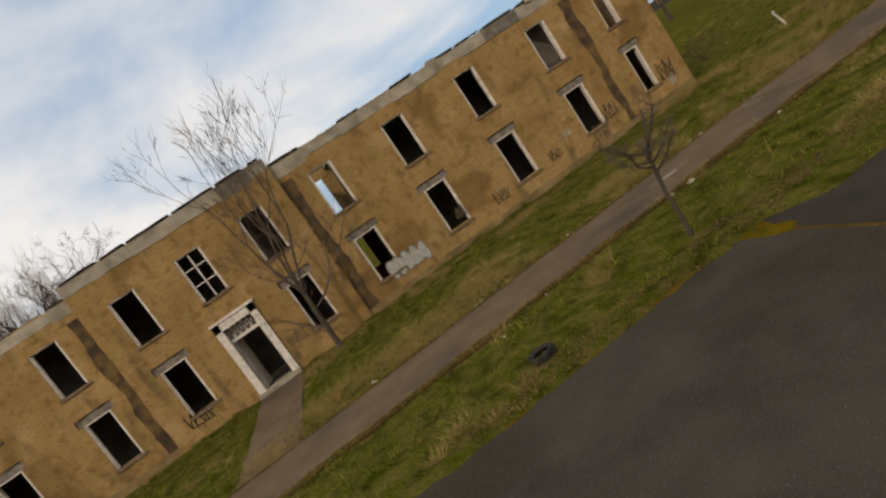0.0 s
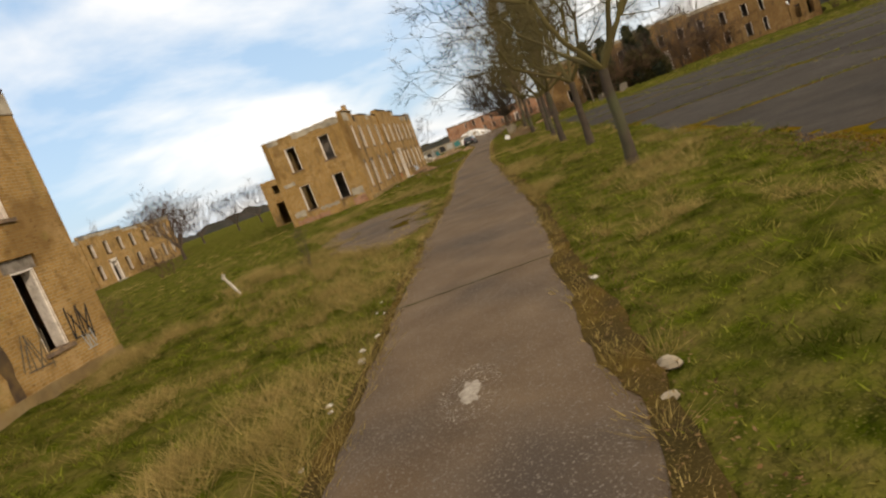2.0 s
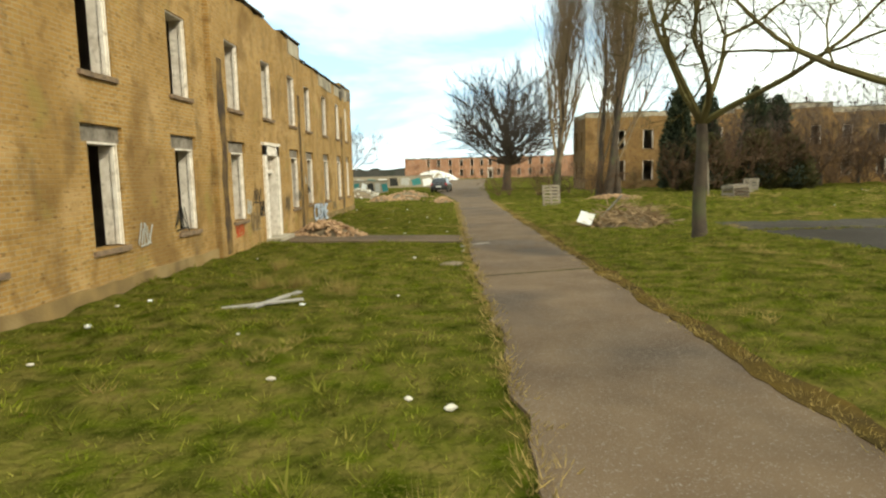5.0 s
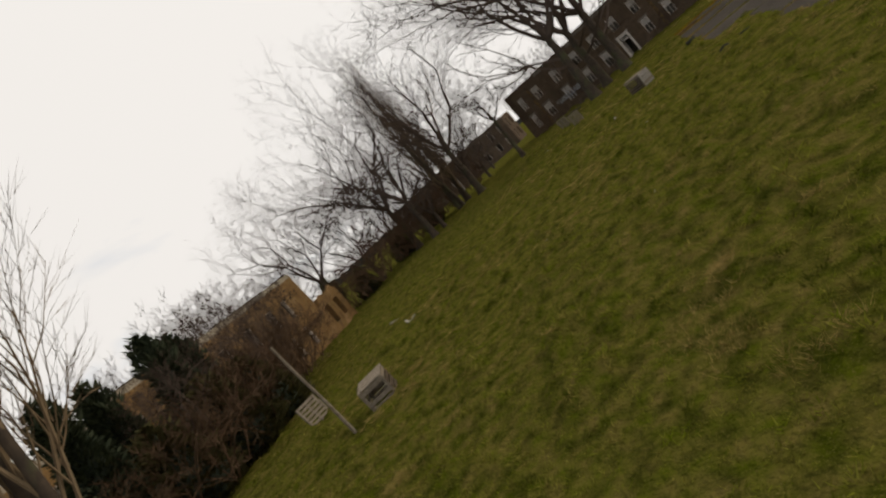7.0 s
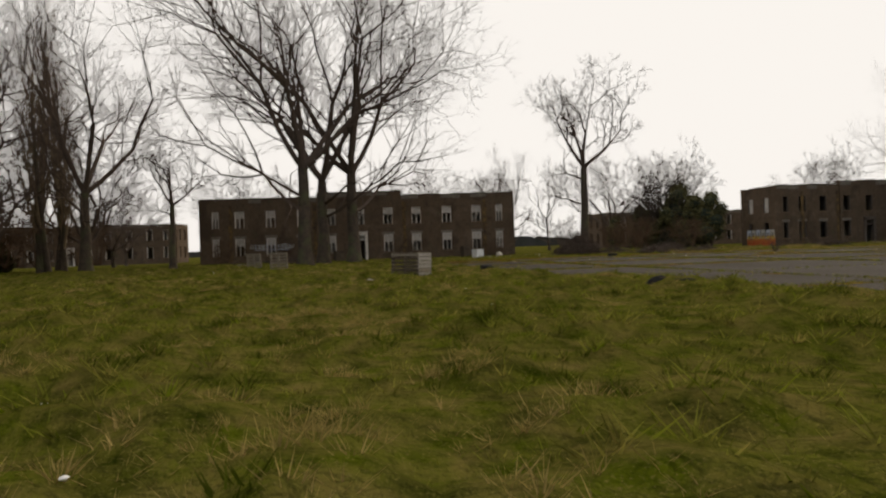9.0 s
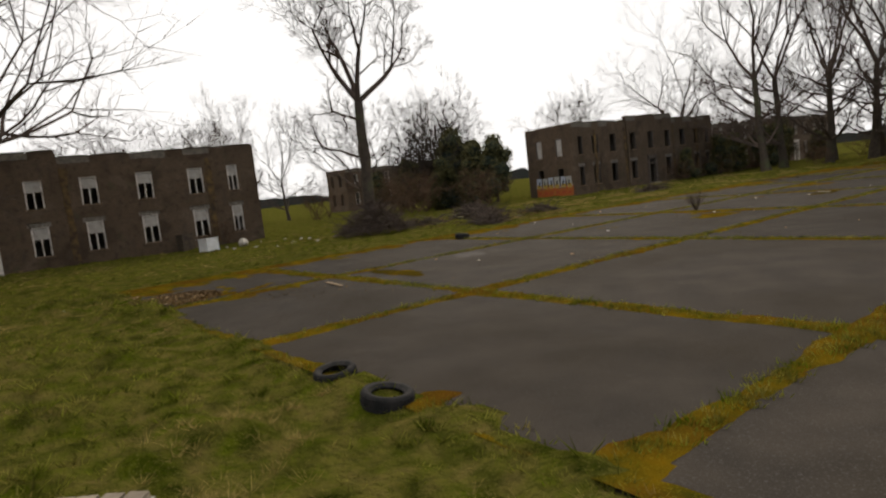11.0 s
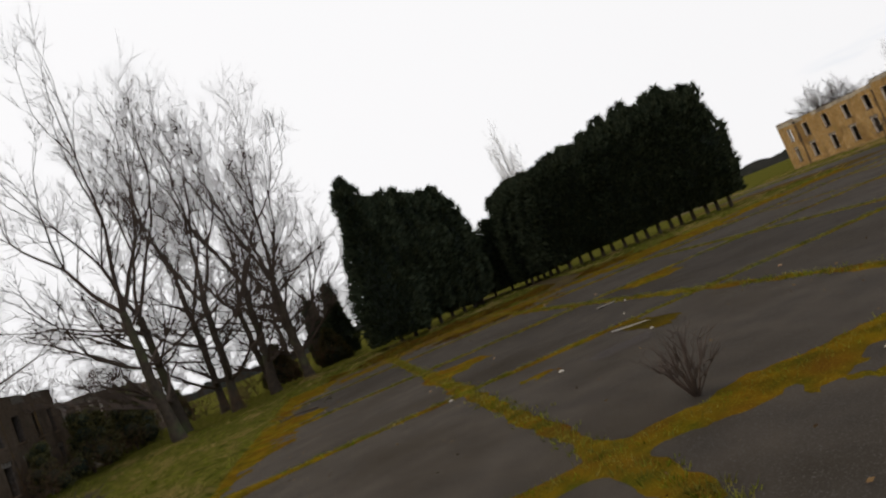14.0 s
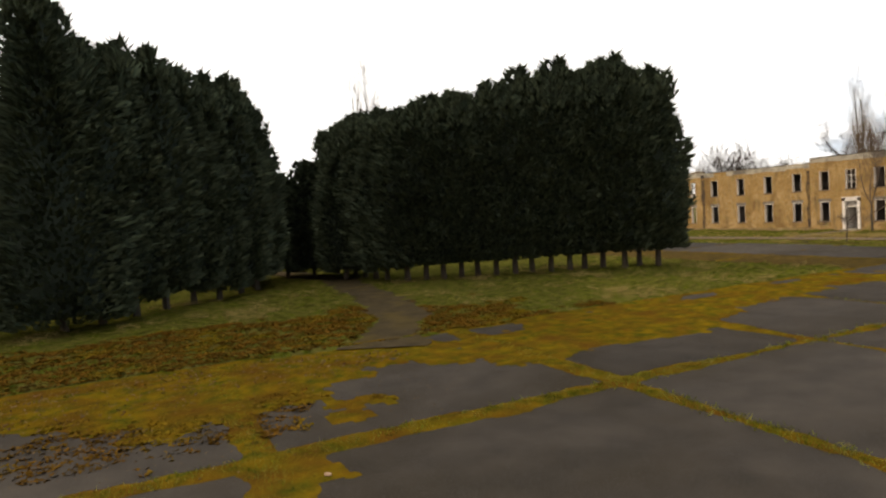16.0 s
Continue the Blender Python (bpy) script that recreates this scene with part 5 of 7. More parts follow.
def slab_mesh(w, h):
    key = (round(w, 2), round(h, 2))
    if key in slab_meshes:
        return slab_meshes[key]
    w, h = w - 0.06, h - 0.06
    s = Shape()
    e = 0.03
    k = [(-w / 2, -h / 2), (w / 2, -h / 2), (w / 2, h / 2), (-w / 2, h / 2)]
    s.v = [(x, y, -0.12) for x, y in k] + [(x, y, -0.015) for x, y in k] + [(x - math.copysign(e, x), y - math.copysign(e, y), 0.0) for x, y in k]
    s.f = [(0, 1, 5, 4), (1, 2, 6, 5), (2, 3, 7, 6), (3, 0, 4, 7), (4, 5, 9, 8), (5, 6, 10, 9), (6, 7, 11, 10), (7, 4, 8, 11), (8, 9, 10, 11)]
    me = s.mesh("slab")
    me.materials.append(SLAB)
    slab_meshes[key] = me
    return me


for x0, x1 in zip(XL, XL[1:]):
    for y1, y0 in zip(YL, YL[1:]):
        if y0 > -3.5 or (x1 < 19 and y0 > -30):
            link("slab", slab_mesh(x1 - x0, y1 - y0), None, parade,
                 at=pose((x0 + x1) / 2, (y0 + y1) / 2, rng.uniform(-0.006, 0.006), rng.uniform(-0.04, 0.04), rng.uniform(-0.04, 0.04), 0))


MOSS_PATCHES = ((55.8, 50.9, 2.0, 0.55), (54.2, 47.9, 1.6, 0.7), (60.3, 49.2, 1.7, 0.5), (62.0, 46.0, 2.0, 0.4), (55.1, 37.6, 1.5, 0.8), (52.4, 33.6, 2.7, 0.85), (55.0, 31.8, 1.6, 0.5),
                (53.6, 22.4, 1.7, 0.45), (56.0, 17.4, 1.8, 0.9), (55.3, 24.9, 1.1, 0.8), (46.9, 15.3, 1.9, 1.0), (49.2, 6.8, 1.5, 0.55), (45.2, 6.5, 1.3, 0.55), (37.5, -1.0, 3.2, 0.55), (39.4, 4.6, 1.5, 0.6),
                (32.6, 0.6, 2.6, 0.55), (50.5, 0.8, 4.6, 0.7), (46.6, 3.2, 1.8, 0.5), (60.8, 11.5, 2.4, 0.5))


def moss_height(x, y, nz, nf):
    """Cushions of moss: along the joints, in patches, and thick towards the rims."""
    m = -0.62 + 0.55 * nz + 0.30 * nf
    gap = min(min(abs(x - v) for v in XL), min(abs(y - v) for v in YL))
    worn = 0.5 if 20 < x < 40.5 and y > 24 else 0.95
    m += worn * math.exp(-(gap / 0.30) ** 2)
    south = max(0.0, 1.0 - abs(y + 1.0) / (4.6 + 2.5 * nz)) if x > 19 else 0.0
    east = max(0.0, 1.0 - abs(63.2 - x) / 3.2)
    north = max(0.0, 1.0 - abs(54.4 - y) / 3.0) * (1.0 if x > 44 else 0.3)
    if x < 22:
        m -= 0.3
        m += 1.35 * math.exp(-((x - 6.85) / 0.36) ** 2) * (0.7 + 0.6 * nz + 0.4 * nf) * (1.0 if -6 < y < 14 else 0.3)
    m += 0.95 * south + 0.85 * east + 0.55 * north
    for px_, py_, r, a in MOSS_PATCHES:
        d = math.hypot(x - px_, y - py_) / r
        if d < 2:
            m += a * math.exp(-d * d * 1.5)
    return m


def moss_sheet(x0, x1, y0, y1, step):
    nx, ny = int((x1 - x0) / step) + 1, int((y1 - y0) / step) + 1
    v, ms = [], []
    for j in range(ny):
        for i in range(nx):
            x, y = x0 + i * step, y0 + j * step
            nz = noise.noise(Vector((x * 0.30, y * 0.30, 21.0)))
            nf = noise.noise(Vector((x * 1.1, y * 1.1, 2.0))) + 0.6 * noise.noise(Vector((x * 3.3, y * 3.3, 6.0)))
            m = moss_height(x, y, nz, nf)
            ms.append(m)
            v.append((x, y, min(0.05, 0.055 * m) + 0.006 * nf * (m > 0)))
    ms = np.array(ms).reshape(ny, nx)
    keep = np.maximum.reduce([ms[:-1, :-1], ms[1:, :-1], ms[:-1, 1:], ms[1:, 1:]]) > 0.0
    r, c = np.nonzero(keep)
    a = r * nx + c
    f = np.stack([a, a + 1, a + nx + 1, a + nx], 1)
    used, inv = np.unique(f, return_inverse=True)
    me = raw_mesh("moss", np.array(v)[used], inv.reshape(f.shape), MOSS)
    me.polygons.foreach_set("use_smooth", [True] * len(me.polygons))
    return tagged(new("moss", me), "orange and yellow-green moss cushions over the concrete", "moss", kind="stuff")


moss_sheet(40.0, 63.3, -3.2, 54.5, 0.14)
moss_sheet(19.0, 40.0, -3.2, 54.5, 0.25)
moss_sheet(6.2, 19.0, -29.5, 54.5, 0.25)


# ---------------------------------------------------------------- grass
def blades(points, height, width, lean, mat, name, label, seed=0, per=5):
    rg = np.random.default_rng(seed)
    n = len(points)
    p = np.repeat(points, per, 0)
    m = len(p)
    h = np.repeat(height, per) * rg.uniform(0.55, 1.25, m)
    a = rg.uniform(0, 2 * np.pi, m)
    r = rg.uniform(0, 0.10, m)
    base = p + np.stack([np.cos(a) * r, np.sin(a) * r, -0.02 * np.ones(m)], 1)
    b = rg.uniform(0, 2 * np.pi, m)
    w = width * rg.uniform(0.6, 1.3, m)
    side = np.stack([np.cos(b) * w, np.sin(b) * w, np.zeros(m)], 1)
    tip = base + np.stack([np.cos(a) * h * lean * rg.uniform(0.2, 1.3, m), np.sin(a) * h * lean * rg.uniform(0.2, 1.3, m), h], 1)
    v = np.stack([base - side, base + side, tip], 1).reshape(-1, 3)
    f = np.arange(m * 3).reshape(-1, 3)
    return tagged(new(name, raw_mesh(name, v, f, mat)), label, "grass", kind="stuff")


def scatter(x0, x1, y0, y1, density, seed):
    rg = np.random.default_rng(seed)
    n = int((x1 - x0) * (y1 - y0) * density)
    return np.stack([rg.uniform(x0, x1, n), rg.uniform(y0, y1, n)], 1)


def leafy(x, y):
    """Fallen leaves lie thick on the ground between the two hedge rows."""
    d = math.hypot((x - 48.5) / 11.0, (y + 4.5) / 6.0)
    return d < 1.12 + 0.5 * noise.noise(Vector((x * 0.4, y * 0.4, 6.0))) + 0.25 * noise.noise(Vector((x * 1.6, y * 1.6, 2.0))) and not paved(x, y) and not on_drive(x, y)


def on_grass(x, y):
    if abs(x - road_x(y)) < lane_width(x, y) / 2 + 0.02:
        return False
    if paved(x, y):
        return False
    if x < -8.9 and (-42 < y < 0.1 or 31.5 < y < 67) and x > -19:
        return False
    if -9 < x < -1.5 and (abs(y - 49.1 + 0.2 * (x + 6)) < 0.95 or abs(y + 20.7) < 0.9):
        return False
    if leafy(x, y):
        return False
    if in_bay(x, y) or on_drive(x, y):
        return False
    return True


greens, green_h, straws, straw_h = [], [], [], []
for q, (x0, x1, y0, y1, d) in enumerate(((-9, 8, -26, 34, 26), (-9, 9, 34, 74, 28), (4, 64, 51.5, 74, 19), (9, 40, 74, 91, 5), (64, 86, 44, 76, 6), (62, 80, -8, 44, 8),
                                         (19, 64, -20, -1.0, 10), (-46, -9, 0, 33, 4), (-9, 8, 74, 100, 5), (-9, 4, -45, -26, 5))):
    for x, y in scatter(x0, x1, y0, y1, d, 90 + q):
        if not on_grass(x, y):
            continue
        z = hill(x, y)
        tu = tussock(x, y)
        dry = 0.22 * tu + noise.noise(Vector((x * 0.33, y * 0.33, 4.0))) + 0.5 * noise.noise(Vector((x * 1.3, y * 1.3, 9.0)))
        near_lane = -3.4 < x - road_x(y) < -1.25 and y < 3
        if dry > (0.12 if near_lane else 0.34 if y < 34 or x > 9 else 0.55):
            straws.append((x, y, z)); straw_h.append((0.16 if y < 34 else 0.07) + (0.2 if y < 34 else 0.09) * max(0, dry - 0.2) + (0.14 if near_lane else 0))
        else:
            greens.append((x, y, z)); green_h.append((0.055 + 0.10 * tu if y < 34 or x > 9 else 0.05 + 0.03 * tu) + 0.025 * rng.random())
blades(np.array(greens), np.array(green_h), 0.0115, 1.4, GRASS, "grass", "short rough green grass of the meadow", 1, 7)
blades(np.array(straws), np.array(straw_h), 0.0042, 1.5, STRAW, "dry_grass", "pale dead grass standing in tussocks", 2, 17)
joint = []
for x in XL:
    joint += [(x + rng.gauss(0, 0.12), rng.uniform(-3, 54.3), 0.01) for _ in range(2200 if x > 40 else 350)]
for y in YL[:7]:
    joint += [(rng.uniform(38, 63), y + rng.gauss(0, 0.12), 0.01) for _ in range(1100)] + [(rng.uniform(6.3, 38), y + rng.gauss(0, 0.11), 0.01) for _ in range(500)]
blades(np.array(joint), np.full(len(joint), 0.09), 0.011, 0.8, GRASS, "grass", "grass sprouting from the concrete joints", 3, 5)

RUST = material("rusty_leaves", (0.115, 0.055, 0.008), 0.95, (0.060, 0.036, 0.008), 1.2, 0.5, (0.16, 0.11, 0.008), 0.6, 0.45, 0, island=0.4, gloss=0.0)
fallen = [(x, y, hill(x, y) + 0.02) for x, y in scatter(34, 64, -14, 3, 80, 301) if leafy(x, y)]
fallen += [(x, y, 0.02) for x, y in scatter(44, 56, -3.2, 5.0, 40, 302) if math.hypot((x - 50.5) / 5.0, (y - 0.6) / 5.0) + 0.55 * noise.noise(Vector((x * 0.5, y * 0.5, 1.0))) + 0.3 * noise.noise(Vector((x * 1.7, y * 1.7, 1.0))) < 0.75]
blades(np.array(fallen), np.full(len(fallen), 0.040), 0.055, 2.6, RUST, "leaf_litter", "thick layer of rusty fallen leaves and moss", 7, 4)

RUSH = material("dark_tuft", (0.040, 0.055, 0.004), 0.9, (0.075, 0.080, 0.010), 3.0, 0.5, None, bump=0, island=0.5, gloss=0.0, thin=0.3)
clumps = []
for x, y in list(scatter(4, 62, 54.5, 72, 0.55, 430)) + list(scatter(-8.5, 6, -18, 30, 0.3, 431)):
    if on_grass(x, y) and noise.noise(Vector((x * 0.25, y * 0.25, 12.0))) > -0.15:
        for k in range(5):
            qx, qy = x + rng.gauss(0, 0.13), y + rng.gauss(0, 0.13)
            if on_grass(qx, qy):
                clumps.append((qx, qy, hill(qx, qy)))
blades(np.array(clumps), np.full(len(clumps), 0.12), 0.009, 1.0, RUSH, "grass", "dark green tufts of coarse grass in the meadow", 15, 9)

# tall dead tufts standing out of the meadow
tufts = []
for x, y in ((-5.73, 39.81), (-4.86, 39.65), (-6.71, 42.26), (-6.70, 40.35), (-1.87, -5.41), (-1.26, -5.86), (-3.07, -4.45), (-2.59, -10.34), (-2.31, -8.97), (3.52, -13.18), (4.06, -13.58)):
    for k in range(9):
        qx, qy = x + rng.gauss(0, 0.16), y + rng.gauss(0, 0.16)
        if on_grass(qx, qy):
            tufts.append((qx, qy, hill(qx, qy)))
blades(np.array(tufts), np.full(len(tufts), 0.30), 0.0032, 0.7, STRAW, "dry_grass", "tall tufts of dead straw-coloured grass", 8, 26)


tall = []
for x, y in scatter(-8.4, -1.5, -2.6, 7.6, 15.0, 410):
    if on_grass(x, y) and not in_bay(x, y, 0.3) and noise.noise(Vector((x * 0.45, y * 0.45, 7.0))) > -0.02 and x - road_x(y) < -1.75:
        tall.append((x, y, hill(x, y)))
blades(np.array(tall), np.array([0.24 + 0.16 * max(0.0, noise.noise(Vector((x * 0.9, y * 0.9, 3.0))) + 0.3) for x, y, z in tall]), 0.0038, 0.75, STRAW, "dry_grass", "stand of tall pale dead grass beside the lane", 11, 20)
seeds = [p for k, p in enumerate(tall) if k % 12 == 0]
blades(np.array(seeds), np.full(len(seeds), 0.55), 0.0035, 0.22, STRAW, "dry_grass", "tall bleached grass stalks above the sward", 12, 5)


weeds = []
for y in np.arange(-26, 72, 0.045):
    for sd in (-1, 1):
        if rng.random() < 0.55 + 0.4 * noise.noise(Vector((y * 0.6, sd * 3.0, 4.0))):
            weeds.append((road_x(y) + sd * (lane_width(0, y) / 2 + rng.gauss(0.02, 0.07)), y, 0.01))
for x, y in scatter(-8.0, -0.8, 2.2, 15.0, 26, 420):
    rim = in_bay(x, y, 0.55) and not in_bay(x, y, -0.45)
    if (rim and noise.noise(Vector((x * 0.8, y * 0.8, 2.0))) > -0.2 or in_bay(x, y) and noise.noise(Vector((x * 1.1, y * 1.1, 5.0))) > 0.28) and abs(x - road_x(y)) > lane_width(x, y) / 2:
        weeds.append((x, y, 0.012))
blades(np.array(weeds), np.array([0.07 + 0.12 * max(0.0, noise.noise(Vector((x, y, 1.0)))) for x, y, z in weeds]), 0.008, 1.2, STRAW, "dry_grass", "weeds and dead grass fraying the edges of the tarmac", 14, 9)


# ---------------------------------------------------------------- loose things
def thing(name, label, category, group="", at=None):
    t = tagged(new(name), label, category, group)
    if at is not None:
        t.matrix_basis = at
    return t


def ground_at(x, y):
    return 0.0 if paved(x, y) else hill(x, y)


def copy_to(src, m, label=""):
    c = copy_thing(src, Matrix.Identity(4))
    c.matrix_basis = m
    if label:
        c["label"] = label
    return c


# tyres
def tyre(at, label):
    t = thing("tyre", label, "tyre", "dumped tyres", at)
    prof = [(0.20, 0.02), (0.20, 0.06), (0.235, 0.0), (0.30, -0.012), (0.315, 0.02), (0.322, 0.06), (0.322, 0.14), (0.315, 0.18), (0.30, 0.212), (0.235, 0.20), (0.20, 0.14), (0.20, 0.18)]
    link("carcass", Shape().lathe(prof + [(0.225, 0.165), (0.29, 0.17), (0.29, 0.03), (0.225, 0.035), (0.20, 0.02)], 28), RUBBER, t, smooth=True)
    tread = Shape()
    for k in range(36):
        a = k * math.pi / 18
        for z in (0.05, 0.105, 0.16):
            m = Matrix.Rotation(a + z, 3, "Z")
            tread.rough_box(m @ Vector((0.322, 0, z - 0.005)), (0.012, 0.036, 0.042), rng, m, 0.05)
    tagged(link("tread", tread, RUBBER, t), kind="stuff")
    return t


first_tyre = tyre(pose(5.2, -15.45, hill(5.2, -15.45) - 0.03, 4, -3, 20) @ Matrix.Scale(0.74, 4), "worn black rubber tyre lying flat in the grass")
for x, y, tx, ty, s, lab in ((60.8, 40.25, 3, 5, 1.0, "worn black rubber tyre lying on the mossy concrete"), (44.5, 54.5, 8, -4, 1.0, "black tyre half sunk in grass at the concrete's rim"),
                             (46.2, 54.3, -6, 3, 0.95, "black tyre half sunk in grass at the concrete's rim"),
                             (29.2, 54.6, 38, 6, 0.8, "black tyre propped up in the grass at the rim"), (29.9, 53.5, 5, -8, 0.8, "black tyre lying at the edge of the parade ground")):
    copy_to(first_tyre, pose(x, y, ground_at(x, y) + (0.02 if y < 50 else -0.06), tx, ty, 40 * x) @ Matrix.Scale(s, 4), lab)


# pollarded sapling beside the lane
def pollard():
    r = random.Random(77)
    t = thing("pollard_tree", "small pollarded tree with dense dark twig clusters", "tree", "lane-side trees", pose(5.27, -12.2, 0, 0, 0, 0))
    link("trunk", Shape().tube([(0, 0, -0.2), (0.03, 0.02, 0.5), (-0.04, 0.05, 1.0), (0.02, 0.08, 1.5), (-0.02, 0.10, 1.8)], [0.055, 0.040, 0.036, 0.036, 0.026], 9), BARK, t, smooth=True)
    for k in range(9):
        a = k * 2.4 + 0.3
        d = Vector((math.cos(a), math.sin(a), 0))
        z0 = 1.35 + 0.05 * k
        reach = 0.38 + 0.42 * r.random()
        p0 = Vector((0.01, 0.07, z0))
        p1 = p0 + d * reach * 0.55 + Vector((r.uniform(-0.08, 0.08), r.uniform(-0.08, 0.08), 0.10 + 0.12 * r.random()))
        p2 = p0 + d * reach + Vector((r.uniform(-0.06, 0.06), r.uniform(-0.06, 0.06), 0.30 + 0.35 * r.random()))
        br = link("branch", Shape().tube([p0, p1, p2], [0.024, 0.018, 0.013], 6), BARK, t, smooth=True)
        tw = Shape()
        for c in (p1, p1.lerp(p2, 0.5), p2):
            for j in range(17):
                e = c + Vector((r.gauss(0, 1), r.gauss(0, 1), r.gauss(0.35, 0.9))) * 0.10
                m = c.lerp(e, 0.5) + Vector((r.uniform(-1, 1), r.uniform(-1, 1), r.uniform(-1, 1))) * 0.05
                tw.tube([c, m, e], [0.006, 0.0045, 0.002], 3)
        link("twig_spray", tw, TWIG, br)


pollard()


DARK_BOARD = material("dark_stained_board", (0.06, 0.045, 0.035), 0.85, (0.12, 0.09, 0.06), 5, 0.5, None, bump=0.2)


# timber things
def slatted_crate(label, w, d, h, at, slats=6):
    t = thing("crate", label, "crate", "", at)
    for sx in (-1, 1):
        for sy in (-1, 1):
            link("corner_post", Shape().box(-0.045, -0.045, 0, 0.045, 0.045, h), TIMBER, t, at=pose(sx * (w / 2 - 0.05), sy * (d / 2 - 0.05), 0))
    hs = h / slats
    for k in range(slats):
        for sy in (-1, 1):
            link("slat", Shape().rough_box((0, 0, 0), (w, 0.022, hs * (0.62 if sy > 0 else 0.78)), rng, Matrix.Identity(3), 0.02), DARK_BOARD if sy > 0 and k < slats - 1 else TIMBER, t, at=pose(0, sy * (d / 2 + 0.008), hs * (k + 0.5)))
        link("slat", Shape().rough_box((0, 0, 0), (0.022, d, hs * 0.86), rng, Matrix.Identity(3), 0.02), WEATHERED if k != 1 else TIMBER, t, at=pose(-w / 2 - 0.008, 0, hs * (k + 0.5)))
        if k < 2 or k == slats - 1:
            link("slat", Shape().rough_box((0, 0, 0), (0.022, d, hs * 0.7), rng, Matrix.Identity(3), 0.02), TIMBER, t, at=pose(w / 2 + 0.008, 0, hs * (k + 0.5)))
    n = int(w / 0.15)
    for k in range(n):
        link("lid_board", Shape().rough_box((0, 0, 0), (0.125, d + 0.03, 0.022), rng, Matrix.Identity(3), 0.02), TIMBER, t, at=pose(-w / 2 + (k + 0.5) * w / n, 0, h + 0.012, 0, 0, rng.uniform(-1.5, 1.5)))
    return t


WEATHERED = material("bleached_timber", (0.36, 0.33, 0.29), 0.9, (0.22, 0.19, 0.16), 9, 0.5, None, bump=0.3)
slatted_crate("grey slatted timber crate with gaps in its sides", 1.25, 1.1, 0.93, pose(42.05, 58.42, hill(42.05, 58.42) - 0.02, 1, -1, 52))


def pallet(label, at, group="timber pallets"):
    t = thing("pallet", label, "pallet", group, at)
    for k in range(7):
        link("deck_board", Shape().rough_box((0, 0, 0), (0.105, 1.0, 0.02), rng, Matrix.Identity(3), 0.02), TIMBER, t, at=pose(-0.54 + k * 0.18, 0, 0.135, 0, 0, rng.uniform(-1, 1)))
    for y in (-0.45, 0, 0.45):
        link("bearer", Shape().rough_box((0, 0, 0), (1.2, 0.09, 0.10), rng, Matrix.Identity(3), 0.02), TIMBER, t, at=pose(0, y, 0.072))
    for x in (-0.54, 0, 0.54):
        link("base_board", Shape().rough_box((0, 0, 0), (0.1, 1.0, 0.02), rng, Matrix.Identity(3), 0.02), TIMBER, t, at=pose(x, 0, 0.010))
    return t


lane_pallet = pallet("weathered timber pallet standing on edge in the grass", pose(2.35, 64.9, 0.58, 82, 0, 12) @ pose(0, 0, 0, 0, 0, 90))
for x, y, z, rx, rz, lab in ((18.2, 75.4, 0.46, 70, -30, "timber pallet propped on edge before the thicket"), (61.2, 66.4, 0.48, 78, 75, "grey timber pallet standing on edge in the meadow"),
                             (54.4, 64.4, 0.5, 84, 82, "grey timber pallet standing on edge in the meadow"), (75.6, 68.5, 0.02, 3, 20, "timber pallet lying flat in the grass")):
    copy_to(lane_pallet, pose(x, y, z, rx, 0, rz) @ pose(0, 0, 0, 0, 0, 90 if z > 0.2 else 0), lab)


slatted_crate("open weathered timber box with dark slats, standing in the meadow", 1.3, 0.95, 0.85, pose(14.75, 69.8, hill(14.75, 69.8) - 0.02, 2, 3, 205), 4)
pole = thing("pole", "tall thin grey timber pole standing in the grass", "pole", "", pose(13.3, 70.5, -0.1, 0, -3, 0))
link("shaft", Shape().tube([(0, 0, 0), (0.03, 0, 1.3), (0.02, 0.03, 2.6), (0, 0, 3.8)], [0.06, 0.055, 0.05, 0.04], 8), TIMBER, pole, smooth=True)

OLD_PLANK = material("sun_bleached_plank", (0.30, 0.22, 0.14), 0.9, (0.2, 0.14, 0.09), 9, 0.5, None, bump=0.3)
plank = thing("plank", "pale bare timber plank lying across the moss", "plank", "", pose(54.75, 49.9, 0.05, 1, 1.5, 176))
link("board", Shape().rough_box((0, 0, 0), (1.12, 0.085, 0.02), rng, Matrix.Identity(3), 0.02), OLD_PLANK, plank)
for x, y, L, rz, z in ((-6.2, 38.6, 1.6, 20, 0.03), (-5.9, 38.9, 1.2, 65, 0.06), (-2.4, 46.6, 0.9, 30, 0.03), (52.2, 23.8, 1.0, -28, 0.02), (50.0, 17.6, 0.8, 15, 0.02), (24.0, 72.4, 1.6, 10, 0.05), (24.3, 72.8, 1.2, 35, 0.06), (28.9, 76.1, 1.0, 60, 0.05), (36.8, 60.6, 0.5, 12, 0.05)):
    p = thing("plank", "weathered length of board lying on the ground", "plank", "loose boards", pose(x, y, ground_at(x, y) + z, 2, -2, rz))
    link("board", Shape().rough_box((0, 0, 0), (L, 0.12, 0.025), rng, Matrix.Identity(3), 0.03), WEATHERED, p)

post = thing("post", "white painted post leaning in the grass", "post", "", pose(-7.35, 3.7, -0.05, 0, -26, 0))
link("shaft", Shape().tube([(0, 0, -0.1), (0, 0.01, 0.4), (0, 0, 0.74)], [0.045, 0.045, 0.042], 10), STONE, post)
link("cap", Shape().tube([(-0.03, 0, 0.73), (0.03, 0, 0.79), (0.09, 0, 0.83)], [0.052, 0.055, 0.045], 10), STONE, post)


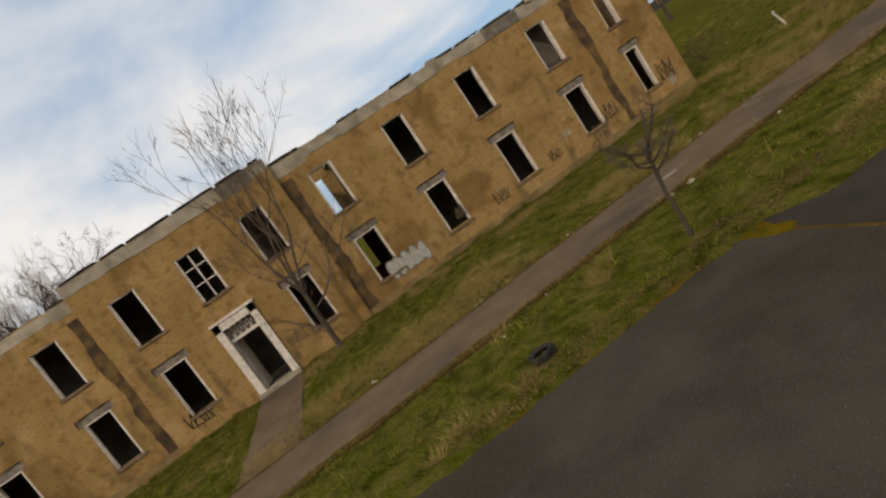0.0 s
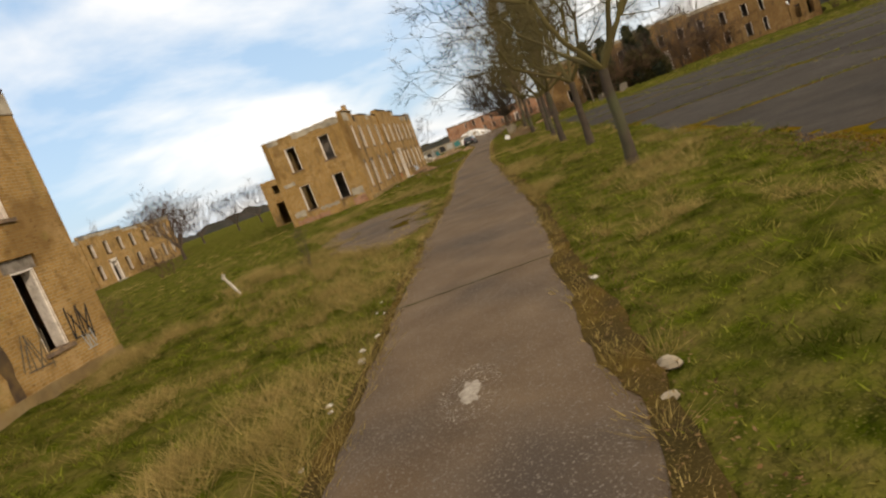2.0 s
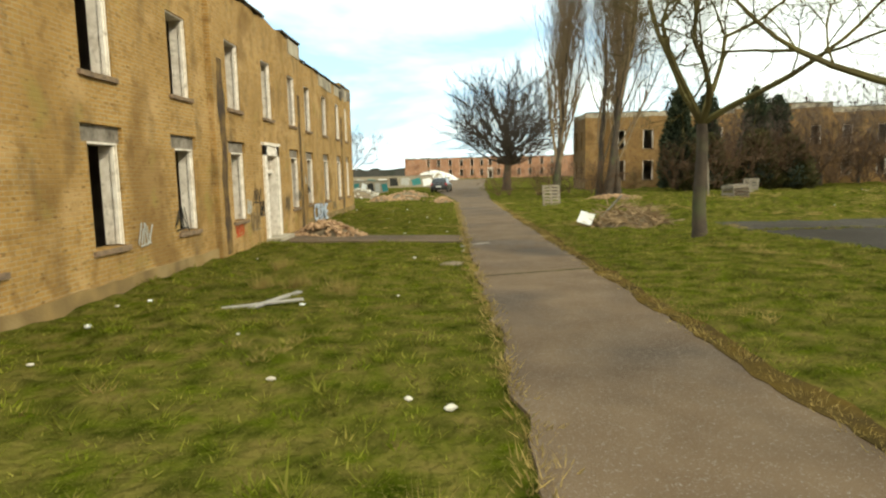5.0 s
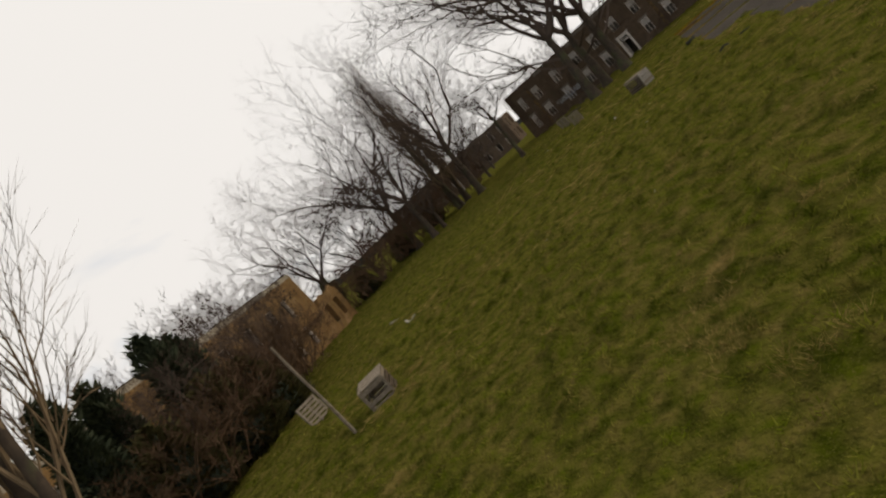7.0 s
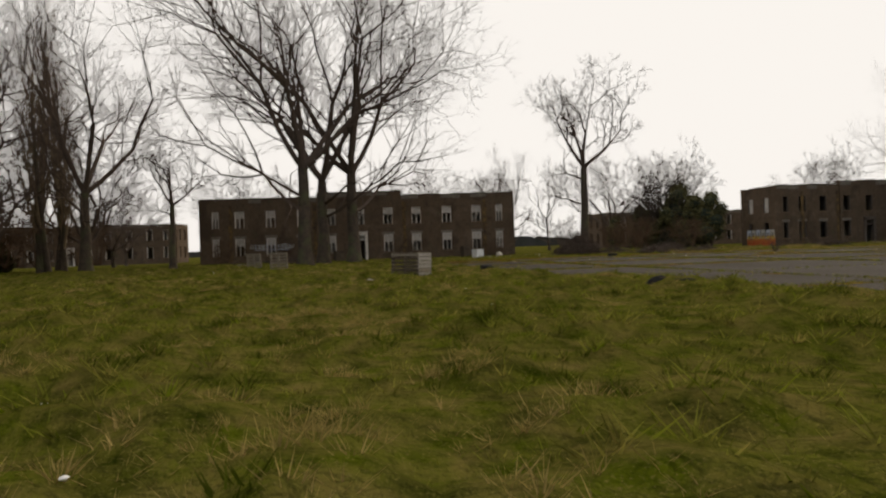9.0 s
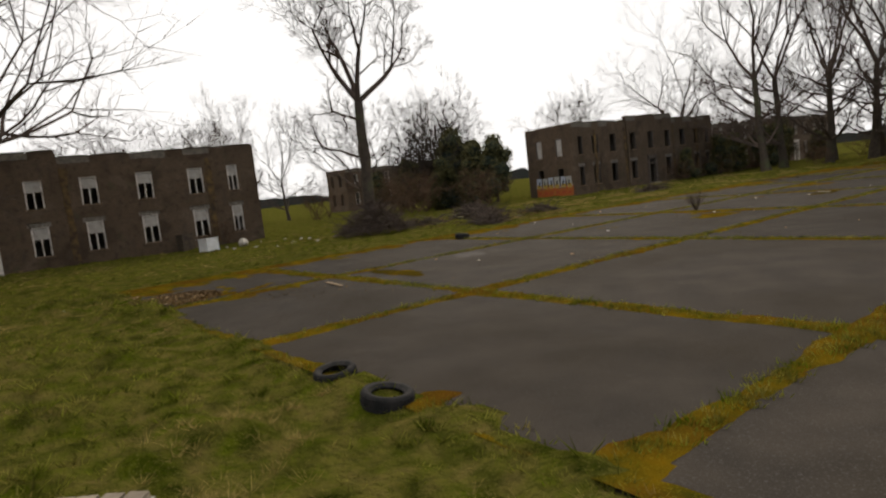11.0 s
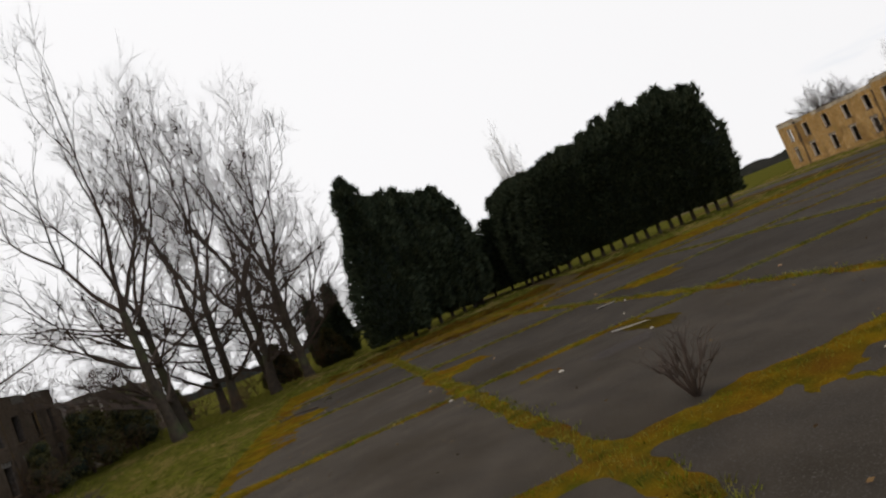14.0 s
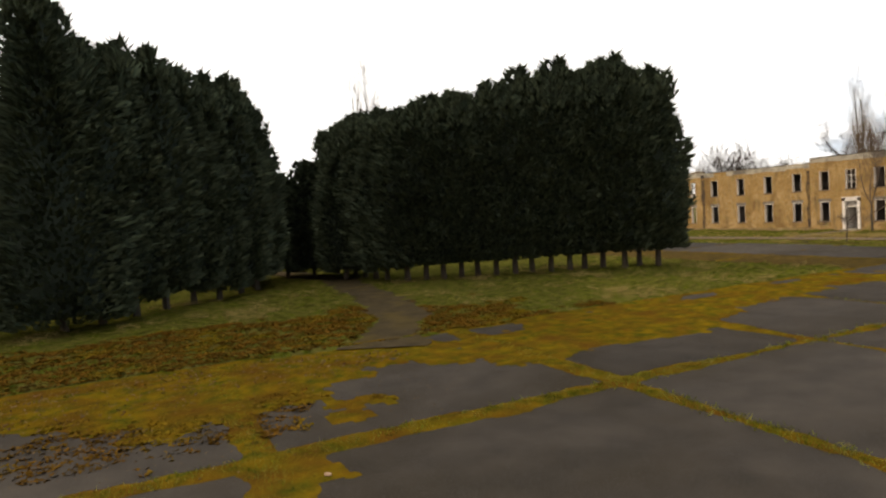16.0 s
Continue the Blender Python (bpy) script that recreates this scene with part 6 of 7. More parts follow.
# ---------------------------------------------------------------- rubble and heaps
def pile(label, x, y, rx, ry, h, n, size, mat, seed, turn=0.0, name="rubble_pile", category="rubble", heap_mat=None, parts=110):
    """A mound of broken pieces: the outer ones single, the rest joined."""
    r = random.Random(seed)
    t = thing(name, label, category, "rubble heaps", pose(x, y, ground_at(x, y) - 0.03, 0, 0, turn))
    mound = Shape()
    m, k = 14, 5
    mound.v.append((0, 0, h * 0.82))
    for i in range(1, k + 1):
        f = i / k
        for j in range(m):
            a = 2 * math.pi * j / m
            w = 1 + 0.2 * noise.noise(Vector((math.cos(a) * 2, math.sin(a) * 2, seed)))
            mound.v.append((rx * f * w * math.cos(a), ry * f * w * math.sin(a), h * 0.82 * (1 - f ** 1.6) - 0.02 * i))
    for j in range(m):
        mound.f.append((0, 1 + j, 1 + (j + 1) % m))
        for i in range(k - 1):
            p, q = 1 + i * m + j, 1 + i * m + (j + 1) % m
            mound.f.append((p, p + m, q + m, q))
    link("mound", mound, heap_mat or SPOIL, t, smooth=True)
    rest = Shape()
    for i in range(n):
        a, f = r.uniform(0, 6.28), math.sqrt(r.random()) * 1.08
        z = h * 0.9 * (1 - f ** 1.6) + size[2] * 0.25 + r.uniform(-0.02, 0.05)
        s = tuple(v * r.uniform(0.55, 1.15) for v in size)
        c = (rx * f * math.cos(a), ry * f * math.sin(a), max(0.04, z))
        if i < parts:
            link("brick" if name == "rubble_pile" else "piece", Shape().rough_box((0, 0, 0), s, r, None, 0.16), mat, t, at=Matrix.Translation(c))
        else:
            rest.rough_box(c, s, r, None, 0.16)
    if n > parts:
        tagged(link("loose_rubble", rest, mat, t), kind="stuff")
    return t


SPOIL = material("rubble_dust", (0.20, 0.155, 0.10), 0.98, (0.12, 0.09, 0.06), 4, 0.5, None, bump=0.8, bump_scale=30)
LEAF = material("dead_leaves", (0.10, 0.055, 0.022), 0.95, (0.17, 0.11, 0.05), 6, 0.5, None, bump=0, island=0.4)
pile("heap of pale broken bricks against the front wall", -7.4, 50.6, 1.45, 0.65, 0.55, 220, (0.21, 0.10, 0.075), RUBBLE, 3, -28)
pile("long low heap of pale broken bricks in the grass", 6.9, 69.2, 2.2, 0.8, 0.42, 300, (0.22, 0.11, 0.08), RUBBLE, 5, 6)
for x, y, rx, ry, h, tn, sd in ((-8.3, 74.6, 1.0, 0.7, 0.5, 30, 6), (-6.6, 75.6, 1.3, 0.6, 0.45, 0, 7), (-4.0, 72.6, 1.2, 0.5, 0.35, 60, 8), (-7.0, 82, 2.0, 0.8, 0.6, 10, 9)):
    pile("scattered heap of broken brick beside the lane", x, y, rx, ry, h, 70, (0.24, 0.13, 0.09), RUBBLE, sd, tn)


DEBRIS = material("brown_debris", (0.21, 0.135, 0.075), 0.95, (0.32, 0.23, 0.13), 5, 0.5, None, bump=0.3)


def brush_heap(label, x, y, rx, ry, h, n, seed, turn=0, thick=0.03, pale=0.3, dark=False, twigs=1, mats=None):
    r = random.Random(seed)
    t = thing("brush_heap", label, "brush heap", "brushwood", pose(x, y, ground_at(x, y) - 0.02, 0, 0, turn))
    mats = mats or ((WEATHERED, TIMBER) if not dark else (BARK, TWIG))
    rest = Shape()
    for i in range(n):
        a, f = r.uniform(0, 6.28), math.sqrt(r.random())
        z = h * (1 - f ** 1.7) * r.uniform(0.35, 1.0) + 0.05
        c = Vector((rx * f * math.cos(a), ry * f * math.sin(a), z))
        d = Vector((r.uniform(-1, 1), r.uniform(-1, 1), r.uniform(-0.35, 0.45))).normalized()
        L = r.uniform(0.35, 1.1) * min(rx, 1.6)
        w = thick * r.uniform(0.4, 1.3)
        pts = [c - d * L / 2, c + Vector((r.uniform(-1, 1), r.uniform(-1, 1), r.uniform(-0.5, 1))) * 0.07 * L, c + d * L / 2]
        pts = [Vector((p.x, p.y, max(0.03, p.z))) for p in pts]
        if i < 60:
            s = Shape().tube(pts, [w, w * 0.85, w * 0.5], 5)
            link("branch", s, mats[0 if r.random() < pale else 1], t)
        else:
            rest.tube(pts, [w * 0.7, w * 0.5, w * 0.2], 3)
            for j in range(twigs):
                e = pts[2] + Vector((r.uniform(-1, 1), r.uniform(-1, 1), r.uniform(-0.3, 1))) * L * 0.45
                rest.tube([pts[1], pts[1].lerp(e, 0.5) + Vector((0, 0, 0.05)), e], [w * 0.4, w * 0.3, w * 0.1], 3)
    if n > 60:
        tagged(link("loose_brush", rest, mats[1], t), kind="stuff")
    return t


brush_heap("sprawling heap of pale broken timber and branches", 3.2, 51.5, 1.45, 1.0, 0.95, 300, 31, 10, 0.025, 0.25, twigs=0, mats=(OLD_PLANK, DEBRIS))
pile("earth and rubble under the broken timber", 3.2, 51.5, 1.6, 1.1, 0.62, 110, (0.26, 0.13, 0.07), DEBRIS, 12, 10)
brush_heap("great dark tangled heap of cut branches", 71.6, 38.4, 2.3, 1.7, 2.0, 420, 33, 20, 0.035, 0.2, True, 3)
brush_heap("low spread of cut branches at the grass edge", 75.2, 36.5, 2.6, 1.3, 0.7, 200, 34, -20, 0.035, 0.4, True, 2)
brush_heap("grey fallen branches lying in the grass", 67.0, 33.2, 3.2, 0.9, 0.5, 130, 35, -35, 0.03, 0.5, True, 2)
for x, y, rx, ry, h, n, sd, tn in ((66.2, 34.0, 1.6, 0.7, 0.4, 70, 41, -30), (70.8, 30.4, 2.4, 0.9, 0.55, 110, 42, -35), (74.6, 27.4, 2.2, 1.1, 0.7, 120, 43, 20), (78.4, 25.2, 2.4, 1.2, 0.8, 130, 44, -20), (72.0, 34.6, 1.8, 0.8, 0.5, 80, 45, 40), (68.4, 27.4, 1.6, 0.6, 0.35, 60, 46, 10)):
    brush_heap("fallen branches strewn over rough grass", x, y, rx, ry, h, n, sd, tn, 0.035, 0.4, True, 2)
r12 = random.Random(31)
for x, y, L, rz, w in ((68.6, 31.9, 5.6, -32, 0.10), (72.6, 31.2, 3.8, -20, 0.12), (76.0, 28.6, 3.2, 25, 0.11), (66.4, 31.2, 2.4, -55, 0.07)):
    lg = thing("log", "bare fallen log lying in rough grass", "log", "fallen logs", pose(x, y, ground_at(x, y) + w * 0.7, 0, 1.5, rz))
    link("stem", Shape().tube([(-L / 2 + L * k / 6, 0.10 * r12.uniform(-1, 1), 0.05 * r12.uniform(-1, 1)) for k in range(7)], [w * (1.0 - 0.09 * k) for k in range(7)], 8), BARK, lg, smooth=True)
    for k in range(2):
        p = Vector((-L / 6 + k * L / 3, 0, 0))
        link("limb", Shape().tube([p, p + Vector((0.5, 0.3 * (1 - 2 * k), 0.15)), p + Vector((1.1, 0.75 * (1 - 2 * k), 0.3))], [w * 0.4, w * 0.3, w * 0.12], 6), BARK, lg, smooth=True)
brush_heap("low tangle of dead branches before the building", 79.0, 64.5, 2.0, 1.0, 0.6, 130, 36, 60, 0.03, 0.4, True, 2)
brush_heap("low tangle of dead branches beside the concrete", 70.5, 12, 1.8, 0.8, 0.5, 110, 37, 80, 0.03, 0.4, True, 2)
for x, y, L, rz, w in ((67.4, 33.6, 5.2, 152, 0.09), (66.2, 34.6, 2.6, 60, 0.06), (69.4, 31.4, 3.4, 140, 0.06), (65.4, 33.6, 1.7, 95, 0.05), (71.5, 66.2, 3.2, 40, 0.10), (61.7, 10.5, 2.0, 30, 0.04), (60.4, 9.2, 1.5, 80, 0.03)):
    lg = thing("log", "grey fallen bough with snapped side branches", "log", "fallen boughs", pose(x, y, ground_at(x, y) + w * 0.8, 0, 0, rz))
    link("bough", Shape().tube([(-L / 2, 0, 0), (-L / 4, 0.12, 0.05), (0, 0, 0.12), (L / 4, -0.1, 0.08), (L / 2, 0.1, 0.02)], [w, w * 0.9, w * 0.75, w * 0.55, w * 0.25], 8), BARK, lg, smooth=True)
    for f, a in ((-0.2, 0.9), (0.15, -0.8), (0.35, 0.7)):
        link("side_branch", Shape().tube([(L * f, 0, 0.06), (L * f + 0.25, a * 0.4, 0.25), (L * f + 0.6, a * 0.8, 0.3)], [w * 0.4, w * 0.3, w * 0.1], 5), BARK, lg)
board = thing("sheet_board", "square white sheet board leaning on the timber heap", "board", "", pose(1.62, 51.15, 0.33, 60, 16, -24))
link("sheet", Shape().rough_box((0, 0, 0), (0.50, 0.44, 0.03), rng, Matrix.Identity(3), 0.02), WHITE, board)
batten = thing("batten", "pale timber batten sticking out of the heap", "batten", "", pose(2.5, 51.2, 0.7, 30, 35, 0))
link("shaft", Shape().box(-0.03, -0.02, -0.6, 0.03, 0.02, 0.6), WEATHERED, batten)

# leaf and stick litter on the concrete
def litter(label, x, y, rx, ry, n, seed, mat, size=0.07):
    rg = np.random.default_rng(seed)
    a, f = rg.uniform(0, 6.28, n), np.sqrt(rg.random(n))
    c = np.stack([x + rx * f * np.cos(a), y + ry * f * np.sin(a), 0.012 + 0.06 * rg.random(n) * (1 - f)], 1)
    for i in range(n):
        c[i, 2] += max(0.0, ground_at(c[i, 0], c[i, 1])) + 0.02
    u, v = rg.normal(size=(n, 3)) * [1, 1, 0.35], rg.normal(size=(n, 3)) * [1, 1, 0.35]
    u *= (size * rg.uniform(0.5, 1.3, n) / np.linalg.norm(u, axis=1))[:, None]
    v *= (size * 0.5 * rg.uniform(0.5, 1.3, n) / np.linalg.norm(v, axis=1))[:, None]
    vs = np.stack([c - u, c + v, c + u, c - v], 1).reshape(-1, 3)
    return tagged(new("litter", raw_mesh("litter", vs, np.arange(4 * n).reshape(-1, 4), mat)), label, "litter", kind="stuff")


litter("brown leaf litter and chips drifted on the concrete", 58.3, 53.4, 1.5, 1.3, 1500, 1, LEAF)
litter("pale wood chips among the leaf litter", 58.4, 53.6, 1.3, 1.1, 160, 2, FRESH_TIMBER, 0.06)
litter("fallen brown leaves along the concrete's edge", 5.95, -13.0, 0.45, 5.0, 3600, 3, LEAF, 0.026)
litter("fallen brown leaves along the concrete's edge", 6.3, -4.0, 0.5, 5.0, 3200, 4, LEAF, 0.026)
litter("fallen brown leaves beside the lane", road_x(-8) + 1.55, -8, 0.35, 9, 1500, 5, LEAF, 0.022)
litter("fallen brown leaves beside the lane", road_x(-8) - 1.5, -8, 0.35, 9, 1200, 6, LEAF, 0.022)
litter("fallen brown leaves beside the lane", road_x(44) + 1.6, 44, 0.4, 9, 1200, 7, LEAF, 0.022)
litter("brown leaf debris on the mossy rim", 52, -1, 8, 2.0, 1500, 8, LEAF, 0.06)
litter("loose brown debris on the parade ground", 54, 30, 8, 22, 420, 9, LEAF, 0.04)
litter("dead leaves and broken twigs on the rough ground", 71, 31, 6.5, 5.5, 4200, 34, LEAF, 0.06)

litter("dead stalks and leaf scraps on the moss", 55.2, 50.6, 2.4, 1.6, 500, 31, LEAF, 0.028)
litter("dead stalks and leaf scraps on the moss", 49.5, 3.0, 5.0, 3.0, 500, 32, LEAF, 0.028)
litter("dead stalks and leaf scraps on the moss", 61.5, 30, 1.8, 16, 500, 33, LEAF, 0.028)

# stones, single
def stone(x, y, s, label, group, seed, mat=None, flat=0.55):
    r = random.Random(seed)
    st = Shape()
    for i in range(5):
        f = i / 4
        for j in range(8):
            a = j * math.pi / 4
            k = math.sin(math.pi * (0.12 + 0.76 * f)) * (0.85 + 0.3 * r.random())
            st.v.append((s * k * math.cos(a), s * 0.75 * k * math.sin(a), s * flat * (f * 1.5 - 0.25)))
        if i:
            for j in range(8):
                q = 8 * i
                st.f.append((q - 8 + j, q - 8 + (j + 1) % 8, q + (j + 1) % 8, q + j))
    st.f.append(tuple(32 + j for j in range(8)))
    ob = link("stone", st, mat or STONE, at=pose(x, y, ground_at(x, y), 0, 0, r.uniform(0, 360)))
    return tagged(ob, label, "stone", group)


SPALL = material("broken_stone", (0.33, 0.27, 0.19), 0.95, (0.2, 0.16, 0.11), 6, 0.5, None, bump=0.4)
r9 = random.Random(9)
for k in range(46):
    y = r9.uniform(-19, 2)
    sd = -1 if k % 5 else 1
    stone(road_x(y) + sd * (1.28 + abs(r9.gauss(0, 0.28))), y, r9.uniform(0.022, 0.06), "pale chip of stone lying at the lane's edge", "lane-edge stones", k)
stone(2.33, -9.8, 0.12, "large pale stone at the lane's edge", "lane-edge stones", 60, SPALL)
stone(2.2, -10.3, 0.085, "pale flat stone at the lane's edge", "lane-edge stones", 62, SPALL)
stone(road_x(-7.0) - 1.45, -7.2, 0.09, "large pale stone at the lane's edge", "lane-edge stones", 61)
for k in range(30):
    x, y = r9.uniform(-8.6, -2.6), r9.uniform(33, 66)
    stone(x, y, r9.uniform(0.025, 0.07), "pale scrap of rubble in the grass", "meadow scraps", 100 + k, WHITE if k % 4 == 0 else STONE)
for k in range(18):
    x, y = r9.uniform(12, 62), r9.uniform(56, 68)
    stone(x, y, r9.uniform(0.018, 0.04), "pale scrap of litter in the meadow", "meadow scraps", 200 + k, WHITE)
for k in range(30):
    x, y = r9.uniform(46, 62), r9.uniform(2, 52)
    stone(x, y, r9.uniform(0.03, 0.08), "small stone on the parade ground", "parade-ground stones", 300 + k, RUBBLE if k % 3 else STONE)
stone(54.2, 38.2, 0.07, "white broken lump on the parade ground", "parade-ground stones", 401, WHITE, 0.3)
stone(81.0, 43.2, 0.45, "large pale sack-like lump by the grass", "white lumps", 402, STONE, 0.9)
for k in range(14):
    stone(r9.uniform(72, 82), r9.uniform(39, 46), r9.uniform(0.06, 0.14), "pale rubble lump in the rough grass", "white lumps", 410 + k, STONE)

# marks on the lane: spilt lime and old cracks
def blot(name, label, x, y, rx, ry, seed, mat, z=0.016, category="stain"):
    s = Shape()
    s.v.append((0, 0, 0.004))
    n = 36
    for i in (0.5, 1.0):
        for j in range(n):
            a = 2 * math.pi * j / n
            k = i * (1 + 0.6 * noise.noise(Vector((math.cos(a) * 1.6, math.sin(a) * 1.6, seed))) + 0.4 * noise.noise(Vector((math.cos(a) * 5, math.sin(a) * 5, seed + 3))))
            s.v.append((rx * k * math.cos(a), ry * k * math.sin(a), 0.004 if i < 1 else -0.001))
    for j in range(n):
        s.f.append((0, 1 + j, 1 + (j + 1) % n))
        s.f.append((1 + j, 1 + n + j, 1 + n + (j + 1) % n, 1 + (j + 1) % n))
    return tagged(link(name, s, mat, at=pose(x, y, z)), label, category, kind="stuff")


DUST = material("spilt_lime", (0.36, 0.31, 0.25), 0.98, (0.17, 0.135, 0.10), 12, 0.55, None, bump=0.4)
GRIT = material("pale_grit", (0.22, 0.18, 0.14), 0.98, (0.09, 0.07, 0.055), 7, 0.55, None, bump=0.6)
CHIPS = material("worn_chippings", (0.135, 0.105, 0.08), 0.98, (0.085, 0.064, 0.046), 5, 0.5, None, bump=0.8, bump_scale=60)
WET = material("dark_damp_tarmac", (0.026, 0.021, 0.018), 0.7, (0.04, 0.03, 0.025), 3, 0.5, None, bump=0.4)
blot("stain", "white spilt lime on the tarmac", 0.72, -9.2, 0.10, 0.24, 1, DUST)
litter("pale crushed grit spread on the tarmac", -1.2, 46.2, 1.0, 1.6, 1500, 21, CHIPS, 0.014)
litter("white lime crumbs on the tarmac", 0.72, -9.2, 0.30, 0.62, 900, 22, DUST, 0.010)
litter("loose stone chips on the tarmac", 0.55, -3.0, 1.1, 12, 1500, 23, GRIT, 0.009)
blot("stain", "pale worn chippings across the tarmac", -1.4, 46.7, 0.95, 0.8, 31, CHIPS)
blot("bare_patch", "bare trodden soil patch in the grass", -2.98, 43.1, 0.26, 0.32, 14, SPOIL, hill(-2.98, 43.1) + 0.012, "bare patch")
CRACK = material("mossy_crack", (0.038, 0.040, 0.012), 0.98, (0.020, 0.018, 0.010), 3.0, 0.5, (0.07, 0.06, 0.015), 1.2, 0.4, 1.0, 50, gloss=0.0)


def dark_seam(pts, w, label, z=0.0135):
    s = Shape()
    for i, (x, y) in enumerate(pts):
        k = w * (0.6 + 0.6 * r9.random())
        s.v += [(x, y - k, z), (x, y, z + 0.006), (x, y + k, z)]
        if i:
            q = 3 * i
            s.f += [(q - 3, q - 2, q + 1, q), (q - 2, q - 1, q + 2, q + 1)]
    return tagged(link("crack", s, CRACK, smooth=True), label, "crack", kind="stuff")


dark_seam([(road_x(-5.2) - 1.3 + 0.13 * k, -5.2 + 0.012 * k + 0.05 * noise.noise(Vector((k * 0.7, 0, 0)))) for k in range(21)], 0.030, "moss-filled crack across the tarmac lane")
dark_seam([(road_x(24.0) - 1.3 + 0.13 * k, 24.0 + 0.05 * noise.noise(Vector((k * 0.7, 4, 0)))) for k in range(21)], 0.04, "moss-filled crack across the tarmac lane")
dark_seam([(road_x(62.0) - 1.3 + 0.13 * k, 62.0 + 0.05 * noise.noise(Vector((k * 0.7, 8, 0)))) for k in range(21)], 0.04, "moss-filled crack across the tarmac lane")
# small bare shrub on the parade ground
shrub = thing("shrub", "small leafless shrub growing from a concrete joint", "shrub", "", at_scale(54.9, 30.9, 1.0))
sh = Shape()
r5 = random.Random(5)
for k in range(26):
    a, b = r5.uniform(0, 6.28), r5.uniform(0.2, 0.9)
    e = Vector((math.cos(a) * b * 0.6, math.sin(a) * b * 0.6, 0.4 + 0.5 * r5.random()))
    sh.tube([(0, 0, -0.05), e * 0.5 + Vector((r5.uniform(-0.05, 0.05), 0, 0.03)), e], [0.012, 0.008, 0.003], 4)
    for j in range(4):
        sh.tube([e * 0.6, e * 0.8 + Vector((r5.uniform(-0.1, 0.1), r5.uniform(-0.1, 0.1), 0.08)), e + Vector((r5.uniform(-0.2, 0.2), r5.uniform(-0.2, 0.2), 0.1))], [0.006, 0.004, 0.002], 3)
link("tangle", sh, TWIG, shrub)

# evergreen bushes in the far hedgerow
green_bush = conifer("dark rounded evergreen bush", 150, 5.0, 2.3, at_scale(88.5, 19.5, 0.8), 0.0, 2600, "evergreen bushes", 0.15, leaf=IVY)
for x, y, s in ((61, 94.5, 0.7), (73.5, 94.0, 0.8), (84, 92.5, 0.8), (52, 95.5, 0.7), (17.8, 82.6, 0.95), (21.8, 82.8, 1.0), (24.6, 82.6, 0.9), (60, -30, 0.8), (66, -33, 0.9)):
    c = copy_thing(green_bush, Matrix.Identity(4)); c.matrix_basis = at_scale(x, y, s, x * 37)

def ivy_tree(label, seed, h, w, x, y, group="hedgerow evergreens"):
    """Uneven evergreen crown of several leafy lobes on a short stem."""
    r, g = random.Random(seed), np.random.default_rng(seed)
    t = tagged(new("evergreen_tree"), label, "tree", group)
    t.matrix_basis = at_scale(x, y)
    link("trunk", Shape().tube([(0, 0, -0.2), (0.05, 0, h * 0.3), (0, 0.05, h * 0.7)], [0.22, 0.17, 0.06], 7), BARK, t)
    vs, fs, core, k0 = [], [], Shape(), 0
    for k in range(11):
        f = (k + 0.5) / 11
        an, rr = k * 2.4 + r.uniform(-0.5, 0.5), w * 0.62 * (1 - f ** 2 * 0.8) * r.uniform(0.3, 1.0)
        c = np.array((rr * math.cos(an), rr * math.sin(an), h * (0.14 + 0.74 * f)))
        size = np.array((w * 0.46, w * 0.46, h * 0.17)) * r.uniform(0.75, 1.2) * (1.15 - 0.55 * f)
        n = 330
        d = g.normal(size=(n, 3)); d /= np.linalg.norm(d, axis=1)[:, None]
        p = c + d * size * (0.72 + 0.42 * g.random(n))[:, None]
        u, v = g.normal(size=(n, 3)), g.normal(size=(n, 3))
        u *= (0.20 * g.uniform(0.6, 1.3, n) / np.linalg.norm(u, axis=1))[:, None]
        v *= (0.13 * g.uniform(0.6, 1.3, n) / np.linalg.norm(v, axis=1))[:, None]
        vs.append(np.stack([p - u, p + v, p + u, p - v], 1).reshape(-1, 3))
        # dark shell inside each lobe, painted as the shade between its leaves
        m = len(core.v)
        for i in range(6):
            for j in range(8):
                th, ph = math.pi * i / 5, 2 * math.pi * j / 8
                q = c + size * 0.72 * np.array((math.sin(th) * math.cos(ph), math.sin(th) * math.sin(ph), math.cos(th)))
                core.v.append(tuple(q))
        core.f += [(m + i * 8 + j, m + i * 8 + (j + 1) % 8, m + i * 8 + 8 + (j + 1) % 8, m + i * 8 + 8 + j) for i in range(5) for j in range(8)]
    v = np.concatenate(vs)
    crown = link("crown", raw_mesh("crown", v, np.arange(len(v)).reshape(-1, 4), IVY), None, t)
    link("inner_crown", core, CROWN_SHADE, crown)
    return t


ever = [ivy_tree("dark evergreen tree with an uneven ivy-like crown", 500, 9.0, 3.4, 95.0, 13.5),
        ivy_tree("dark evergreen tree with an uneven ivy-like crown", 501, 7.2, 3.0, 91.0, 13.8)]
for k, (x, y, s) in enumerate(((88.6, 13.0, 0.82), (98.5, 17.0, 0.85), (93.0, 16.5, 0.62), (88.0, 17.5, 0.5), (90.5, 19.5, 0.42), (101.0, 20.0, 0.7), (78.6, -13.0, 0.55), (79.0, -17.5, 0.7), (78.4, -22.5, 0.62), (79.5, -27.5, 0.8), (80.5, -32.0, 0.72), (77.5, -36.0, 0.6),
                               (61.5, 99.0, 0.6), (88.5, 95.0, 0.7), (78.8, -6.5, 0.40))):
    c = copy_thing(ever[k % 2], Matrix.Identity(4))
    c.matrix_basis = at_scale(x, y, s, 67 * k)

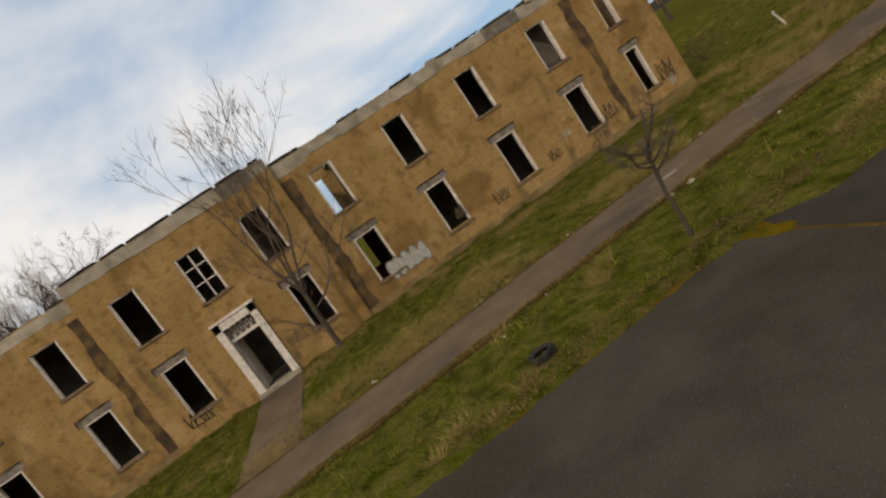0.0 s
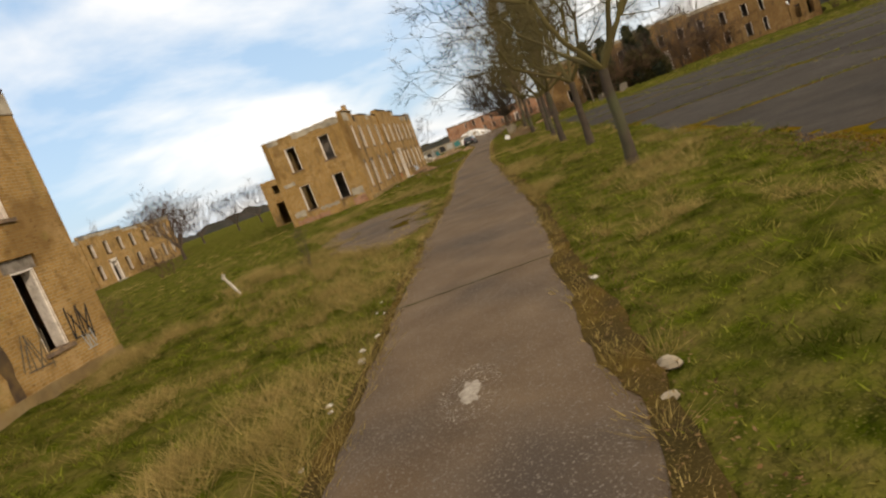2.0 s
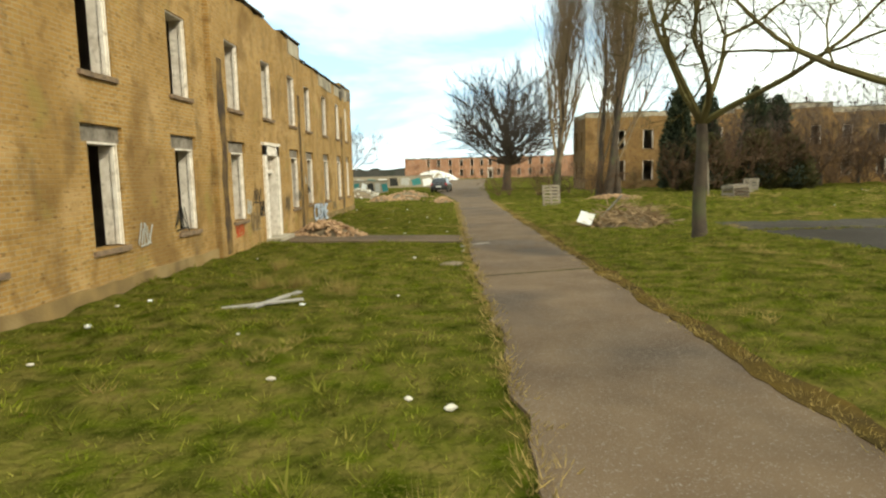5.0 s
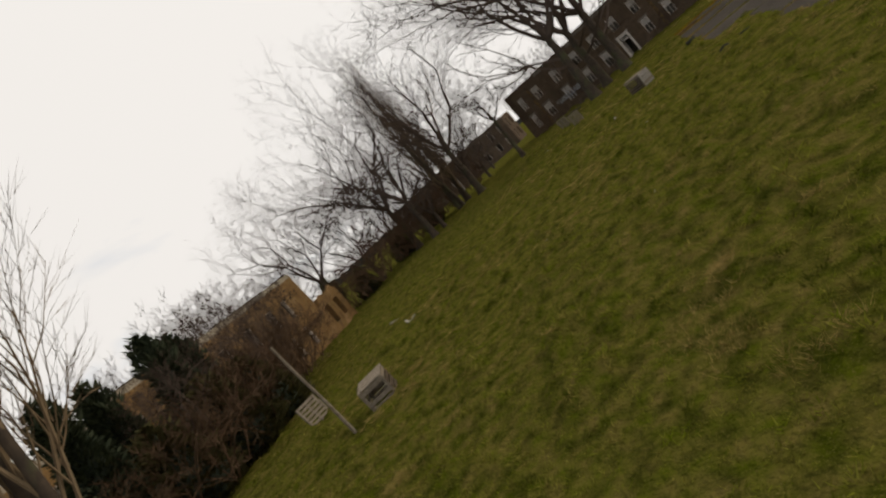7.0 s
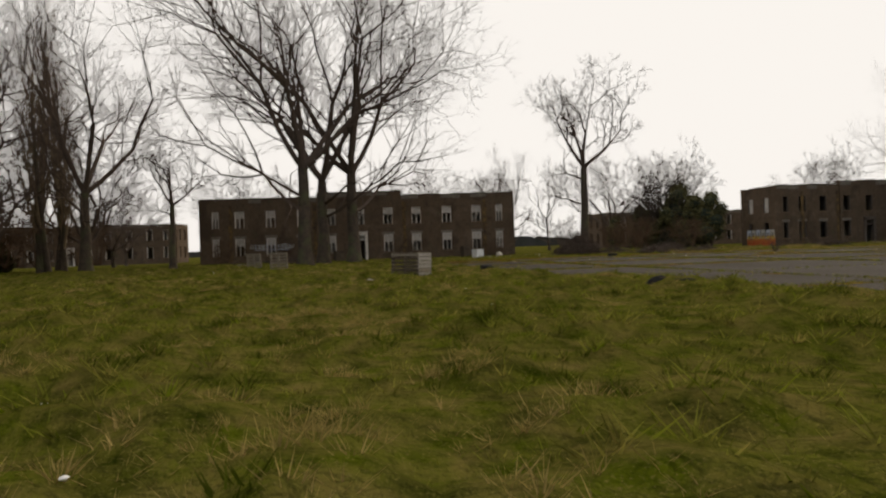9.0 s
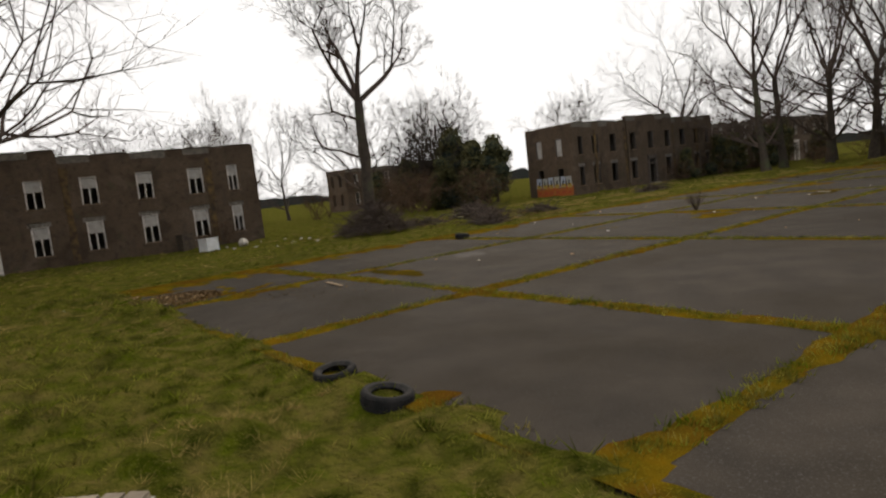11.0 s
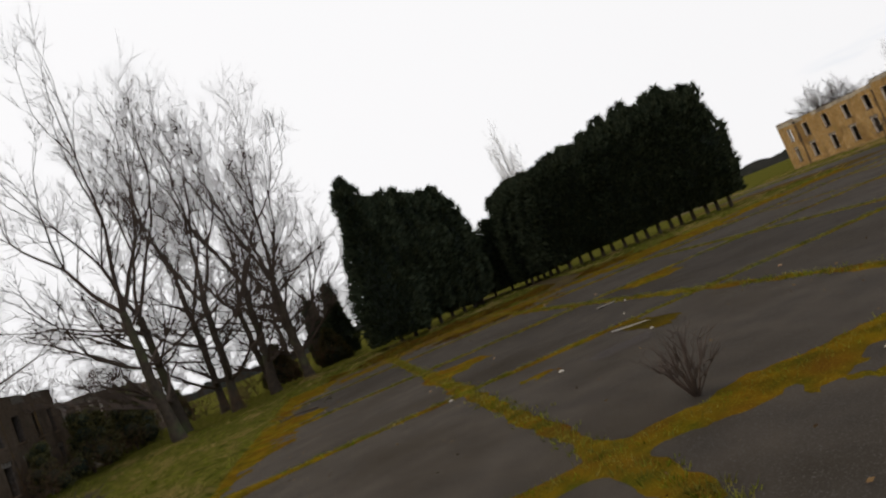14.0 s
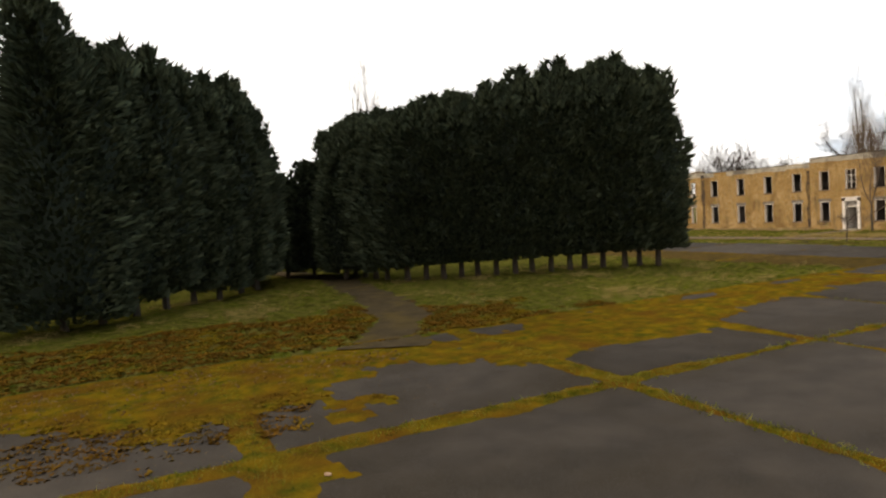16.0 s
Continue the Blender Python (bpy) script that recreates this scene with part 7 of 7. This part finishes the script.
# dark generator-like box by the dark block's door, and a white one
for x, y, w, d, h, mat, lab in ((82.8, 59.8, 1.1, 0.9, 1.0, DARK_BOARD, "dark boarded box beside the doorway"), (83.7, 46.2, 0.9, 0.8, 1.1, DARK_BOARD, "dark boarded box against the wall"), (80.6, 45.6, 1.1, 0.8, 0.75, WHITE, "pale dumped cabinet lying in the grass")):
    bx = thing("box", lab, "box", "dumped boxes", pose(x, y, 0, 0, 2, 12))
    link("body", Shape().box(-w / 2, -d / 2, -0.05, w / 2, d / 2, h), mat, bx)
    link("lid", Shape().rough_box((0, 0, h + 0.025), (w + 0.08, d + 0.08, 0.05), rng, Matrix.Identity(3), 0.02), mat, bx)


# ---------------------------------------------------------------- sprayed lettering on the walls
def sprayed(text, size, place, mat, outline, label, thick=0.006, shear=0.0, fat=0.02):
    """Lettering lying on a wall, its outline a slightly larger copy behind it."""
    t = thing("graffiti", label, "graffiti", "", place)
    for nm, extra, off, m in (("outline", fat * 2.2, 0.004, outline), ("lettering", fat, 0.009, mat)):
        cu = bpy.data.curves.new(nm, "FONT")
        cu.body = text
        cu.size = size
        cu.align_x = "CENTER"
        cu.shear = shear
        cu.offset = extra
        cu.extrude = thick / 2
        tmp = bpy.data.objects.new(nm, cu)
        scene.collection.objects.link(tmp)
        dg = bpy.context.evaluated_depsgraph_get()
        me = bpy.data.meshes.new_from_object(tmp.evaluated_get(dg))
        bpy.data.objects.remove(tmp)
        me.materials.clear()
        me.materials.append(m)
        link(nm, me, None, t, at=Matrix.Translation((0, 0, off)))
    return t


def scrawl(label, place, w, h, n, seed, mat, weight=0.03, group="sprayed tags"):
    """Unreadable tag: a row of plain bars."""
    r = random.Random(seed)
    t = thing("graffiti", label, "graffiti", group, place)
    for k in range(n):
        x = -w / 2 + w * (k + 0.5) / n
        hh = h * r.uniform(0.6, 1.0)
        link("bar", Shape().rough_box((0, 0, 0), (weight * r.uniform(0.8, 1.4), hh, 0.008), r, Matrix.Identity(3), 0.15), mat, t, at=pose(x, r.uniform(-0.1, 0.1) * h, 0.004, 0, 0, r.uniform(-28, 28)))
    link("bar", Shape().rough_box((0, 0, 0), (w * 0.9, weight, 0.008), r, Matrix.Identity(3), 0.1), mat, t, at=pose(0, -h * 0.42, 0.003, 0, 0, r.uniform(-6, 6)))
    return t


def on_wall_x(x, y, z, facing=1, tilt=0):
    """A place on a wall whose face looks along +x (or -x)."""
    return Matrix(((0, 0, facing, x), (facing, 0, 0, y), (0, 1, 0, z), (0, 0, 0, 1))) @ Matrix.Rotation(radians(tilt), 4, "Z")


sprayed("CRIME", 1.02, on_wall_x(-8.97, 57.0, 0.10, 1, -2), ICE, BLACK, "pale blue outlined block lettering sprayed on brick", fat=0.016)


def blob_tag(label, place, w, h, n, seed, mat, edge):
    r = random.Random(seed)
    t = thing("graffiti", label, "graffiti", "sprayed tags", place)
    for k in range(n):
        x = -w / 2 + w * (k + 0.5) / n
        for nm, g, off, m in (("outline", 1.16, 0.003, edge), ("fill", 1.0, 0.007, mat)):
            s = Shape()
            rr = random.Random(seed * 50 + k)
            pts = []
            for j in range(14):
                a = 2 * math.pi * j / 14
                q = 1 + 0.14 * math.sin(3 * a + k) + 0.08 * rr.uniform(-1, 1)
                pts.append((x + w / n * 0.56 * g * q * math.cos(a), h / 2 * g * q * math.sin(a)))
            s.v = [(px_, py_, 0) for px_, py_ in pts] + [(px_, py_, 0.004) for px_, py_ in pts]
            s.f = [tuple(14 + j for j in range(14))] + [(j, (j + 1) % 14, 14 + (j + 1) % 14, 14 + j) for j in range(14)]
            link(nm, s, m, t, at=pose(0, 0, off + 0.0012 * k))
    return t


GREY_EDGE = material("grey_spray", (0.22, 0.20, 0.17), 0.8, (0.14, 0.12, 0.1), 8, 0.5, None, bump=0)
FADED = material("faded_dark_spray", (0.10, 0.085, 0.065), 0.85, (0.2, 0.14, 0.07), 9, 0.5, None, bump=0)
RED = material("red_spray", (0.42, 0.07, 0.03), 0.75, (0.3, 0.1, 0.04), 6, 0.5, None, bump=0)
blob_tag("silver bubble tag sprayed on the brick wall", on_wall_x(-8.985, -14.35, 0.95, 1, -3), 1.7, 0.72, 5, 4, SILVER, GREY_EDGE)
scrawl("faint dark tag sprayed on brick", on_wall_x(-8.99, -11.6, 1.35, 1), 0.55, 0.5, 5, 1, FADED)
scrawl("dark tag sprayed on brick", on_wall_x(-8.99, -9.9, 0.9, 1), 0.7, 0.5, 7, 2, BLACK)
scrawl("dark tag sprayed on brick", on_wall_x(-8.99, -7.1, 1.0, 1), 0.6, 0.45, 6, 3, BLACK)
scrawl("dark tag sprayed on brick", on_wall_x(-8.99, -4.9, 0.75, 1), 0.9, 0.6, 8, 4, FADED)
scrawl("pale tag sprayed on brick", on_wall_x(-8.99, -6.2, 1.45, 1), 0.35, 0.3, 4, 5, SILVER)
scrawl("dark and white tag sprayed near the corner", on_wall_x(-8.99, -0.95, 1.2, 1), 0.75, 0.8, 8, 6, BLACK)
scrawl("white tag sprayed near the corner", on_wall_x(-8.982, -0.9, 0.75, 1), 0.4, 0.5, 4, 7, SILVER)
scrawl("dark scrawl sprayed beside the doorway", on_wall_x(-8.85, -23.5, 0.8, 1), 1.0, 0.7, 9, 8, BLACK)
scrawl("dark scrawl sprayed beside the doorway", on_wall_x(-8.85, -19.3, 1.1, 1), 0.8, 0.5, 7, 9, FADED)
# second block: front wall by the door and the end wall
for k, (y, z, w, h, m) in enumerate(((47.7, 1.5, 0.8, 0.5, BLACK), (47.4, 0.75, 0.9, 0.6, FADED), (48.1, 1.1, 0.5, 0.5, BLACK), (46.9, 1.2, 0.4, 0.4, SILVER), (51.1, 1.1, 0.6, 0.5, FADED), (52.9, 1.35, 0.5, 0.4, FADED))):
    scrawl("dark tag sprayed beside the doorway", on_wall_x(-8.872, y, z, 1), w, h, 7, 20 + k, m)
for k, (y, z, w, h, m) in enumerate(((54.3, 1.9, 0.6, 0.35, SILVER), (54.9, 1.5, 0.4, 0.3, BLACK), (42.6, 1.2, 0.6, 0.6, BLACK), (40.9, 1.0, 0.5, 0.5, SILVER), (60.2, 0.6, 0.7, 0.4, FADED))):
    scrawl("tag sprayed on the brick front", on_wall_x(-8.995, y, z, 1), w, h, 6, 30 + k, m)
scrawl("orange-red tag sprayed under the window", on_wall_x(-8.872, 46.0, 0.62, 1), 0.7, 0.35, 7, 40, RED, 0.05)
blob_tag("white bubble tag sprayed between the end windows", Matrix.Translation((-12.3, 32.07, 1.25)) @ Matrix.Rotation(radians(90), 4, "X"), 1.5, 0.55, 4, 6, WHITE, GREY_EDGE)
# end wall of the eastern block: plain shapes in a white-to-orange fade
mural = thing("mural", "white, yellow and orange letter shapes sprayed on brick end wall", "graffiti", "", Matrix(((-1, 0, 0, 83.1), (0, 0, 1, 10.23), (0, 1, 0, 0), (0, 0, 0, 1))))
BLUE_GREY = material("pale_grey_blue_spray", (0.40, 0.42, 0.46), 0.75, (0.3, 0.3, 0.34), 5, 0.5, None, bump=0)
rm = random.Random(8)
link("ground_coat", Shape().rough_box((0, 0.5, 0), (4.9, 1.0, 0.006), rm, Matrix.Identity(3), 0.03), ORANGE, mural, "orange-red lower band", at=pose(0, 0, 0.003))
for k in range(6):
    x = -2.05 + k * 0.82
    pl = link("letter_shape", Shape().rough_box((0, 0, 0), (0.62, 1.05, 0.008), rm, Matrix.Identity(3), 0.12), SILVER if k % 2 else BLUE_GREY, mural, at=pose(x, 1.38, 0.008, 0, 0, rm.uniform(-9, 9)))
    link("lower_fill", Shape().rough_box((0, 0, 0), (0.56, 0.42, 0.006), rm, Matrix.Identity(3), 0.12), YELLOW, mural, at=pose(x, 1.02, 0.014, 0, 0, rm.uniform(-8, 8)))
    link("counter", Shape().rough_box((0, 0, 0), (0.17, 0.5, 0.006), rm, Matrix.Identity(3), 0.1), BLACK, mural, at=pose(x + rm.uniform(-0.08, 0.08), 1.35, 0.0195, 0, 0, rm.uniform(-14, 14)))
    link("drip", Shape().rough_box((0, 0, 0), (0.4, 0.25, 0.006), rm, Matrix.Identity(3), 0.2), RED, mural, at=pose(x, 0.38, 0.0075, 0, 0, rm.uniform(-20, 20)))
# pale tag bars on the dark block's front
mC = pose(86.27, 57.36, 0, 0, 0, -96.9)
for k, (x, w) in enumerate(((-10.9, 1.9), (-7.9, 1.6))):
    scrawl("pale faded tag sprayed on the backlit block's brick", mC @ pose(x, -0.008, 1.85, 90, 0, 0), w, 0.55, 8, 50 + k, SILVER, 0.06)


# ---------------------------------------------------------------- far end of the lane
def car(at):
    c = thing("car", "dark parked estate car seen from behind", "car", "", at)
    body = Shape()
    secs = [(-2.1, 0.35, 0.70, 0.78), (-2.05, 0.28, 0.95, 0.86), (-1.2, 0.25, 1.0, 0.88), (0.6, 0.25, 0.98, 0.88), (1.9, 0.27, 0.86, 0.84), (2.1, 0.36, 0.66, 0.74)]
    for y, z0, z1, w in secs:
        body.v += [(-w, y, z0), (w, y, z0), (w, y, z1 - 0.12), (w * 0.9, y, z1), (-w * 0.9, y, z1), (-w, y, z1 - 0.12)]
    for i in range(len(secs) - 1):
        for j in range(6):
            body.f.append((6 * i + j, 6 * i + (j + 1) % 6, 6 * i + 6 + (j + 1) % 6, 6 * i + 6 + j))
    body.f += [(5, 4, 3, 2, 1, 0), tuple(6 * (len(secs) - 1) + j for j in range(6))]
    link("body", body, CAR_PAINT, c)
    cab = Shape()
    for y, z, w in ((-2.0, 0.96, 0.78), (-1.65, 1.46, 0.62), (0.2, 1.50, 0.64), (1.0, 0.96, 0.78)):
        cab.v += [(-w, y, z), (w, y, z)]
    cab.f += [(0, 1, 3, 2), (2, 3, 5, 4), (4, 5, 7, 6), (0, 2, 4, 6), (1, 7, 5, 3)]
    cabin = link("cabin", cab, CAR_PAINT, c)
    link("rear_window", Shape().rough_box((0, 0, 0), (1.15, 0.02, 0.42), rng, Matrix.Identity(3), 0.01), GLASS, cabin, at=pose(0, -1.86, 1.23, -35, 0, 0))
    for sx in (-1, 1):
        link("side_window", Shape().rough_box((0, 0, 0), (0.02, 1.7, 0.36), rng, Matrix.Identity(3), 0.01), GLASS, cabin, at=pose(sx * 0.715, -0.6, 1.22, 0, sx * -15, 0))
        link("tail_light", Shape().rough_box((0, 0, 0), (0.16, 0.05, 0.32), rng, Matrix.Identity(3), 0.02), LIGHT_RED, c, at=pose(sx * 0.74, -2.06, 0.82))
        for y in (-1.3, 1.35):
            w = link("wheel", Shape().lathe([(0.2, -0.1), (0.3, -0.1), (0.32, 0), (0.3, 0.1), (0.2, 0.1)], 18, "x" if False else "z"), RUBBER, c, at=pose(sx * 0.80, y, 0.31, 0, 90, 0))
            link("rim", Shape().lathe([(0.0, 0.06 * sx), (0.2, 0.09 * sx), (0.2, -0.05)], 14), STEEL, w)
    link("number_plate", Shape().box(-0.26, -0.01, -0.055, 0.26, 0.01, 0.055), WHITE, c, at=pose(0, -2.11, 0.62))
    link("bumper", Shape().rough_box((0, 0, 0), (1.66, 0.16, 0.2), rng, Matrix.Identity(3), 0.03), RUBBER, c, at=pose(0, -2.06, 0.45))
    return c


car(pose(-4.6, 96.5, -0.02, 0, 0, -6))


def yard_wall(label, x, y, w, h, mat, rz, tags):
    t = thing("yard_wall", label, "wall", "", pose(x, y, 0, 0, 0, rz))
    link("panel", uneven_slab(-w / 2, w / 2, -0.12, 0.12, -0.2, h, random.Random(3), 0.03, 9), mat, t)
    link("capping", uneven_slab(-w / 2, w / 2, -0.16, 0.16, h, h + 0.08, random.Random(4), 0.01, 5), COPING, t)
    r = random.Random(x * 10)
    for k in range(tags):
        link("sprayed_shape", Shape().rough_box((0, 0, 0), (w / tags * 0.7, 0.01, h * 0.6), r, Matrix.Identity(3), 0.25), (BLACK, SILVER, TEAL, WHITE)[k % 4], t, at=pose(-w / 2 + w * (k + 0.5) / tags, -0.13, h * 0.48, 0, r.uniform(-15, 15), 0))
    return t


TEAL = material("teal_spray", (0.05, 0.16, 0.14), 0.75, (0.05, 0.2, 0.2), 5, 0.5, None, bump=0)
CREAM = material("cream_render", (0.26, 0.21, 0.15), 0.9, (0.3, 0.25, 0.18), 2, 0.5, None, bump=0.2)
yard_wall("low wall covered in black, white and teal sprayed shapes", -12.6, 95.0, 5.0, 1.3, CREAM, 8, 7)
yard_wall("low cream rendered yard wall with sprayed shapes", -13.0, 122.0, 13.0, 1.6, CREAM, 4, 8)
pile("pale heap of dumped rubble before the red block", -9.0, 196, 6.0, 2.2, 2.4, 80, (1.0, 0.7, 0.5), WHITE, 15, 0, "spoil_heap", "heap", CREAM, 40)
pile("pale heap of spoil beside the lane", -11.5, 84, 2.4, 1.2, 0.9, 90, (0.3, 0.2, 0.14), STONE, 16, 0, "spoil_heap", "heap", SPOIL, 60)

# far wooded skyline
ridge = Shape()
for ring in range(2):
    for j in range(901):
        a = 2 * math.pi * j / 900
        rr = 420
        ridge.v.append((30 + rr * math.cos(a), 30 + rr * math.sin(a), -1.0 if ring == 0 else 5.5 + 3.0 * noise.noise(Vector((math.cos(a) * 9, math.sin(a) * 9, 2))) + 2.5 * noise.noise(Vector((math.cos(a) * 40, math.sin(a) * 40, 5))) + 1.6 * noise.noise(Vector((math.cos(a) * 150, math.sin(a) * 150, 7)))))
for j in range(900):
    ridge.f.append((j, j + 1, 902 + j, 901 + j))
WOODS = material("distant_woods", (0.06, 0.055, 0.05), 1.0, (0.035, 0.04, 0.03), 0.2, 0.5, None, bump=0)
tagged(link("backdrop", ridge, WOODS), "distant bare woodland along the horizon", "woodland", kind="structure")

# mossy crack across the lane
dark_seam([(-2.5 + 0.12 * k, 40.95 + 0.04 * k + 0.09 * noise.noise(Vector((k * 0.6, 12, 0)))) for k in range(22)], 0.05, "mossy crack across the tarmac lane", 0.0145)

# dark moss spreading from the joints
DARK_MOSS = material("dark_moss", (0.050, 0.036, 0.006), 0.98, (0.085, 0.050, 0.006), 1.6, 0.5, (0.020, 0.018, 0.006), 0.8, 0.5, 1.0, 50, speck=(0.12, 0.09, 0.012), gloss=0.0)
for k, (x, y, rx, ry) in enumerate(((52.0, 24.2, 0.5, 1.4), (54.6, 47.8, 1.5, 0.4))):
    blot("moss_patch", "brown moss patch creeping over the concrete", x, y, rx, ry, 50 + k, DARK_MOSS, 0.014, "moss")
scrawl("dark tag scrawled on the brick wall", on_wall_x(-8.99, -4.10, 1.16, 1), 0.75, 0.60, 7, 31, BLACK, 0.028)
scrawl("dark tag scrawled on the brick wall", on_wall_x(-8.99, -5.09, 0.33, 1), 1.10, 0.50, 9, 32, BLACK, 0.028)
scrawl("dark tag scrawled on the brick wall", on_wall_x(-8.99, -2.51, 1.05, 1), 0.80, 0.90, 8, 33, FADED, 0.028)

for k, (x, y, rx, ry) in enumerate(((-2.7, 7.0, 0.45, 0.8), (-2.9, 9.6, 0.5, 0.35))):
    blot("moss_patch", "brown moss patch creeping over the tarmac bay", x, y, rx, ry, 60 + k, DARK_MOSS, 0.020, "moss")

scrawl("faded white scrawl across the backlit block's brick", pose(86.27, 57.36, 0, 0, 0, -96.9) @ pose(-9.4, -0.012, 1.75, 90, 0, 0), 4.0, 0.7, 10, 41, BLUE_GREY, 0.06)

for k, (x, y, rx, ry) in enumerate(((55.4, 44.3, 0.7, 0.45), (44.6, 14.2, 0.9, 0.6), (53.4, 25.6, 0.8, 0.5))):
    blot("damp_patch", "dark damp patch on the concrete beside the moss", x, y, rx, ry, 70 + k, WET, 0.0075, "stain")

# broken stub of brickwork on the second block's parapet
stub = thing("brick_stub", "broken stub of brickwork standing on the parapet", "masonry", "", pose(-9.2, 34.3, 6.3))
link("lower_course", Shape().rough_box((0, 0, 0.3), (0.34, 0.62, 0.72), rng, Matrix.Identity(3), 0.05), BRICK, stub)
link("upper_course", Shape().rough_box((0, 0.06, 0.84), (0.30, 0.42, 0.34), rng, Matrix.Identity(3), 0.08), BRICK, stub)
for y, w in ((-1.2, 0.5), (-2.7, 0.35), (-4.6, 0.6), (-9.3, 0.4)):
    lump = thing("coping_stone", "loose broken coping stone lying on the parapet", "masonry", "loose coping", pose(-9.2, y, 6.62, 4, 3, 20 * y))
    link("block", Shape().rough_box((0, 0, 0), (0.32, w, 0.2), rng, Matrix.Identity(3), 0.10), CONCRETE, lump)
